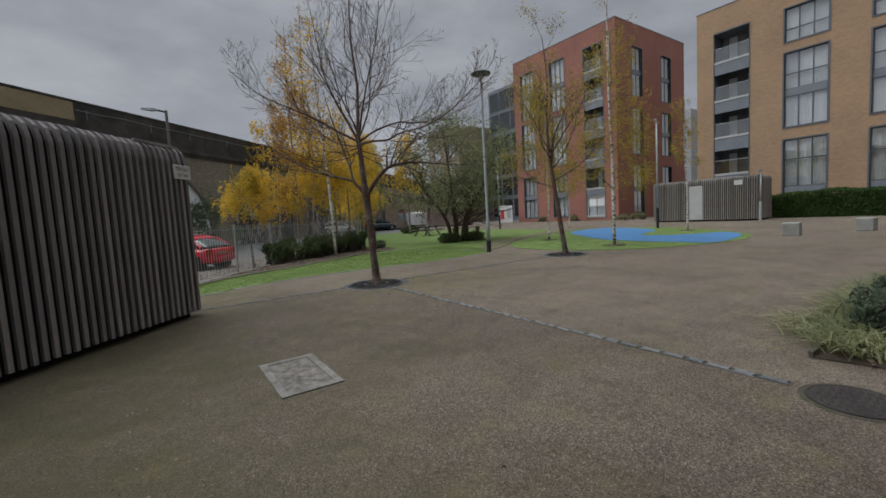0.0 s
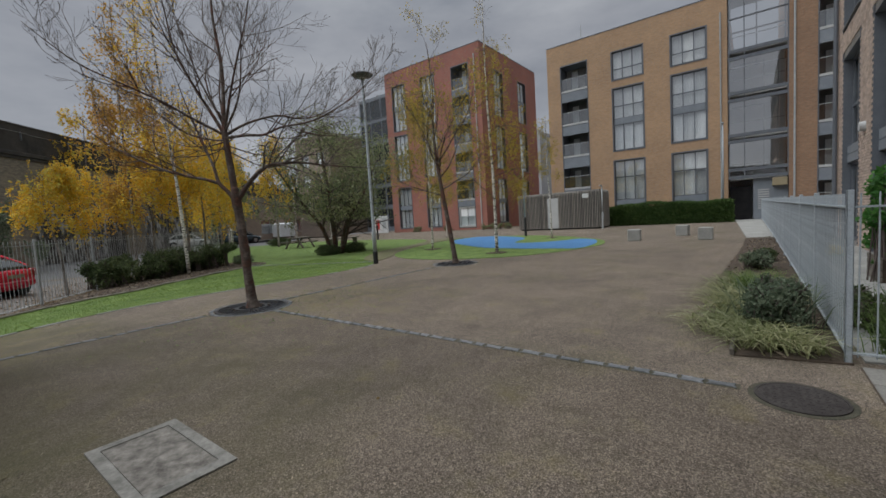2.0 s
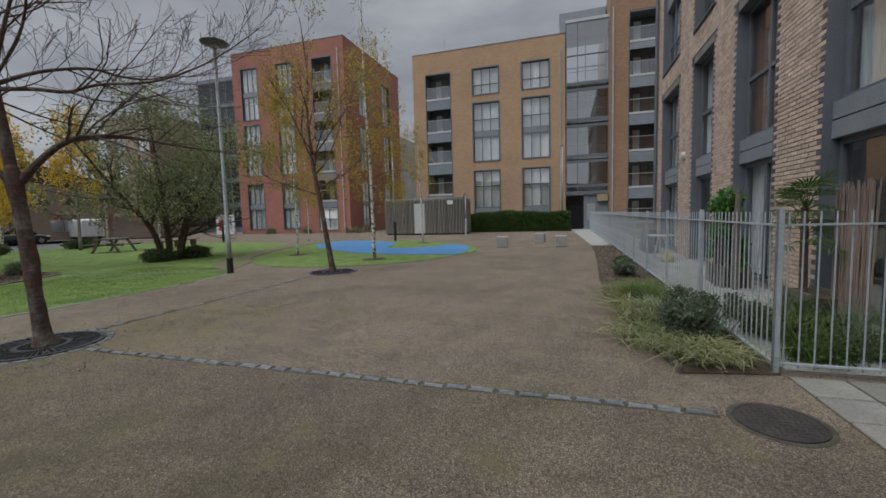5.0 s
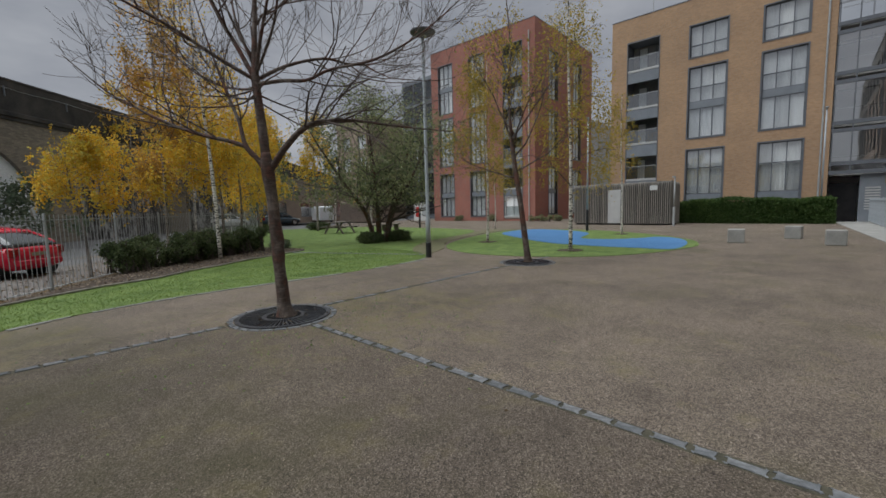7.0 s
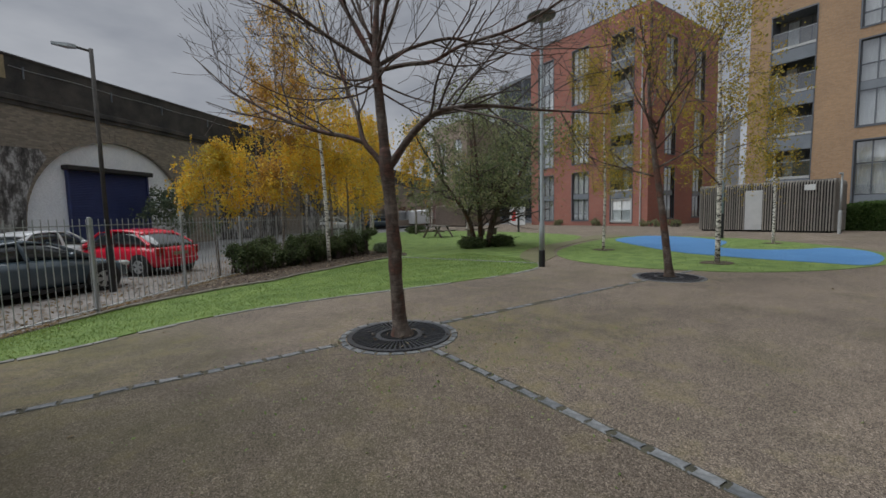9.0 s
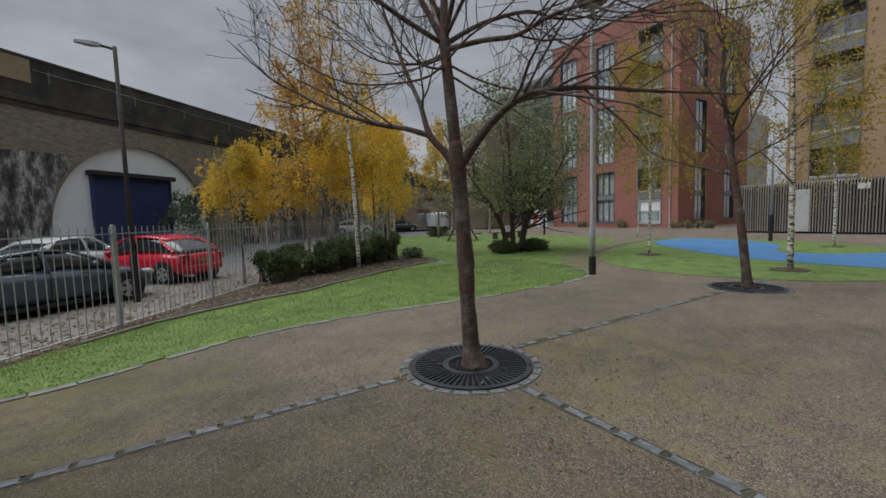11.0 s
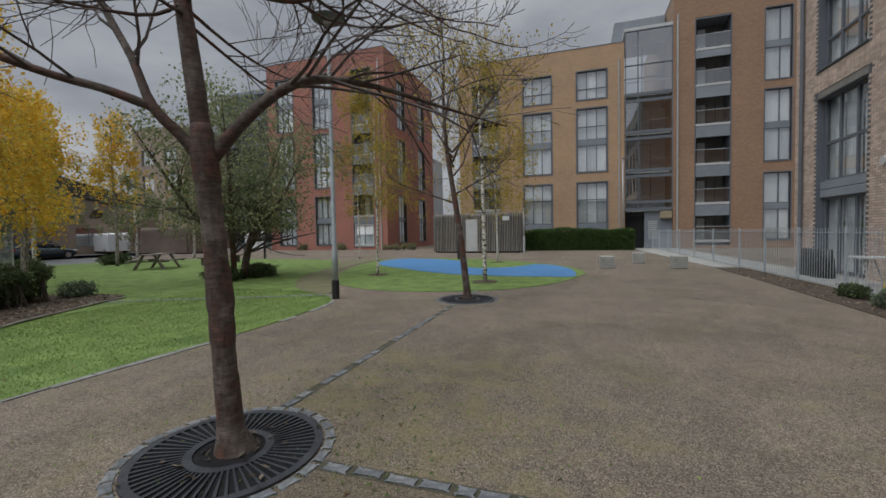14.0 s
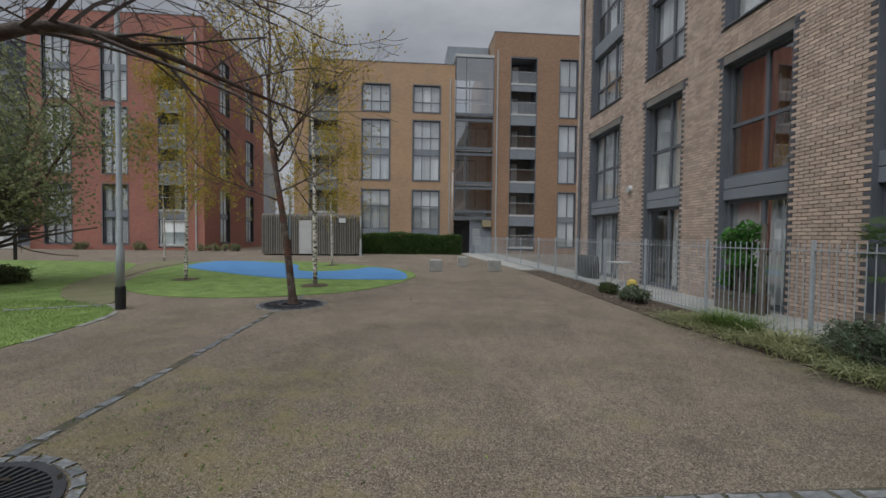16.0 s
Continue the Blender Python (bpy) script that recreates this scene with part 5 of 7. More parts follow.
def arm_lamp(label, x, y, h, turn, arm, material, black=0.0, dip=0.0):
    lp = thing("street_lamp", label, "street lamp", Matrix.Translation((x, y, gz(x, y))) @ Matrix.Rotation(turn, 4, "Z"))
    h -= gz(x, y)
    part("base", Shape().lathe([(0.075, 0), (0.075, 1.1), (0.055, 1.18)], 12), M_BLACK if black else material, lp)
    part("column", Shape().lathe([(0.05, 1.1), (0.042, h)], 12), material, lp, smooth=True)
    part("arm", Shape().tube([(0, 0, h - 0.06), (arm, 0, h + 0.03 - dip)], 0.03, 8), material, lp)
    h -= dip
    part("head", Shape().loft([[(arm, -0.05, h), (arm, 0.05, h), (arm, 0.05, h + 0.07), (arm, -0.05, h + 0.07)], [(arm + 0.16, -0.09, h - 0.01), (arm + 0.16, 0.09, h - 0.01), (arm + 0.16, 0.07, h + 0.08), (arm + 0.16, -0.07, h + 0.08)], [(arm + 0.44, -0.05, h + 0.01), (arm + 0.44, 0.05, h + 0.01), (arm + 0.44, 0.04, h + 0.06), (arm + 0.44, -0.04, h + 0.06)]]), M_GALV, lp)
    return lp


disc_lamp("grey steel lamp post with a flat disc head and black base", 10.05, 11.68, 6.36)
arm_lamp("dark steel street lamp with a short arm over the car park", 0.77, 17.57, 5.60, radians(182), 0.26, M_PARA, 1, 0.05)
arm_lamp("grey steel lamp post beside the blue play surface", 23.66, 12.58, 6.0, radians(200), 0.25, M_GALV, 1)
arm_lamp("grey steel lamp post on the far side of the lawn", 23.9, 26.07, 6.0, radians(200), 0.25, M_GALV, 1)
arm_lamp("grey steel lamp post by the glazed stair tower", 35.6, 2.95, 6.8, radians(180), 0.25, M_GALV)
arm_lamp("slim grey post beside the silvered store", 30.2, 9.75, 3.0, radians(180), 0.05, M_GALV2)

# ---- viaduct ----
via = thing("viaduct", "sooty brick railway viaduct with round arches", "viaduct", VIA)
ARCH_R, ARCH_Z, PITCH = 4.15, 1.35, 10.4
TOP = 6.75
sp = Shape()
for k in range(-5, 7):
    c = 4.35 + k * PITCH
    n = 20
    arc = [(c - ARCH_R * math.cos(math.pi * i / n), ARCH_Z + ARCH_R * math.sin(math.pi * i / n)) for i in range(n + 1)]
    prof = [(c - ARCH_R, 0.0)] + arc + [(c + ARCH_R, 0.0)]
    q = n + 1
    sp = Shape()
    sp.add([(x, 0, z) for x, z in arc] + [(x, 0, TOP) for x, z in arc] + [(x, 9, z) for x, z in arc] + [(x, 9, TOP) for x, z in arc],
           [f for i in range(n) for f in ((i, i + 1, q + i + 1, q + i), (i, 2 * q + i, 2 * q + i + 1, i + 1), (3 * q + i, 3 * q + i + 1, 2 * q + i + 1, 2 * q + i))])
    part("spandrel", sp, M_SOOT, via)
    part("pier", Shape().box(c + ARCH_R, 0, -0.5, c + PITCH - ARCH_R, 9, TOP), M_SOOT, via)
arch_rings = Shape()
for k in range(-5, 7):
    c = 4.35 + k * PITCH
    n = 46
    for i in range(n):
        a0, a1 = math.pi * (i + 0.015) / n, math.pi * (i + 0.985) / n
        r0, r1 = ARCH_R - 0.01, ARCH_R + 0.46
        q = [(c - r * math.cos(a), ARCH_Z + r * math.sin(a)) for r, a in ((r0, a0), (r1, a0), (r1, a1), (r0, a1))]
        arch_rings.loft([[(x, 0.02, z) for x, z in q], [(x, -0.012 - 0.004 * (i % 3), z) for x, z in q]])
ar = part("arch_ring", arch_rings, M_SOOT, via)
ar["kind"] = "stuff"
part("string_course", Shape().box(-48, -0.16, 6.60, 77, 0.0, 6.86, chamfer=0.03).box(-48, -0.08, 6.42, 77, 0.0, 6.598), M_PARA, via)
part("parapet", Shape().box(-48, 0.0, 6.75, 77, 0.5, 8.42).box(-48, -0.04, 8.42, 77, 0.54, 8.52), M_PARA, via, "dark parapet wall with coping")
part("patch", Shape().box(-3.1, -0.03, 7.45, 0.0, -0.001, 8.38), M_SAND, via, "pale sandy patch on the parapet")
part("cable", Shape().tube([(s, -0.05, 8.02 - 0.03 * math.sin(s * 1.7)) for s in np.linspace(0.1, 46, 60)], 0.014, 5), M_GALV2, via)
for s in (0.6, 4.3, 7.2, 10.6, 14.0, 18.0):
    part("bracket", Shape().box(s, -0.07, 7.6, s + 0.03, -0.002, 8.1), M_PANEL, via)
part("deck", Shape().box(-48, 0.5, 6.7, 77, 9, 7.4), M_PARA, via)
for k in range(-3, 5):
    c = 4.35 + k * PITCH
    n = 24
    out = [(c - (ARCH_R + 0.02), -0.5)] + [(c - (ARCH_R + 0.02) * math.cos(math.pi * i / n), ARCH_Z + (ARCH_R + 0.02) * math.sin(math.pi * i / n)) for i in range(n + 1)] + [(c + ARCH_R + 0.02, -0.5)]
    part("infill_wall", Shape().loft([[(x, 0.22, z) for x, z in out], [(x, 0.42, z) for x, z in out]]), M_WHITE if k == 0 else M_WASH, via, "white-painted wall in the arch" if k == 0 else "")
shut = part("roller_shutter", Shape().box(2.06, 0.14, -0.36, 5.97, 0.17, 3.93), M_SHUTTER, via, "dark blue ribbed roller shutter")
for i in range(52):
    z = -0.34 + i * 0.0805
    part("slat", Shape().loft([[(2.08, 0.13, z), (5.95, 0.13, z), (5.95, 0.13, z + 0.078), (2.08, 0.13, z + 0.078)], [(2.08, 0.105, z + 0.012), (5.95, 0.105, z + 0.012), (5.95, 0.105, z + 0.055), (2.08, 0.105, z + 0.055)]]), M_SHUTTER, shut)
part("hood", Shape().box(1.85, -0.2, 3.92, 6.2, 0.235, 4.15, chamfer=0.03), M_BLACK, shut, "black shutter hood")
part("guide", Shape().box(1.97, 0.05, -0.4, 2.055, 0.21, 3.92), M_SHUTTER, shut)
part("guide", Shape().box(5.975, 0.05, -0.4, 6.07, 0.21, 3.92), M_SHUTTER, shut)
pink = mat("faded_pink_spray", (0.55, 0.36, 0.38), (0.68, 0.50, 0.52), 5, 40, 0.8, 0.0)
for x, z, w in ((0.95, 0.62, 0.12), (1.12, 0.70, 0.05), (1.22, 0.58, 0.16), (1.45, 0.66, 0.07), (1.08, 0.50, 0.3)):
    part("spray_mark", Shape().box(x, 0.212, z, x + w, 0.216, z + 0.05 + 0.14 * (w < 0.08)), pink, via)
pf = [(-1.95, -0.3), (0.12, -0.3), (0.14, 1.5), (0.28, 2.7), (0.62, 3.5), (1.15, 4.35), (0.9, 4.7), (-1.95, 4.6)]
part("pier_face", Shape().loft([[(x, -0.002, z) for x, z in pf], [(x, -0.066, z) for x, z in pf]]), M_WASH, via, "flaking whitewashed pier face")

# sign board and bench across the lawn
sb = thing("notice_board", "white board with a red panel beside the red flats", "sign", Matrix.Translation((36.4, 38.5, 0)) @ Matrix.Rotation(radians(90), 4, "Z"))
part("board", Shape().box(-1.25, -0.05, 0.05, 1.25, 0.05, 2.2, chamfer=0.02), M_SIGN, sb)
part("red_panel", Shape().box(0.2, 0.052, 0.5, 0.85, 0.062, 1.7, chamfer=0.004), M_SIGNRED, sb)
part("louvre_panel", Shape().box(-1.0, 0.052, 0.6, -0.3, 0.062, 1.9, chamfer=0.004), M_GALV2, sb)
bn = thing("picnic_bench", "weathered grey timber picnic bench on the lawn", "bench", Matrix.Translation((16.4, 25.8, 0)) @ Matrix.Rotation(radians(25), 4, "Z"))
for y in (-0.3, -0.1, 0.1, 0.3):
    part("table_board", Shape().box(-1.0, y - 0.09, 0.70, 1.0, y + 0.09, 0.745, chamfer=0.006), M_TIMBER, bn)
for y in (-0.75, 0.75):
    part("seat_board", Shape().box(-1.0, y - 0.13, 0.42, 1.0, y + 0.13, 0.465, chamfer=0.006), M_TIMBER, bn)
for x in (-0.7, 0.7):
    part("leg", Shape().loft([[(x - 0.04, -0.72, 0), (x + 0.04, -0.72, 0), (x + 0.04, -0.60, 0), (x - 0.04, -0.60, 0)], [(x - 0.04, -0.3, 0.70), (x + 0.04, -0.3, 0.70), (x + 0.04, -0.18, 0.70), (x - 0.04, -0.18, 0.70)]]), M_TIMBER, bn)
    part("leg", Shape().loft([[(x - 0.04, 0.60, 0), (x + 0.04, 0.60, 0), (x + 0.04, 0.72, 0), (x - 0.04, 0.72, 0)], [(x - 0.04, 0.18, 0.70), (x + 0.04, 0.18, 0.70), (x + 0.04, 0.3, 0.70), (x - 0.04, 0.3, 0.70)]]), M_TIMBER, bn)
    part("cross_bar", Shape().box(x + 0.045, -0.85, 0.36, x + 0.085, 0.85, 0.42), M_TIMBER, bn)
long_bench = thing("bench", "long weathered timber bench at the lawn's far edge", "bench", Matrix.Translation((19.6, 25.2, 0)) @ Matrix.Rotation(radians(10), 4, "Z"))
part("seat", Shape().box(-1.6, -0.22, 0.40, 1.6, 0.22, 0.46, chamfer=0.01), M_TIMBER, long_bench)
for x in (-1.3, 0.0, 1.3):
    part("leg", Shape().box(x - 0.05, -0.18, 0, x + 0.05, 0.18, 0.40), M_TIMBER, long_bench)


# ---- trees ----
class Tree:
    def __init__(self, seed):
        self.r = random.Random(seed)
        self.limbs, self.twigs, self.tips = Shape(), Shape(), []

    def grow(self, p, d, length, rad, depth, rise=0.25, droop=0.0, kids=6, wob=0.14, spread=(28, 55), taper=0.45):
        """A wandering branch with side branches; depth 0 is a twig."""
        r = self.r
        n = 6 if depth > 1 else (4 if depth == 1 else 3)
        pts, rads, p, d = [Vector(p)], [rad], Vector(p), Vector(d).normalized()
        for k in range(n):
            d = (d + Vector((r.gauss(0, wob), r.gauss(0, wob), r.gauss(0, wob * 0.7) + rise / n * 0.8 - droop * (k / n)))).normalized()
            p = p + d * (length / n)
            pts.append(p)
            rads.append(max(0.0027, rad * (1 - (1 - taper) * (k + 1) / n)))
        (self.limbs if depth >= 2 else self.twigs).tube(pts, rads, 7 if depth >= 2 else (4 if depth == 1 else 3), cap=depth >= 2)
        self.tips += pts[2:] if depth <= 1 else []
        if depth > 0:
            for k in range(kids if depth > 1 else max(3, kids - 1)):
                f = 0.22 + 0.76 * (k + r.random()) / kids
                i = min(n - 1, int(f * n))
                base = pts[i].lerp(pts[i + 1], f * n - i)
                ax = (pts[i + 1] - pts[i]).normalized()
                side = ax.orthogonal().normalized()
                side.rotate(Matrix.Rotation(r.uniform(0, 2 * math.pi), 3, ax))
                a = radians(r.uniform(*spread))
                self.grow(base, ax * math.cos(a) + side * math.sin(a), length * r.uniform(0.42, 0.66) * (1.1 - 0.45 * f), rads[i] * 0.5, depth - 1, rise, droop, kids, wob, spread, taper)

    def path(self, pts, rads, kids=0, depth=1, length=1.2, rise=0.25, droop=0.0, sides=9, start=0.3, spread=(30, 60)):
        """A limb along given points, smoothed, with side branches."""
        pts = [Vector(p) for p in pts]
        out, rr = [], []
        for i in range(len(pts) - 1):
            p0, p1, p2, p3 = pts[max(i - 1, 0)], pts[i], pts[i + 1], pts[min(i + 2, len(pts) - 1)]
            for k in range(4):
                t = k / 4
                out.append(0.5 * (2 * p1 + (p2 - p0) * t + (2 * p0 - 5 * p1 + 4 * p2 - p3) * t * t + (3 * p1 - p0 - 3 * p2 + p3) * t ** 3))
                rr.append((rads[i] * (1 - t) + rads[i + 1] * t) * self.r.uniform(0.95, 1.06))
        out.append(pts[-1])
        rr.append(rads[-1])
        self.limbs.tube(out, rr, sides)
        for k in range(kids):
            f = start + (1 - start) * (k + self.r.random()) / kids
            i = min(len(out) - 2, int(f * (len(out) - 1)))
            ax = (out[i + 1] - out[i]).normalized()
            side = ax.orthogonal().normalized()
            side.rotate(Matrix.Rotation(self.r.uniform(0, 2 * math.pi), 3, ax))
            a = radians(self.r.uniform(*spread))
            self.grow(out[i], ax * math.cos(a) + side * math.sin(a), length * self.r.uniform(0.7, 1.2) * (1.15 - 0.5 * f), rr[i] * 0.5, depth, rise, droop, 5, spread=spread)
        return out

    def make(self, label, bark, twig=None, leaf=None, count=0, size=0.07, spread=0.25, hang=0.0, group="", fade=None, clear=0.0):
        t = thing("tree", label, "tree", group=group)
        part("trunk", self.limbs, bark, t, smooth=True)
        if self.twigs.f:
            tw = part("fine_branching", self.twigs, twig or M_TWIG, t)
            tw["kind"] = "stuff"
        if leaf and self.tips:
            rng = np.random.default_rng(count)
            tips = np.array([tuple(p) for p in self.tips])
            if fade:
                # the top has already shed most of its leaves
                tips = tips[rng.random(len(tips)) < np.clip(1 - 0.85 * (tips[:, 2] - fade[0]) / (fade[1] - fade[0]), 0.1, 1)]
            if hang > 0.2:
                # leaves strung along drooping shoots
                n = count // 16
                shoot = tips[rng.integers(0, len(tips), n)] + rng.normal(size=(n, 3)) * spread * 0.7
                drop = hang * rng.uniform(0.5, 2.4, n)
                k = rng.integers(0, n, count)
                pos = shoot[k] + rng.normal(size=(count, 3)) * np.array((0.05, 0.05, 0.03))
                pos[:, 2] -= rng.uniform(0, 1, count) * drop[k]
                pos[:, 2] = np.maximum(pos[:, 2], 0.5 + 0.6 * rng.random(count))
            else:
                pos = tips[rng.integers(0, len(tips), count)] + rng.normal(size=(count, 3)) * spread
            pos = pos[pos[:, 2] > clear]
            count = len(pos)
            a = rng.normal(size=(count, 3))
            a[:, 2] -= 0.6
            a /= np.linalg.norm(a, axis=1)[:, None]
            b = np.cross(a, rng.normal(size=(count, 3)))
            b /= np.linalg.norm(b, axis=1)[:, None] + 1e-9
            s = size * rng.uniform(0.6, 1.4, count)[:, None]
            quad = np.stack([pos, pos + a * s * 0.5 + b * s * 0.36, pos + a * s, pos + a * s * 0.5 - b * s * 0.36], 1).reshape(-1, 3)
            lv = part("crown", mesh_of("crown", quad.tolist(), [(4 * i, 4 * i + 1, 4 * i + 2, 4 * i + 3) for i in range(count)], leaf), None, t)
            lv["kind"] = "stuff"
        return t


# the bare tree in the near grate: a straight leader with a whorl of limbs, and two side limbs from a low fork
t1 = Tree(11)
t1.path([(4.10, 8.63, -0.02), (4.085, 8.645, 0.14), (4.076, 8.657, 0.42), (4.056, 8.656, 0.72), (4.060, 8.670, 1.02), (4.040, 8.670, 1.32), (4.032, 8.686, 1.62), (4.002, 8.69, 1.95), (3.99, 8.70, 2.2)], [0.150, 0.092, 0.079, 0.076, 0.083, 0.075, 0.074, 0.084, 0.058], sides=14)
t1.path([(4.0, 8.69, 1.96), (3.985, 8.72, 2.4), (3.975, 8.78, 2.9), (3.97, 8.80, 3.14), (3.98, 8.82, 3.4), (4.04, 8.83, 4.3), (4.0, 8.9, 5.3), (4.05, 8.95, 6.6), (4.02, 9.0, 7.6)], [0.066, 0.056, 0.052, 0.056, 0.036, 0.028, 0.02, 0.012, 0.005], kids=11, depth=2, length=2.1, start=0.48, rise=0.6, spread=(22, 45), sides=12)
ACROSS, INWARD = Vector((0.817, -0.576, 0)), Vector((0.576, 0.817, 0))


def limb(start, steps, r0, kids, length, depth=2, rise=0.7, droop=0.0, begin_at=0.25):
    """A limb whose steps go sideways, up and inwards from where it leaves the leader."""
    pts = [Vector(start)] + [Vector(start) + ACROSS * a + INWARD * c + Vector((0, 0, b)) for a, b, c in steps]
    n = len(pts) - 1
    t1.path(pts, [r0 * (1 - 0.82 * k / n) for k in range(n + 1)], kids=kids, depth=depth, length=length, rise=rise, droop=droop, start=begin_at)


WHORL = (3.97, 8.80, 3.13)
limb(WHORL, [(-0.22, 0.45, 0.05), (-0.43, 0.85, 0.12), (-0.7, 1.5, 0.25), (-0.85, 2.3, 0.4), (-1.0, 3.2, 0.5)], 0.033, 12, 1.6)
limb(WHORL, [(-0.43, 0.24, -0.12), (-0.8, 0.46, -0.3), (-1.2, 0.64, -0.5), (-1.75, 0.9, -0.7), (-2.3, 1.4, -0.8)], 0.027, 12, 1.15)
limb(WHORL, [(0.37, 0.27, 0.2), (0.85, 0.46, 0.4), (1.21, 0.47, 0.6), (1.57, 0.56, 0.8), (1.98, 0.82, 1.0), (2.4, 1.3, 1.1)], 0.027, 14, 1.3)
limb((3.97, 8.79, 3.08), [(0.35, 0.03, -0.1), (0.65, 0.02, -0.2), (0.96, 0.12, -0.35), (1.47, 0.17, -0.6), (1.93, 0.36, -0.8), (2.3, 0.6, -1.0), (2.75, 1.0, -1.1)], 0.028, 15, 1.2)
limb((3.975, 8.80, 3.2), [(0.15, 0.5, -0.2), (0.35, 1.1, -0.4), (0.6, 1.9, -0.5), (0.75, 2.8, -0.6)], 0.026, 11, 1.5)
limb((3.975, 8.80, 3.25), [(-0.1, 0.4, 0.5), (-0.2, 0.9, 1.0), (-0.2, 1.6, 1.5), (-0.1, 2.4, 1.8)], 0.024, 10, 1.5)
limb((3.97, 8.80, 3.18), [(0.35, 0.5, -0.5), (0.5, 1.1, -0.9), (0.6, 1.7, -1.2)], 0.02, 9, 1.3)
limb((3.97, 8.80, 3.05), [(-0.3, 0.1, 0.5), (-0.8, 0.3, 0.9), (-1.3, 0.7, 1.2), (-1.7, 1.2, 1.4)], 0.02, 10, 1.3)
# thin low shoots that dip and sweep up again
for z, steps in ((2.98, [(-0.25, -0.2, -0.1), (-0.9, -0.24, -0.2), (-1.4, -0.02, -0.35), (-1.8, 0.25, -0.4)]), (2.86, [(0.33, -0.18, 0.1), (0.62, -0.28, 0.2), (1.0, -0.2, 0.4)]),
                 (3.02, [(-0.4, -0.05, 0.2), (-0.9, 0.05, 0.5), (-1.5, 0.4, 0.7)]), (2.95, [(0.4, -0.1, 0.3), (0.9, -0.1, 0.6), (1.4, 0.2, 0.9)]),
                 (2.9, [(-0.2, -0.1, -0.4), (-0.35, -0.05, -0.8), (-0.6, 0.3, -1.2)]), (2.98, [(0.2, 0.0, -0.5), (0.5, 0.05, -0.9), (0.9, 0.4, -1.3)])):
    limb((3.975, 8.78, z), steps, 0.013, 11, 0.85, 1, 0.4)
t1.path([(4.0, 8.69, 1.92), (4.10, 8.58, 2.13), (4.20, 8.45, 2.32), (4.30, 8.30, 2.47), (4.43, 8.13, 2.56), (4.75, 7.83, 2.58), (5.2, 7.42, 2.50), (5.75, 7.0, 2.44)], [0.050, 0.042, 0.038, 0.037, 0.03, 0.021, 0.013, 0.005], kids=16, depth=1, length=1.1, rise=0.1, droop=0.15, start=0.45)
t1.path([(4.0, 8.69, 1.95), (3.92, 8.79, 2.12), (3.83, 8.91, 2.30), (3.84, 9.08, 2.62), (3.80, 9.28, 3.0), (3.7, 9.55, 3.7), (3.6, 9.8, 4.5)], [0.044, 0.036, 0.032, 0.024, 0.02, 0.012, 0.005], kids=9, depth=1, length=1.1, rise=0.35, start=0.45)
t1.path([(3.84, 8.90, 2.28), (3.68, 9.09, 2.37), (3.51, 9.29, 2.43), (3.28, 9.56, 2.55), (3.05, 9.84, 2.71), (2.85, 10.07, 2.89), (2.67, 10.29, 3.05), (2.3, 10.6, 3.5)], [0.03, 0.026, 0.024, 0.021, 0.018, 0.014, 0.011, 0.005], kids=15, depth=1, length=1.1, rise=0.3, start=0.2)
t1.make("bare young tree with dark red-brown bark in an iron grate", M_BARK, group="square trees")

# the leaning tree in the second grate
t2 = Tree(23)
t2.path([(10.6, 8.67, -0.02), (10.56, 8.69, 0.3), (10.42, 8.78, 1.5), (10.38, 8.92, 2.5), (10.4, 9.02, 3.15)], [0.12, 0.078, 0.066, 0.058, 0.05], sides=12)
t2.path([(10.4, 9.02, 3.1), (10.42, 9.1, 4.2), (10.5, 9.1, 5.4), (10.45, 9.2, 6.8)], [0.042, 0.032, 0.02, 0.006], kids=7, depth=2, length=1.5, rise=0.55, start=0.2, spread=(22, 45))
for az, el, ln, z in ((30, 45, 2.3, 3.1), (95, 55, 2.3, 3.2), (150, 35, 2.2, 2.9), (220, 42, 2.3, 3.0), (280, 50, 2.2, 3.2), (335, 40, 2.3, 2.7), (120, 18, 1.8, 2.1), (300, 20, 1.7, 2.3)):
    a, e = radians(az), radians(el)
    t2.grow((10.39, 8.85 + 0.05 * (z - 2), z), (math.cos(a) * math.cos(e), math.sin(a) * math.cos(e), math.sin(e)), ln, 0.022, 2, 0.45, kids=8, wob=0.13, spread=(25, 52), taper=0.35)
t2.make("bare leaning tree with a few ochre leaves in a grate", M_BARK, leaf=M_OLIVE, count=3600, size=0.055, spread=0.10, group="square trees")


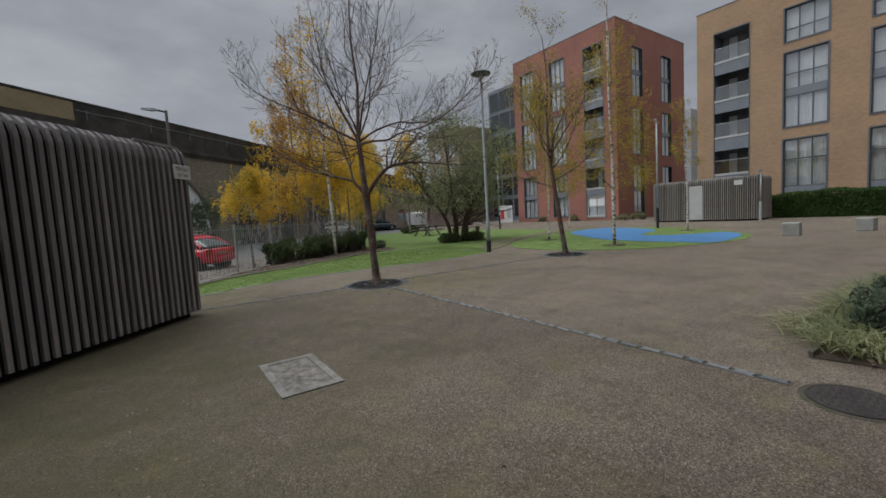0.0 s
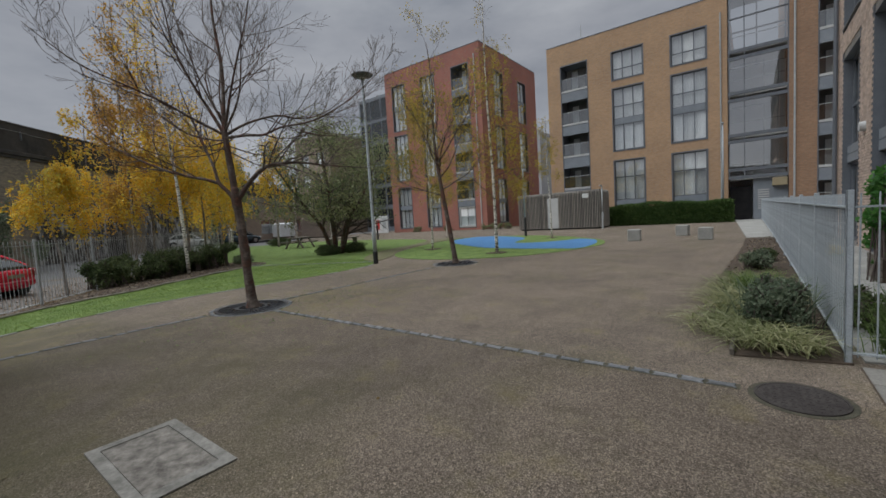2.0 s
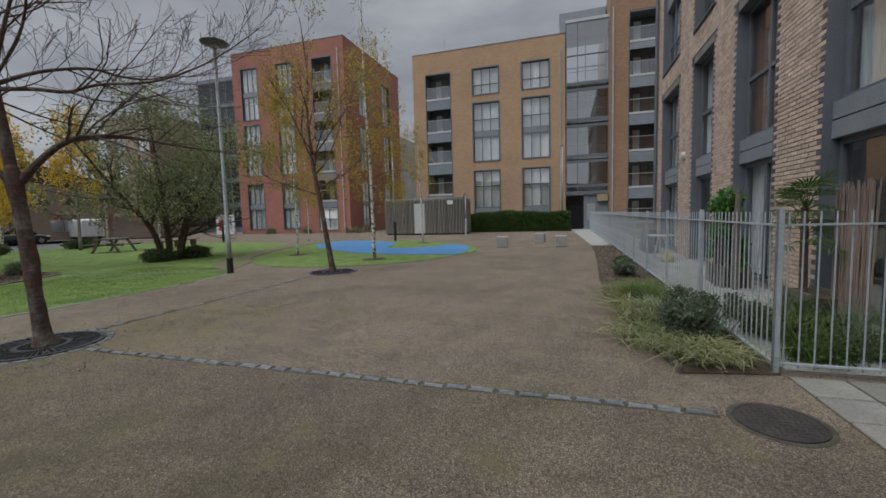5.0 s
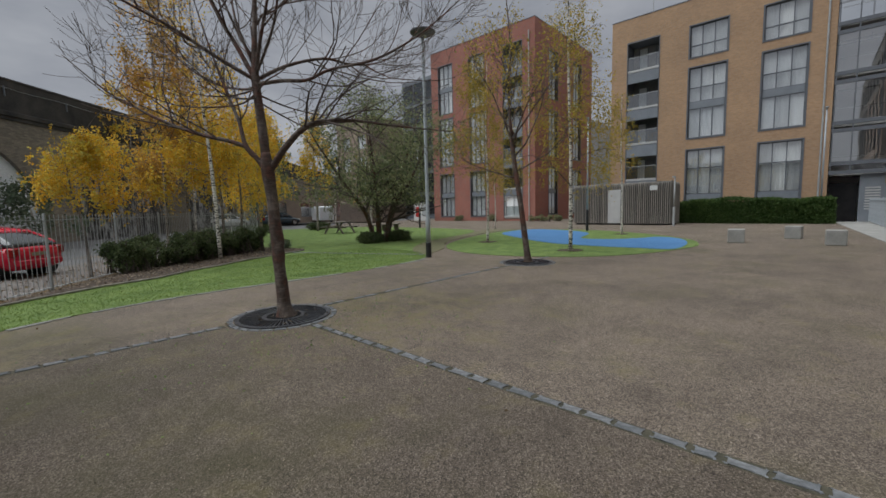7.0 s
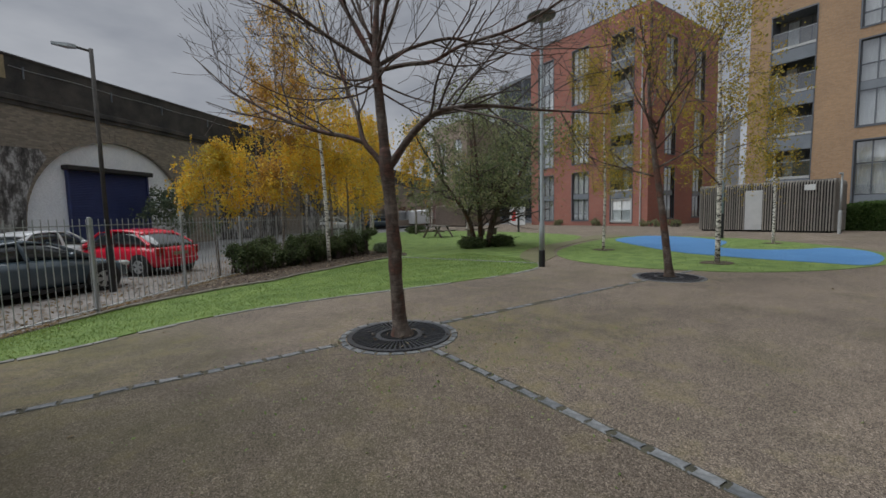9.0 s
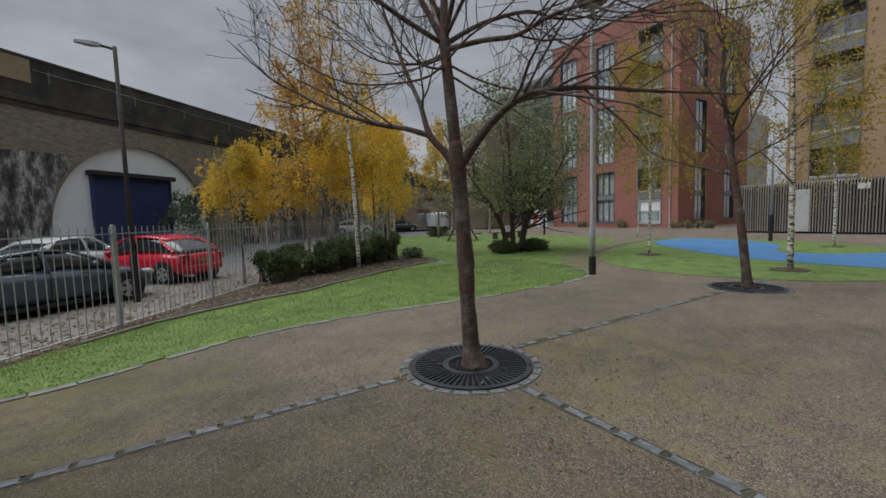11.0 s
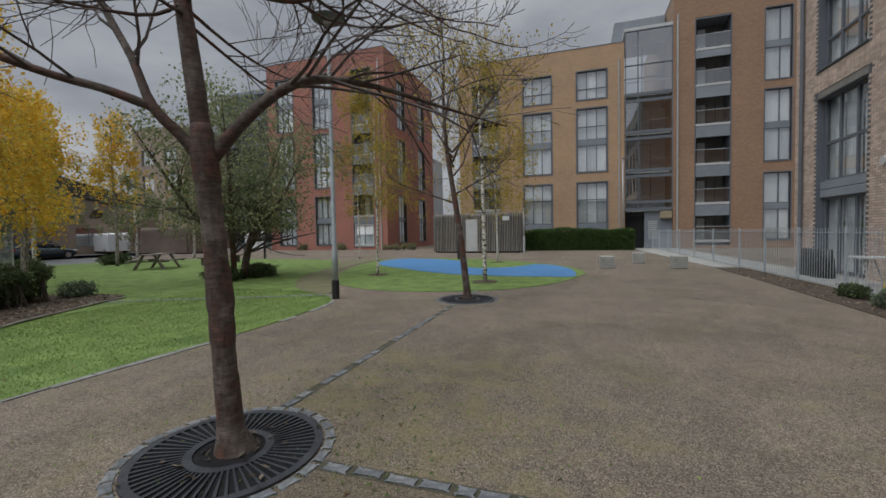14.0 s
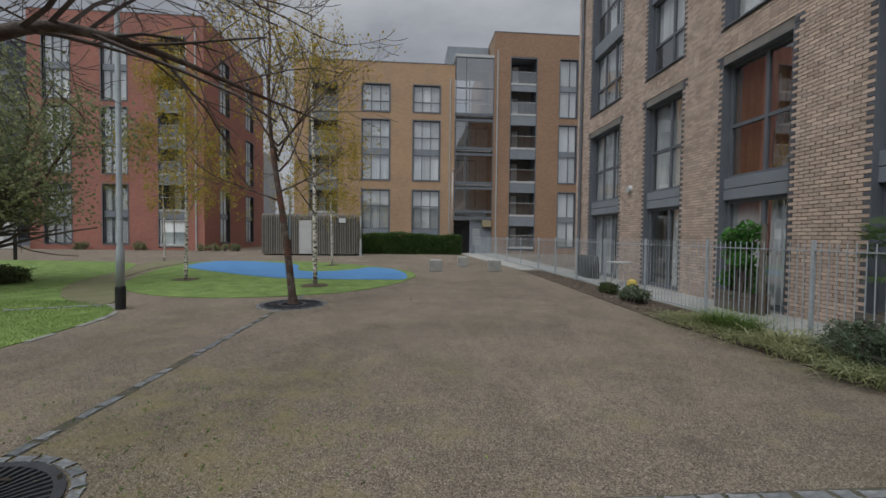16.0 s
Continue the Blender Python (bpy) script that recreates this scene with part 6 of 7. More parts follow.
def birch(label, x, y, h, leaf, count, seed, low=0.25, lean=(0, 0), size=0.07, rad=0.075, reach=1.6, hang=0.3, spread=0.22, group="birches", bark=None, fade=None):
    t = Tree(seed)
    top = (x + lean[0], y + lean[1], h)
    g0 = gz(x, y)
    t.path([(x, y, g0 - 0.02), (x + lean[0] * 0.3 + 0.04, y + lean[1] * 0.3, h * 0.3), (x + lean[0] * 0.6 - 0.04, y + lean[1] * 0.6 + 0.03, h * 0.62), top], [rad, rad * 0.8, rad * 0.5, 0.008], kids=0, sides=9)
    r = t.r
    n = int(h * 3.2)
    for k in range(n):
        f = low + (0.97 - low) * (k + r.random()) / n
        a = r.uniform(0, 2 * math.pi)
        e = radians(r.uniform(20, 50))
        t.grow((x + lean[0] * f, y + lean[1] * f, h * f), (math.cos(a) * math.cos(e), math.sin(a) * math.cos(e), math.sin(e)), reach * (1.2 - 0.85 * f) * r.uniform(0.7, 1.2), rad * 0.28 * (1.1 - f), 1, 0.1, 0.5, 6, 0.16)
    return t.make(label, bark or (M_BIRCHGREY if leaf is M_YELLOW else M_BIRCH), leaf=leaf, count=count, size=size, spread=spread, hang=hang, group=group, fade=fade)


birch("slim white birch with thin olive-yellow leaves", 13.65, 8.94, 9.6, M_OLIVE, 11000, 31, 0.2, (0.1, 0.15), 0.05, rad=0.065, reach=1.9, hang=0.35, fade=(3.0, 8.0))
birch("small white birch with ochre leaves on the grass", 15.1, 13.2, 7.2, M_OLIVE, 14000, 32, 0.26, (0.1, 0.0), 0.055, rad=0.055, reach=2.3)
birch("slim young birch beside the blue play surface", 21.5, 10.0, 6.5, M_OLIVE, 1500, 33, 0.5, (0.0, 0.1), rad=0.05, reach=1.0)
birch("young birch with a pale stem at the lawn's edge", 24.0, 19.0, 5.5, M_OLIVE, 1500, 34, 0.4, (0, 0), rad=0.045, reach=1.2)
Y = "birch with bright yellow autumn leaves behind the fence"
birch("white birch with bright yellow leaves rising from dark shrubs", 6.2, 17.05, 9.8, M_YELLOW, 6500, 41, 0.34, (-0.25, 0.3), 0.07, 0.064, 1.6, 0.45, bark=M_BIRCH, fade=(3.4, 6.5))
birch(Y, 5.6, 20.3, 10.8, M_AMBER, 11500, 42, 0.24, (0.2, 0.2), 0.08, 0.06, 1.45, 0.5, bark=M_BIRCHGREY, fade=(4.0, 9.0))
birch(Y, 7.2, 19.6, 5.4, M_YELLOW, 6500, 48, 0.42, (0.1, 0.1), 0.075, 0.06, 1.8, 0.45)
birch(Y, 4.1, 19.3, 3.7, M_YELLOW, 6000, 43, 0.5, (-0.5, 0.1), 0.07, 0.06, 2.1, 0.3)
birch(Y, 3.3, 18.9, 3.5, M_YELLOW, 3600, 44, 0.55, (-0.3, 0.2), 0.07, 0.05, 1.7, 0.28)
birch(Y, 8.6, 21.5, 6.4, M_YELLOW, 5500, 45, 0.3, (0.2, 0.0), 0.085, 0.055, 2.0, 0.5, fade=(3.0, 6.5))
birch(Y, 10.3, 23.6, 6.6, M_YELLOW, 7000, 49, 0.32, (0.2, 0.0), 0.085, 0.07, 1.9, 0.5)
birch("yellow birch with hanging leafy shoots beyond the lawn", 17.5, 30.3, 8.4, M_YELLOW, 6500, 50, 0.42, (0.1, 0.1), 0.11, 0.09, 2.1, 0.7)
birch(Y, 11.9, 27.0, 7.5, M_YELLOW, 9000, 46, 0.25, (0.0, 0.0), 0.09, 0.07, 2.0, 0.5)
birch("bare-topped birch with amber leaves behind the fence", 6.6, 21.5, 12.5, M_AMBER, 7000, 47, 0.2, (0.3, 0.0), 0.08, 0.06, 1.5, 0.5, bark=M_BIRCHGREY, fade=(4.0, 9.5))

for x, y, r in ((13.65, 8.94, 0.42), (15.1, 13.2, 0.4), (21.5, 10.0, 0.35)):
    ring_soil = [(x + r * (1 + 0.15 * math.sin(3 * a + x)) * math.cos(a), y + r * (1 + 0.15 * math.cos(2 * a)) * math.sin(a)) for a in (2 * math.pi * k / 18 for k in range(18))]
    sheet("tree_pit", ring_soil, 0.024, M_SOIL, "bare soil round the foot of a birch", "soil")

# the evergreen with several stems
ev = Tree(52)
for k, (dx, dy, h) in enumerate(((-2.6, 0.2, 4.7), (-1.3, -0.8, 5.7), (0.2, 0.8, 6.3), (1.4, -0.6, 6.0), (2.8, 0.4, 5.2), (0.6, -1.6, 4.6))):
    ev.path([(13.2 + dx * 0.14, 17.76 + dy * 0.14, -0.02), (13.25 + dx * 0.3, 17.76 + dy * 0.3, 1.3), (13.26 + dx * 0.75, 17.76 + dy, h * 0.6), (13.26 + dx * 1.25, 17.76 + dy * 1.6, h)], [0.11, 0.09, 0.055, 0.01], kids=13, depth=1, length=2.3, rise=0.25, start=0.25, spread=(40, 80))
ev.make("broad evergreen tree with several dark stems on the lawn", M_BARK, leaf=M_EVER, count=21000, size=0.09, spread=0.27, hang=0.1, clear=1.65)

# far trees by the street
for k, (x, y, h, leaf, n) in enumerate(((12.5, 40.5, 9, M_OLIVE, 2500), (19.5, 42.5, 8, M_EVER, 7000), (26.0, 41.0, 7, M_EVER, 5000), (8.0, 37.0, 10, M_YELLOW, 2500), (31.5, 43.0, 8.5, M_OLIVE, 1500), (15.5, 33.5, 7.5, M_EVER, 5000), (24.5, 33.0, 5.5, M_EVER, 3000))):
    birch("street tree thinning in late autumn beyond the lawn", x, y, h, leaf, n, 60 + k, 0.25, (0.2, 0.1), 0.13, 0.1, 2.6, 0.3, 0.35, "street trees")
birch("grey-green small tree beside the viaduct", 2.9, 31.6, 3.4, M_SAGE, 5000, 77, 0.15, (-0.2, 0), 0.12, 0.06, 1.9, 0.3, 0.3, "")

def blades(label, x, y, n, length, spread, material, width=0.018, arch=1.0, seed=0):
    """A clump of arching strap leaves."""
    r = random.Random(seed + n)
    s = Shape()
    for k in range(n):
        a = r.uniform(0, 2 * math.pi)
        d, side = Vector((math.cos(a), math.sin(a), 0)), Vector((-math.sin(a), math.cos(a), 0))
        b = Vector((x + r.gauss(0, spread * 0.3), y + r.gauss(0, spread * 0.3), 0.0))
        ln, out, w = length * r.uniform(0.6, 1.15), spread * r.uniform(0.5, 1.2), width * r.uniform(0.7, 1.2)
        pts = []
        for i in range(5):
            t = i / 4
            pts.append((b + d * out * t * (0.4 + 0.9 * t) + Vector((0, 0, max(0.015, ln * (t - arch * 0.62 * t ** 2.3)))), w * (1 - 0.85 * t ** 2)))
        vs = [q for p, wd in pts for q in (p - side * wd / 2, p + side * wd / 2)]
        s.add(vs, [(2 * i, 2 * i + 1, 2 * i + 3, 2 * i + 2) for i in range(4)])
    c = thing("grass_clump", label, "plant", group="bed plants")
    q = part("leaves", s, material, c)
    q["kind"] = "stuff"
    return c


# ---- shrubs ----
def shrub(label, blobs, count, size, material, m=None, stems=True):
    s = thing("shrub", label, "shrub")
    if stems:
        st = Shape()
        r = random.Random(count)
        for (cx, cy, cz), (rx, ry, rz) in blobs:
            for k in range(7):
                st.tube([(cx + r.uniform(-0.1, 0.1), cy + r.uniform(-0.1, 0.1), 0.0), (cx + r.uniform(-0.4, 0.4) * rx, cy + r.uniform(-0.4, 0.4) * ry, cz), (cx + r.uniform(-0.8, 0.8) * rx, cy + r.uniform(-0.8, 0.8) * ry, cz + rz * 0.7)], [0.012, 0.009, 0.004], 4)
        part("stem", st, M_TWIG, s)["kind"] = "stuff"
    leafy("leaves", [b[0] for b in blobs], [b[1] for b in blobs], count, size, material, parent=s)
    return s


for k in range(7):
    f = k / 6
    x, y = 3.72 + 4.05 * f, 16.12 + 2.6 * f + 0.15 * math.sin(k * 2)
    r = random.Random(300 + k)
    lumps = [((x, y, 0.36), (0.52, 0.48, 0.44))]
    for j in range(9):
        lumps.append(((x + r.uniform(-0.38, 0.42), y + r.uniform(-0.3, 0.4), r.uniform(0.3, 0.78)), (r.uniform(0.16, 0.32), r.uniform(0.16, 0.3), r.uniform(0.14, 0.26))))
    shrub("dense dark green shrub on the bark bed", lumps, 5600, 0.06, M_SHRUB)
shrub("low grey-green shrub at the end of the bark bed", [((8.9, 18.6, 0.2), (0.5, 0.4, 0.25))], 1500, 0.06, M_SAGE)
for x, y, r in ((12.5, 17.5, 0.75), (13.9, 17.4, 0.85), (13.1, 18.4, 0.7), (14.6, 18.1, 0.6)):
    shrub("low dark shrub round the evergreen's foot", [((x, y, 0.2), (r, r * 0.8, 0.32))], 2600, 0.07, M_SHRUB)
for x, y in ((10.5, 30.5), (12.5, 31.0), (14.0, 31.5), (18.5, 32.0)):
    shrub("low shrub at the far edge of the lawn", [((x, y, 0.3), (1.1, 0.6, 0.4))], 1800, 0.11, M_SHRUB)
for x, y, r in ((36.4, 22.6, 0.7), (36.6, 20.9, 0.6), (36.8, 28.4, 0.5), (36.8, 33.0, 0.5)):
    q = random.Random(int(x * y))
    shrub("low olive shrub at the foot of the flats", [((x + q.uniform(-r, r) * 0.7, y + q.uniform(-r, r), q.uniform(0.15, 0.5)), (q.uniform(0.2, 0.4), q.uniform(0.2, 0.4), q.uniform(0.15, 0.35))) for j in range(7)], 1100, 0.09, M_EVER)
loose = random.Random(8)
shrub("loose grey-green shrub spilling from the bed", [((5.68 + loose.uniform(0, 0.85), 0.95 + loose.uniform(0, 0.4), loose.uniform(0.1, 0.5)), (loose.uniform(0.1, 0.26), loose.uniform(0.1, 0.24), loose.uniform(0.1, 0.24))) for k in range(18)], 6500, 0.042, M_SAGE)
blades("upright grey-green shoots of the bed shrub", 6.05, 1.12, 200, 0.62, 0.5, M_SAGE, 0.014, 0.35, 61)
shrub("loose grey-green shrub beside the railing", [((10.45 + loose.uniform(0, 0.6), 1.12 + loose.uniform(0, 0.28), loose.uniform(0.1, 0.3)), (0.2, 0.18, 0.15)) for k in range(8)], 3200, 0.05, M_SAGE)
shrub("low dark shrub in the bed near the far path", [((12.2, 1.1, 0.15), (0.5, 0.25, 0.16))], 1200, 0.05, M_SHRUB)


for k, (x, y, n, ln, sp) in enumerate(((5.25, 1.22, 120, 0.36, 0.42), (5.55, 1.4, 130, 0.34, 0.46), (5.95, 1.55, 110, 0.3, 0.42), (6.6, 1.5, 120, 0.34, 0.42), (7.0, 1.28, 170, 0.44, 0.5), (7.35, 1.5, 110, 0.3, 0.5), (8.3, 1.5, 120, 0.22, 0.55), (9.0, 1.35, 80, 0.2, 0.5), (5.2, 0.98, 60, 0.3, 0.3), (8.6, 1.3, 90, 0.3, 0.4))):
    blades("arching cream-striped strap leaves in the bed", x, y, int(n * 1.5), ln * 1.2, sp, M_STRAP, 0.016, 1.05, k)
for k, (x, y) in enumerate(((7.7, 1.22), (8.15, 1.28))):
    blades("fine green grass tuft in the bed", x, y, 420, 0.5, 0.36, M_TUFT, 0.008, 0.6, 40 + k)
for k, (x, y) in enumerate(((5.4, 0.2), (5.7, -0.2), (6.2, 0.3), (6.5, -0.35), (5.35, -0.5), (6.9, 0.25))):
    shrub("leafy green plant behind the railing", [((x, y, 0.14), (0.33, 0.3, 0.17)), ((x + 0.15, y + 0.1, 0.25), (0.14, 0.14, 0.12))], 700, 0.05, (M_HEDGE, M_TUFT, M_SHRUB)[k % 3])


def fan_palm(label, x, y, h):
    """A small palm: a shaggy stem and stalks that end in fans of narrow leaflets."""
    r = random.Random(91)
    palm = thing("palm", label, "plant", Matrix.Translation((x, y, 0)))
    part("trunk", Shape().tube([(0, 0, 0), (0.02, 0.0, h * 0.5), (0.0, 0.02, h)], [0.05, 0.045, 0.04], 9), M_BARK, palm)
    for k in range(26):
        a, e = k * 2.4, radians(r.uniform(-35, 60))
        base = h * (1.0 - 0.32 * (k % 2) * r.random())
        d = Vector((math.cos(a) * math.cos(e), math.sin(a) * math.cos(e) * 0.7, math.sin(e)))
        tip = Vector((0, 0, base)) + d * r.uniform(0.2, 0.38)
        s = Shape().tube([(0, 0, base - 0.03), (Vector((0, 0, base)) + tip) / 2 + Vector((0, 0, 0.03)), tip], [0.008, 0.006, 0.005], 4)
        side = d.cross(Vector((0, 0, 1))).normalized()
        for j in range(13):
            q = radians(-78 + 13 * j)
            out = d * math.cos(q) + side * math.sin(q)
            end = tip + out * r.uniform(0.24, 0.32) - Vector((0, 0, 0.05))
            wide = out.cross(d.cross(side)).normalized() * 0.011
            mid = tip.lerp(end, 0.55) + Vector((0, 0, 0.02))
            s.add([tip, mid - wide, end, mid + wide], [(0, 1, 2, 3)])
        part("frond", s, M_HEDGE, palm)
    return palm


fan_palm("small fan palm with spiky green fronds on the patio", 7.15, -0.45, 1.45)
for k, (x, y) in enumerate(((5.35, 0.3), (5.6, -0.1), (5.5, -0.55), (6.0, 0.2), (6.1, -0.4), (6.5, 0.0))):
    blades("feathery green foliage behind the railing", x, y, 150, 0.5 + 0.06 * (k % 3), 0.3, (M_TUFT, M_SAGE, M_HEDGE)[k % 3], 0.008, 0.35, 100 + k)
shrub("tall bushy bright green plant on the patio", [((9.75 + loose.uniform(-0.25, 0.25), -0.42 + loose.uniform(-0.15, 0.2), 0.3 + 0.12 * k), (0.28, 0.24, 0.22)) for k in range(12)], 3000, 0.09, M_FRESH)


# ---- patio things ----
def planter(label, x, y, ln, w, h):
    p = thing("planter", label, "planter", Matrix.Translation((x, y, 0)))
    for k in range(int(h / 0.1)):
        part("board", Shape().box(-ln / 2, -w / 2, 0.02 + k * 0.1, ln / 2, -w / 2 + 0.03, 0.11 + k * 0.1, chamfer=0.004).box(-ln / 2, w / 2 - 0.03, 0.02 + k * 0.1, ln / 2, w / 2, 0.11 + k * 0.1, chamfer=0.004), M_TIMBER, p)
    part("soil", Shape().box(-ln / 2 + 0.03, -w / 2 + 0.03, 0.02, ln / 2 - 0.03, w / 2 - 0.03, h - 0.04), M_SOIL, p)
    return p


planter("slatted timber planter on the patio", 9.75, -0.45, 0.9, 0.45, 0.42)
planter("slatted timber planter below the window", 7.1, -0.5, 0.8, 0.4, 0.4)
reed = thing("reed_screen", "rolled brown reed screen leaning at the wall", "screen", Matrix.Translation((6.55, -0.62, 0)))
me_reed = Shape().lathe([(0.008, 0.0), (0.009, 1.2), (0.006, 1.78)], 5).mesh("reed", M_REED)
for k in range(60):
    part("reed", me_reed, None, reed, at=Matrix.Translation((-0.3 + 0.0105 * k, 0.02 * math.sin(k), 0)) @ Matrix.Rotation(random.uniform(-0.06, 0.06), 4, "Y") @ Matrix.Diagonal((1, 1, random.uniform(0.90, 0.98), 1)))
post = thing("plant_stake", "brown wooden stake beside the patio planter", "stake", Matrix.Translation((9.2, -0.4, 0)))
part("stake", Shape().tube([(0, 0, 0), (0.02, 0.01, 0.9), (-0.01, 0.0, 1.75)], [0.06, 0.05, 0.045], 8), M_TIMBER, post)
tb = thing("patio_table", "small pale patio table behind the railing", "table", Matrix.Translation((14.0, -0.1, 0)))
part("tabletop", Shape().lathe([(0.0, 0.70), (0.4, 0.70), (0.4, 0.73), (0.0, 0.73)], 20), M_PALE, tb)
for a in (0.4, 2.5, 4.6):
    part("leg", Shape().tube([(0.3 * math.cos(a), 0.3 * math.sin(a), 0.0), (0.08 * math.cos(a), 0.08 * math.sin(a), 0.70)], 0.015, 6), M_PALE, tb)
toy = thing("toy", "yellow and green plastic toy on the patio", "toy", Matrix.Translation((13.4, -0.2, 0)))
part("body", Shape().lathe([(0.12, 0.0), (0.15, 0.1), (0.13, 0.2), (0.05, 0.26)], 12), mat("yellow_plastic", (0.55, 0.38, 0.03), (0.62, 0.45, 0.05), 3, 40, 0.4, 0.0), toy)
part("base", Shape().lathe([(0.18, 0.0), (0.18, 0.04)], 12), mat("green_plastic", (0.04, 0.2, 0.06), (0.06, 0.26, 0.08), 3, 40, 0.4, 0.0), toy)
bk = thing("covered_bicycle", "dark covered bicycle leaning behind the railing", "bicycle", Matrix.Translation((16.6, -0.25, 0)))
part("cover", Shape().loft([[(x, y * s, z) for y, z in ((-0.22, 0.0), (-0.2, 0.5), (-0.1, 0.8), (0.1, 0.8), (0.2, 0.5), (0.22, 0.0))] for x, s in ((-0.85, 0.3), (-0.6, 1.0), (0.0, 0.9), (0.5, 1.05), (0.85, 0.3))]), M_BLACK, bk, smooth=True)


# ---- cars ----
def sections(xs, keys, power, n=18):
    """Rounded cross-sections along x from (x, half width, low, high) keys."""
    kx = [k[0] for k in keys]
    rings = []
    for x in xs:
        w, z0, z1 = (float(np.interp(x, kx, [k[i] for k in keys])) for i in (1, 2, 3))
        ring = []
        for i in range(n):
            a = 2 * math.pi * (i + 0.5) / n
            c, s = math.cos(a), math.sin(a)
            ring.append((x, w * math.copysign(abs(c) ** (2 / power), c), (z0 + z1) / 2 + (z1 - z0) / 2 * math.copysign(abs(s) ** (2 / power), s)))
        rings.append(ring)
    return rings


def car(label, m, paint, length=4.2, height=1.45, hatch=True):
    """A parked car; local x runs from tail to nose, its middle at the origin."""
    c = thing("car", label, "car", m, "parked cars")
    L = length / 2
    xs = [-L + length * k / 26 for k in range(27)]
    low = [(-L, 0.66, 0.36, 0.86), (-L + 0.15, 0.80, 0.26, 0.97), (-L + 0.7, 0.87, 0.2, 1.0), (0.0, 0.89, 0.18, 0.98), (0.75, 0.88, 0.18, 0.95), (L - 0.7, 0.86, 0.2, 0.86), (L - 0.2, 0.78, 0.24, 0.74), (L, 0.60, 0.32, 0.62)]
    part("body", Shape().loft(sections(xs, low, 4.2)), paint, c, smooth=True)
    t0 = -L + (0.12 if hatch else 0.7)
    cab = [(t0, 0.68, 0.88, 1.0), (t0 + 0.4, 0.73, 0.86, height - 0.27), (t0 + 0.95, 0.71, 0.86, height - 0.07), (t0 + 1.5, 0.71, 0.86, height - 0.01), (0.05, 0.71, 0.86, height - 0.01), (0.35, 0.73, 0.86, height - 0.07), (L - 1.35, 0.78, 0.86, 1.10), (L - 1.0, 0.80, 0.84, 0.93)]
    cx = [t0 + (L - 1.0 - t0) * k / 20 for k in range(21)]
    part("glazing", Shape().loft(sections(cx, cab, 3.2)), M_CARGLASS, c, smooth=True)
    roof = [(t0 + 0.72, 0.58, height - 0.26, height - 0.12), (t0 + 1.0, 0.65, height - 0.16, height - 0.04), (t0 + 1.5, 0.68, height - 0.11, height + 0.012), (0.05, 0.68, height - 0.11, height + 0.012), (0.4, 0.62, height - 0.13, height - 0.05)]
    rx = [t0 + 0.72 + (0.4 - t0 - 0.72) * k / 10 for k in range(11)]
    part("roof", Shape().loft(sections(rx, roof, 3.0)), paint, c, smooth=True)
    for y in (-1, 1):
        for xa, za, xb, zb in ((0.42, height - 0.08, L - 1.02, 0.92), (-0.12, height - 0.03, -0.02, 0.95), (t0 + 0.95, height - 0.10, t0 + 0.22, 1.0)):
            part("pillar", Shape().tube([(xa, y * 0.665, za), ((xa + xb) / 2, y * 0.755, (za + zb) / 2), (xb, y * 0.80, zb)], [0.035, 0.045, 0.05], 6), paint, c)
        part("mirror", Shape().box(0.68, y * 0.95 - 0.09, 0.95, 0.82, y * 0.95 + 0.09, 1.07, chamfer=0.035), paint, c)
        part("tail_light", Shape().box(-L + 0.0, y * 0.66 - 0.13, 0.66, -L + 0.22, y * 0.66 + 0.13, 0.93, chamfer=0.04), M_LAMPRED, c)
        part("headlight", Shape().box(L - 0.40, y * 0.62 - 0.14, 0.58, L - 0.06, y * 0.62 + 0.14, 0.72, chamfer=0.04), M_PALE, c)
        for x in (-L + 0.75, L - 0.8):
            # black disc painted in for the shaded hollow round the wheel
            part("wheel_arch", Shape().tube([(x, y * 0.5, 0.34), (x, y * 0.892, 0.34)], 0.385, 24), M_BLACK, c)
            w = part("wheel", Shape().tube([(x, y * 0.68, 0.32), (x, y * 0.88, 0.32), (x, y * 0.905, 0.32)], [0.32, 0.32, 0.29], 24), M_RUBBER, c)
            part("rim", Shape().tube([(x, y * 0.88, 0.32), (x, y * 0.912, 0.32)], [0.22, 0.205], 22), M_ALLOY, w)
            # black triangles on the rim stand for the shade between spokes
            part("spoke_gap", Shape().add([v for k in range(5) for v in ((x + 0.06 * math.cos(k * 1.2566), y * 0.915, 0.32 + 0.06 * math.sin(k * 1.2566)), (x + 0.185 * math.cos(k * 1.2566 - 0.28), y * 0.915, 0.32 + 0.185 * math.sin(k * 1.2566 - 0.28)), (x + 0.185 * math.cos(k * 1.2566 + 0.28), y * 0.915, 0.32 + 0.185 * math.sin(k * 1.2566 + 0.28)))], [(3 * k, 3 * k + 1, 3 * k + 2) for k in range(5)]), M_BLACK, w)
        # thin black strip in place of the door seam's shade
        part("door_gap", Shape().box(-0.06, y * 0.893 - 0.003, 0.3, -0.045, y * 0.893 + 0.003, 0.93), M_BLACK, c)
        part("sill", Shape().box(-L + 1.15, y * 0.84 - 0.05, 0.16, L - 1.2, y * 0.84 + 0.05, 0.25), M_BLACK, c)
    part("bumper", Shape().box(-L - 0.03, -0.70, 0.36, -L + 0.14, 0.70, 0.58, chamfer=0.05), paint, c)
    part("plate_bar", Shape().box(-L - 0.012, -0.26, 0.66, -L + 0.05, 0.26, 0.77), M_SAND, c)
    return c


def stand(x, y, deg):
    return Matrix.Translation((x, y, gz(x, y))) @ Matrix.Rotation(radians(deg), 4, "Z")


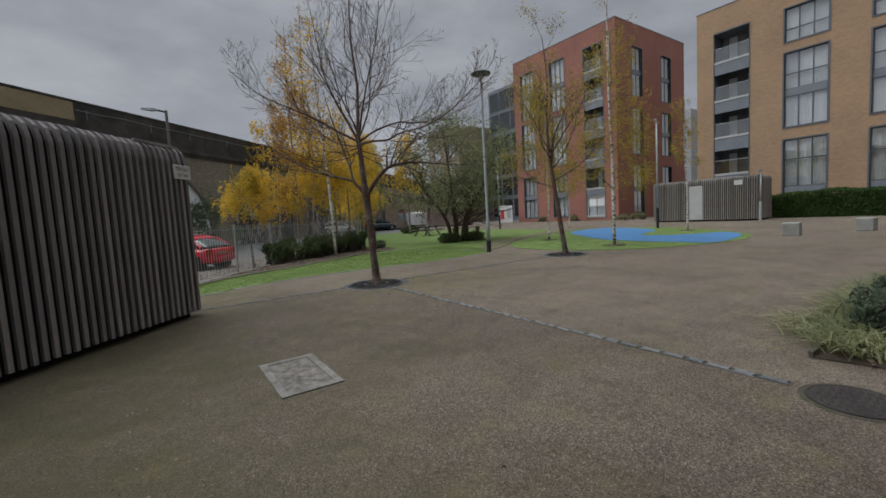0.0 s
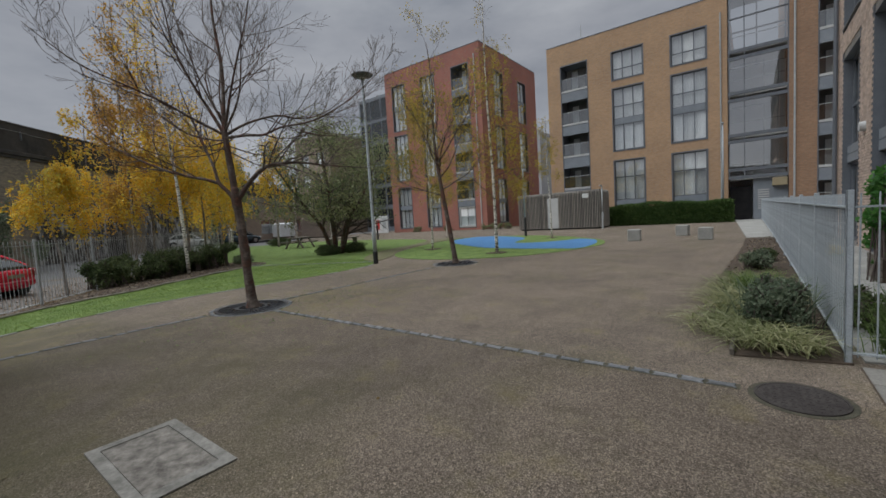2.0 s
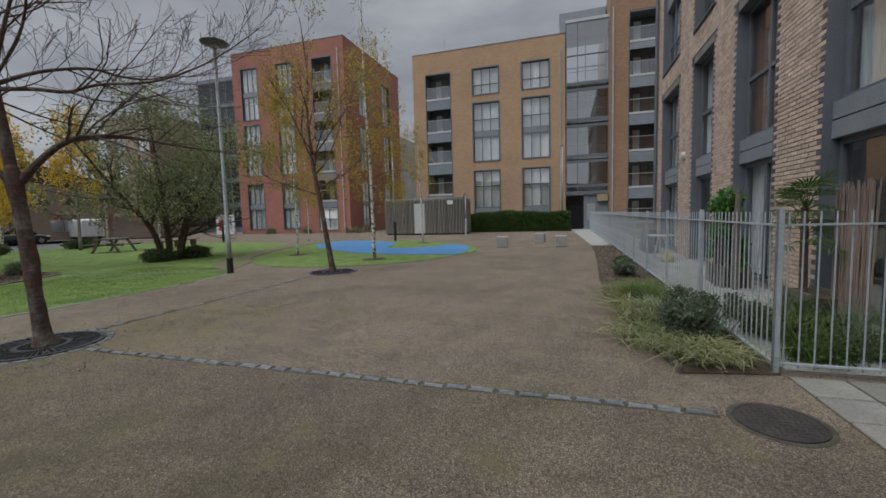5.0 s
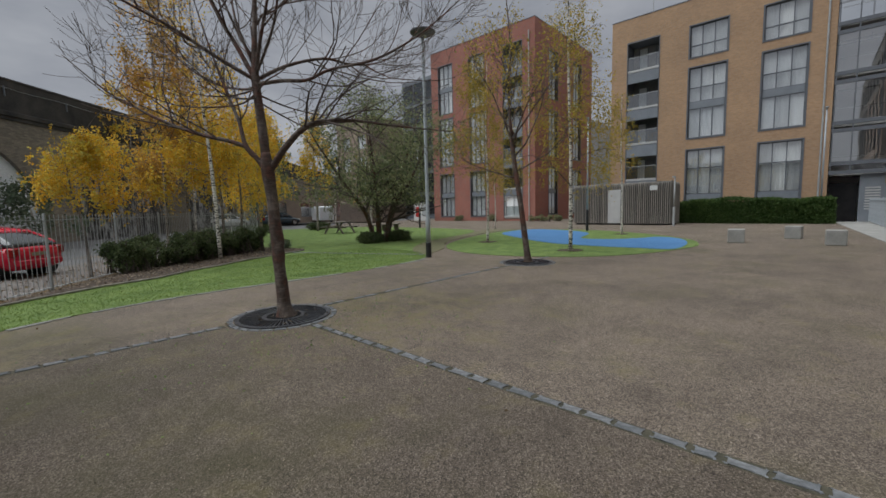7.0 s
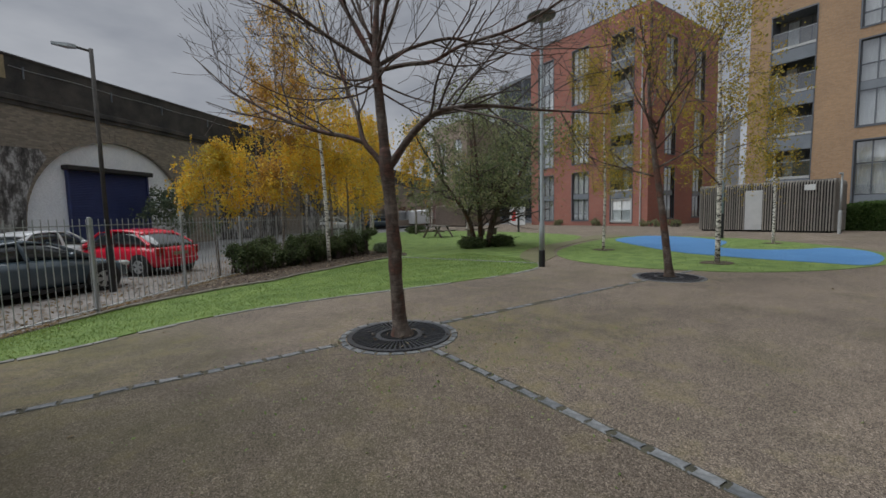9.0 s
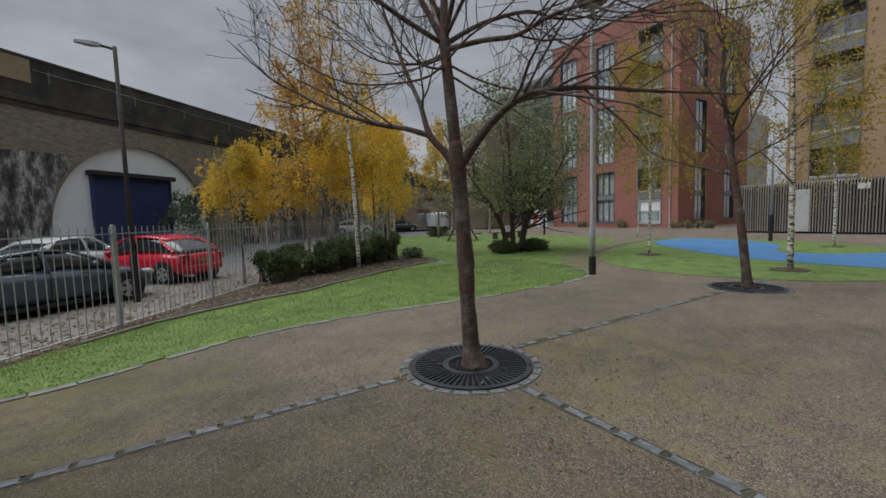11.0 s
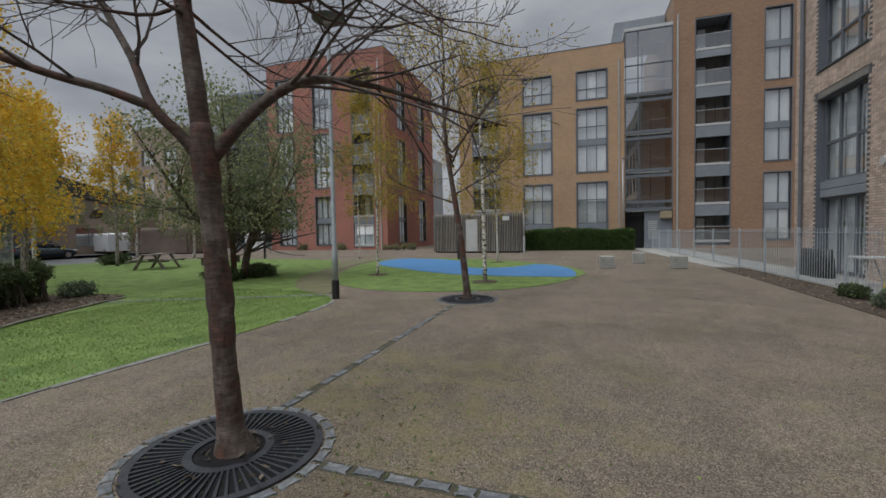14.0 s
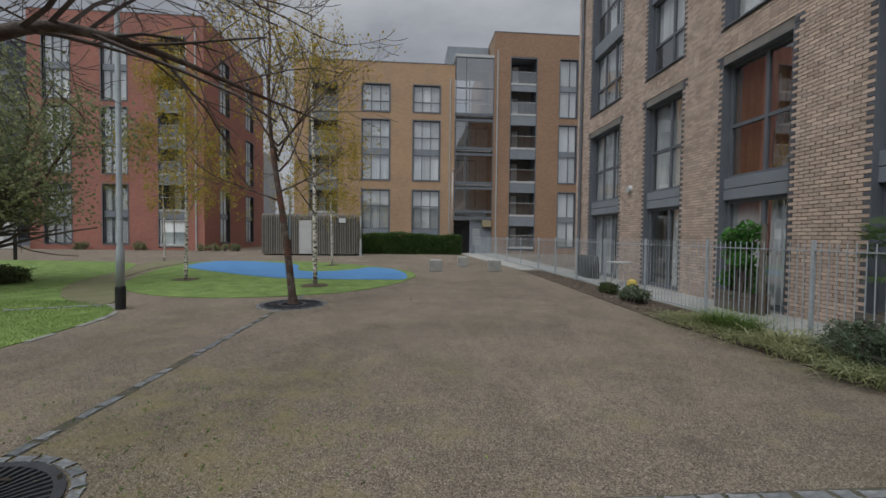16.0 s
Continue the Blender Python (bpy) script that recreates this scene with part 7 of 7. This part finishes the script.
car("red hatchback parked nose towards the viaduct", stand(1.0, 22.15, 131), M_REDPAINT, 4.2, 1.52)
car("dark grey saloon parked beside the pavement", stand(-1.1, 17.9, 36), M_DARKPAINT, 4.5, 1.40, False)
car("white estate car parked near the arch", stand(-1.9, 26.2, 58), M_WHITEPAINT, 4.4, 1.5)
car("blue car parked below the arch", stand(0.9, 28.0, 130), M_BLUEPAINT, 4.2, 1.45)
for k, (x, y, d, pnt, lb) in enumerate(((17.0, 46.5, 0, M_WHITEPAINT, "white car parked on the far street"), (22.5, 46.5, 0, M_DARKPAINT, "dark car parked on the far street"), (12.0, 45.8, 0, M_DARKPAINT, "dark car parked beyond the trees"))):
    car(lb, stand(x, y, d), pnt)
van = thing("van", "white panel van parked on the far street", "van", stand(31.5, 53.0, 78))
part("body", Shape().loft([[(x, -0.95, 0.3), (x, 0.95, 0.3), (x, 0.95, z - 0.2), (x, 0.85, z), (x, -0.85, z), (x, -0.95, z - 0.2)] for x, z in ((-2.4, 2.0), (-2.2, 2.15), (0.9, 2.15), (1.6, 1.45), (2.4, 1.15), (2.55, 0.8))]), M_WHITEPAINT, van)
for x in (-1.5, 1.6):
    for y in (-0.95, 0.75):
        part("wheel", Shape().tube([(x, y, 0.33), (x, y + 0.2, 0.33)], 0.33, 18), M_RUBBER, van)
part("windscreen", Shape().box(0.95, -0.8, 1.45, 1.55, 0.8, 2.0, chamfer=0.05), M_CARGLASS, van)

# ---- scattered stuff ----
def scatter(name, label, category, n, place, size, material, seed, z=0.02, tilt=0.35):
    rng = np.random.default_rng(seed)
    vs, fs = [], []
    while len(fs) < n:
        p = place(rng)
        if p is None:
            continue
        a = rng.uniform(0, 2 * math.pi)
        s = size * rng.uniform(0.5, 1.4)
        d = np.array((math.cos(a), math.sin(a), rng.normal() * tilt)) * s
        e = np.array((-math.sin(a), math.cos(a), rng.normal() * tilt)) * s * 0.45
        c = np.array((p[0], p[1], z + s * tilt * 0.5 + gz(p[0], p[1])))
        o = len(vs)
        vs += [(c - d).tolist(), (c + e).tolist(), (c + d).tolist(), (c - e).tolist()]
        fs.append((o, o + 1, o + 2, o + 3))
    return tagged(new(name, mesh_of(name, vs, fs, material)), label, category, kind="stuff")


BARK_O = smooth_outline(BARK, 3)


def in_bark(rng):
    p = (rng.uniform(0.2, 9.4), rng.uniform(12.5, 20.5))
    return p if inside(p, BARK_O) else None


def on_path(rng):
    q = FEN @ Vector((rng.uniform(-8, 16), 0.15 + 3.8 * rng.uniform(0, 1) ** 2.2, 0))
    return (q.x, q.y)


def near_grate(rng):
    a, r = rng.uniform(0, 6.28), abs(rng.normal()) * 0.3 + 0.1
    return (4.08 + r * math.cos(a), 8.66 + r * math.sin(a))


def on_lawn(rng):
    p = (rng.uniform(-3, 24), rng.uniform(9, 34))
    return p if inside(p, LAWN) else None


def on_bed(rng):
    p = (rng.uniform(4.9, 19.5), rng.uniform(0.72, 1.85))
    return p if inside(p, BED) else None


def on_square(rng):
    p = (rng.uniform(-1, 14), rng.uniform(1.6, 11))
    return None if inside(p, LAWN) else p


def near_walk(rng):
    p = (rng.uniform(-0.5, 8.0), rng.uniform(0.9, 10.3))
    return None if inside(p, LAWN) or math.sin(p[0] * 2.1 + 1.3 * math.sin(p[1] * 1.7)) * math.sin(p[1] * 1.6 + p[0]) < rng.uniform(-0.6, 0.7) else p


def by_tree(rng):
    return (4.5 + rng.normal() * 1.2, 8.1 + rng.normal() * 1.0)


scatter("bark_chips", "loose brown bark chips over the bed", "bark chips", 5000, in_bark, 0.035, M_CHIP, 1, 0.028)
scatter("fallen_leaves", "brown fallen leaves along the pavement", "leaves", 9000, on_path, 0.042, M_LEAFFALL, 2, 0.016)
scatter("fallen_leaves", "a few dead leaves in the tree grate", "leaves", 45, near_grate, 0.028, M_CHIP, 3, 0.026)
scatter("fallen_leaves", "yellow leaves scattered on the lawn", "leaves", 380, on_lawn, 0.028, M_LEAFFALL, 4, 0.03)
scatter("fallen_leaves", "dead leaves on the planting bed", "leaves", 900, on_bed, 0.035, M_CHIP, 5, 0.02)
scatter("fallen_leaves", "a few dead leaves blown over the gravel", "leaves", 90, on_square, 0.02, M_LEAFFALL, 6, 0.006)
scatter("grit", "dark crumbs of soil and leaf on the gravel", "grit", 5200, near_walk, 0.009, M_CHIP, 8, 0.002, 0.3)
scatter("moss", "small tufts of moss and weed in the gravel", "moss", 1500, by_tree, 0.013, M_TUFT, 7, 0.003, 0.4)

# grass blades, thickest where the lawn comes near
rng = np.random.default_rng(9)
gv, gf = [], []
while len(gf) < 90000:
    near_part = len(gf) < 62000
    p = (rng.uniform(-3, 11), rng.uniform(9.5, 16)) if near_part else (rng.uniform(0, 24), rng.uniform(6, 30))
    if not (inside(p, LAWN) or inside(p, LAWN2)) or inside(p, BARK_O) or inside(p, BLUE):
        continue
    a, h, w = rng.uniform(0, 6.28), rng.uniform(0.02, 0.045), rng.uniform(0.003, 0.006) * (1 if near_part else 1.5)
    lx, ly = rng.normal() * 0.02, rng.normal() * 0.02
    zg = gz(p[0], p[1])
    o = len(gv)
    gv += [(p[0] - w * math.cos(a), p[1] - w * math.sin(a), zg + 0.01), (p[0] + w * math.cos(a), p[1] + w * math.sin(a), zg + 0.01), (p[0] + lx, p[1] + ly, zg + h)]
    gf.append((o, o + 1, o + 2))
tagged(new("grass", mesh_of("grass", gv, gf, M_BLADE)), "short blades of mown green grass", "grass", kind="stuff")

# ---- bricks of the near block ----
def brick_layout():
    """Every brick of the near face as (u, z, length, dark): stretcher bond, dark toothed edges and soldier heads round the openings."""
    out, ch, full = [], 0.07, 0.20
    z, course = 0.0, 0
    while z < 11.9:
        off = 0.0 if course % 2 else full / 2
        blocks = [o for o in nopen if o[2] - 0.02 < z + 0.04 < o[3] + 0.22]
        u = 3.6 + off - full
        spans, cur = [], 3.6
        for o in sorted(blocks):
            if o[1] <= 3.6:
                continue
            spans.append((cur, o[0], cur > 3.7, True))
            cur = o[1]
        spans.append((cur, 19.3, cur > 3.7, False))
        for a, b, dl, dr in spans:
            tooth = 0.095 if course % 2 else 0.0
            if dl and tooth:
                out.append((a, z, tooth, True))
                a += tooth + 0.013
            if dr and tooth:
                out.append((b - tooth, z, tooth, True))
                b -= tooth + 0.013
            u = a
            while u < b - 0.03:
                ln = min(0.187, b - u)
                out.append((u, z, ln, False))
                u += ln + 0.013
        z += ch
        course += 1
    return out


bricks = brick_layout()
light, dark, single = Shape(), Shape(), 0
brng = random.Random(3)
me_brick = {}
for u, z, ln, dk in bricks:
    d = 0.0 + brng.uniform(-0.002, 0.004)
    head = any(o[3] - 0.01 < z + 0.04 < o[3] + 0.23 and o[0] - 0.2 < u + ln / 2 < o[1] + 0.2 for o in nopen)
    if not dk and not head and 7.8 < u < 9.3 and z < 3.6 and single < 300 and ln > 0.18:
        if ln not in me_brick:
            me_brick[ln] = Shape().box(0, -0.02, 0, ln, 0.006, 0.058, chamfer=0.004).mesh("brick", M_BUFF_ONE)
        part("brick", me_brick[ln], None, nb, at=Matrix.Translation((u, d, z)))
        single += 1
    else:
        (dark if dk or head else light).box(u, -0.02, z, u + ln, d + 0.006 + (0.004 if dk else 0), z + 0.058)
lb = part("brickwork", light, M_BUFF, nb)
db = part("dark_brickwork", dark, M_DARKBRICK, nb)
lb["kind"] = db["kind"] = "stuff"
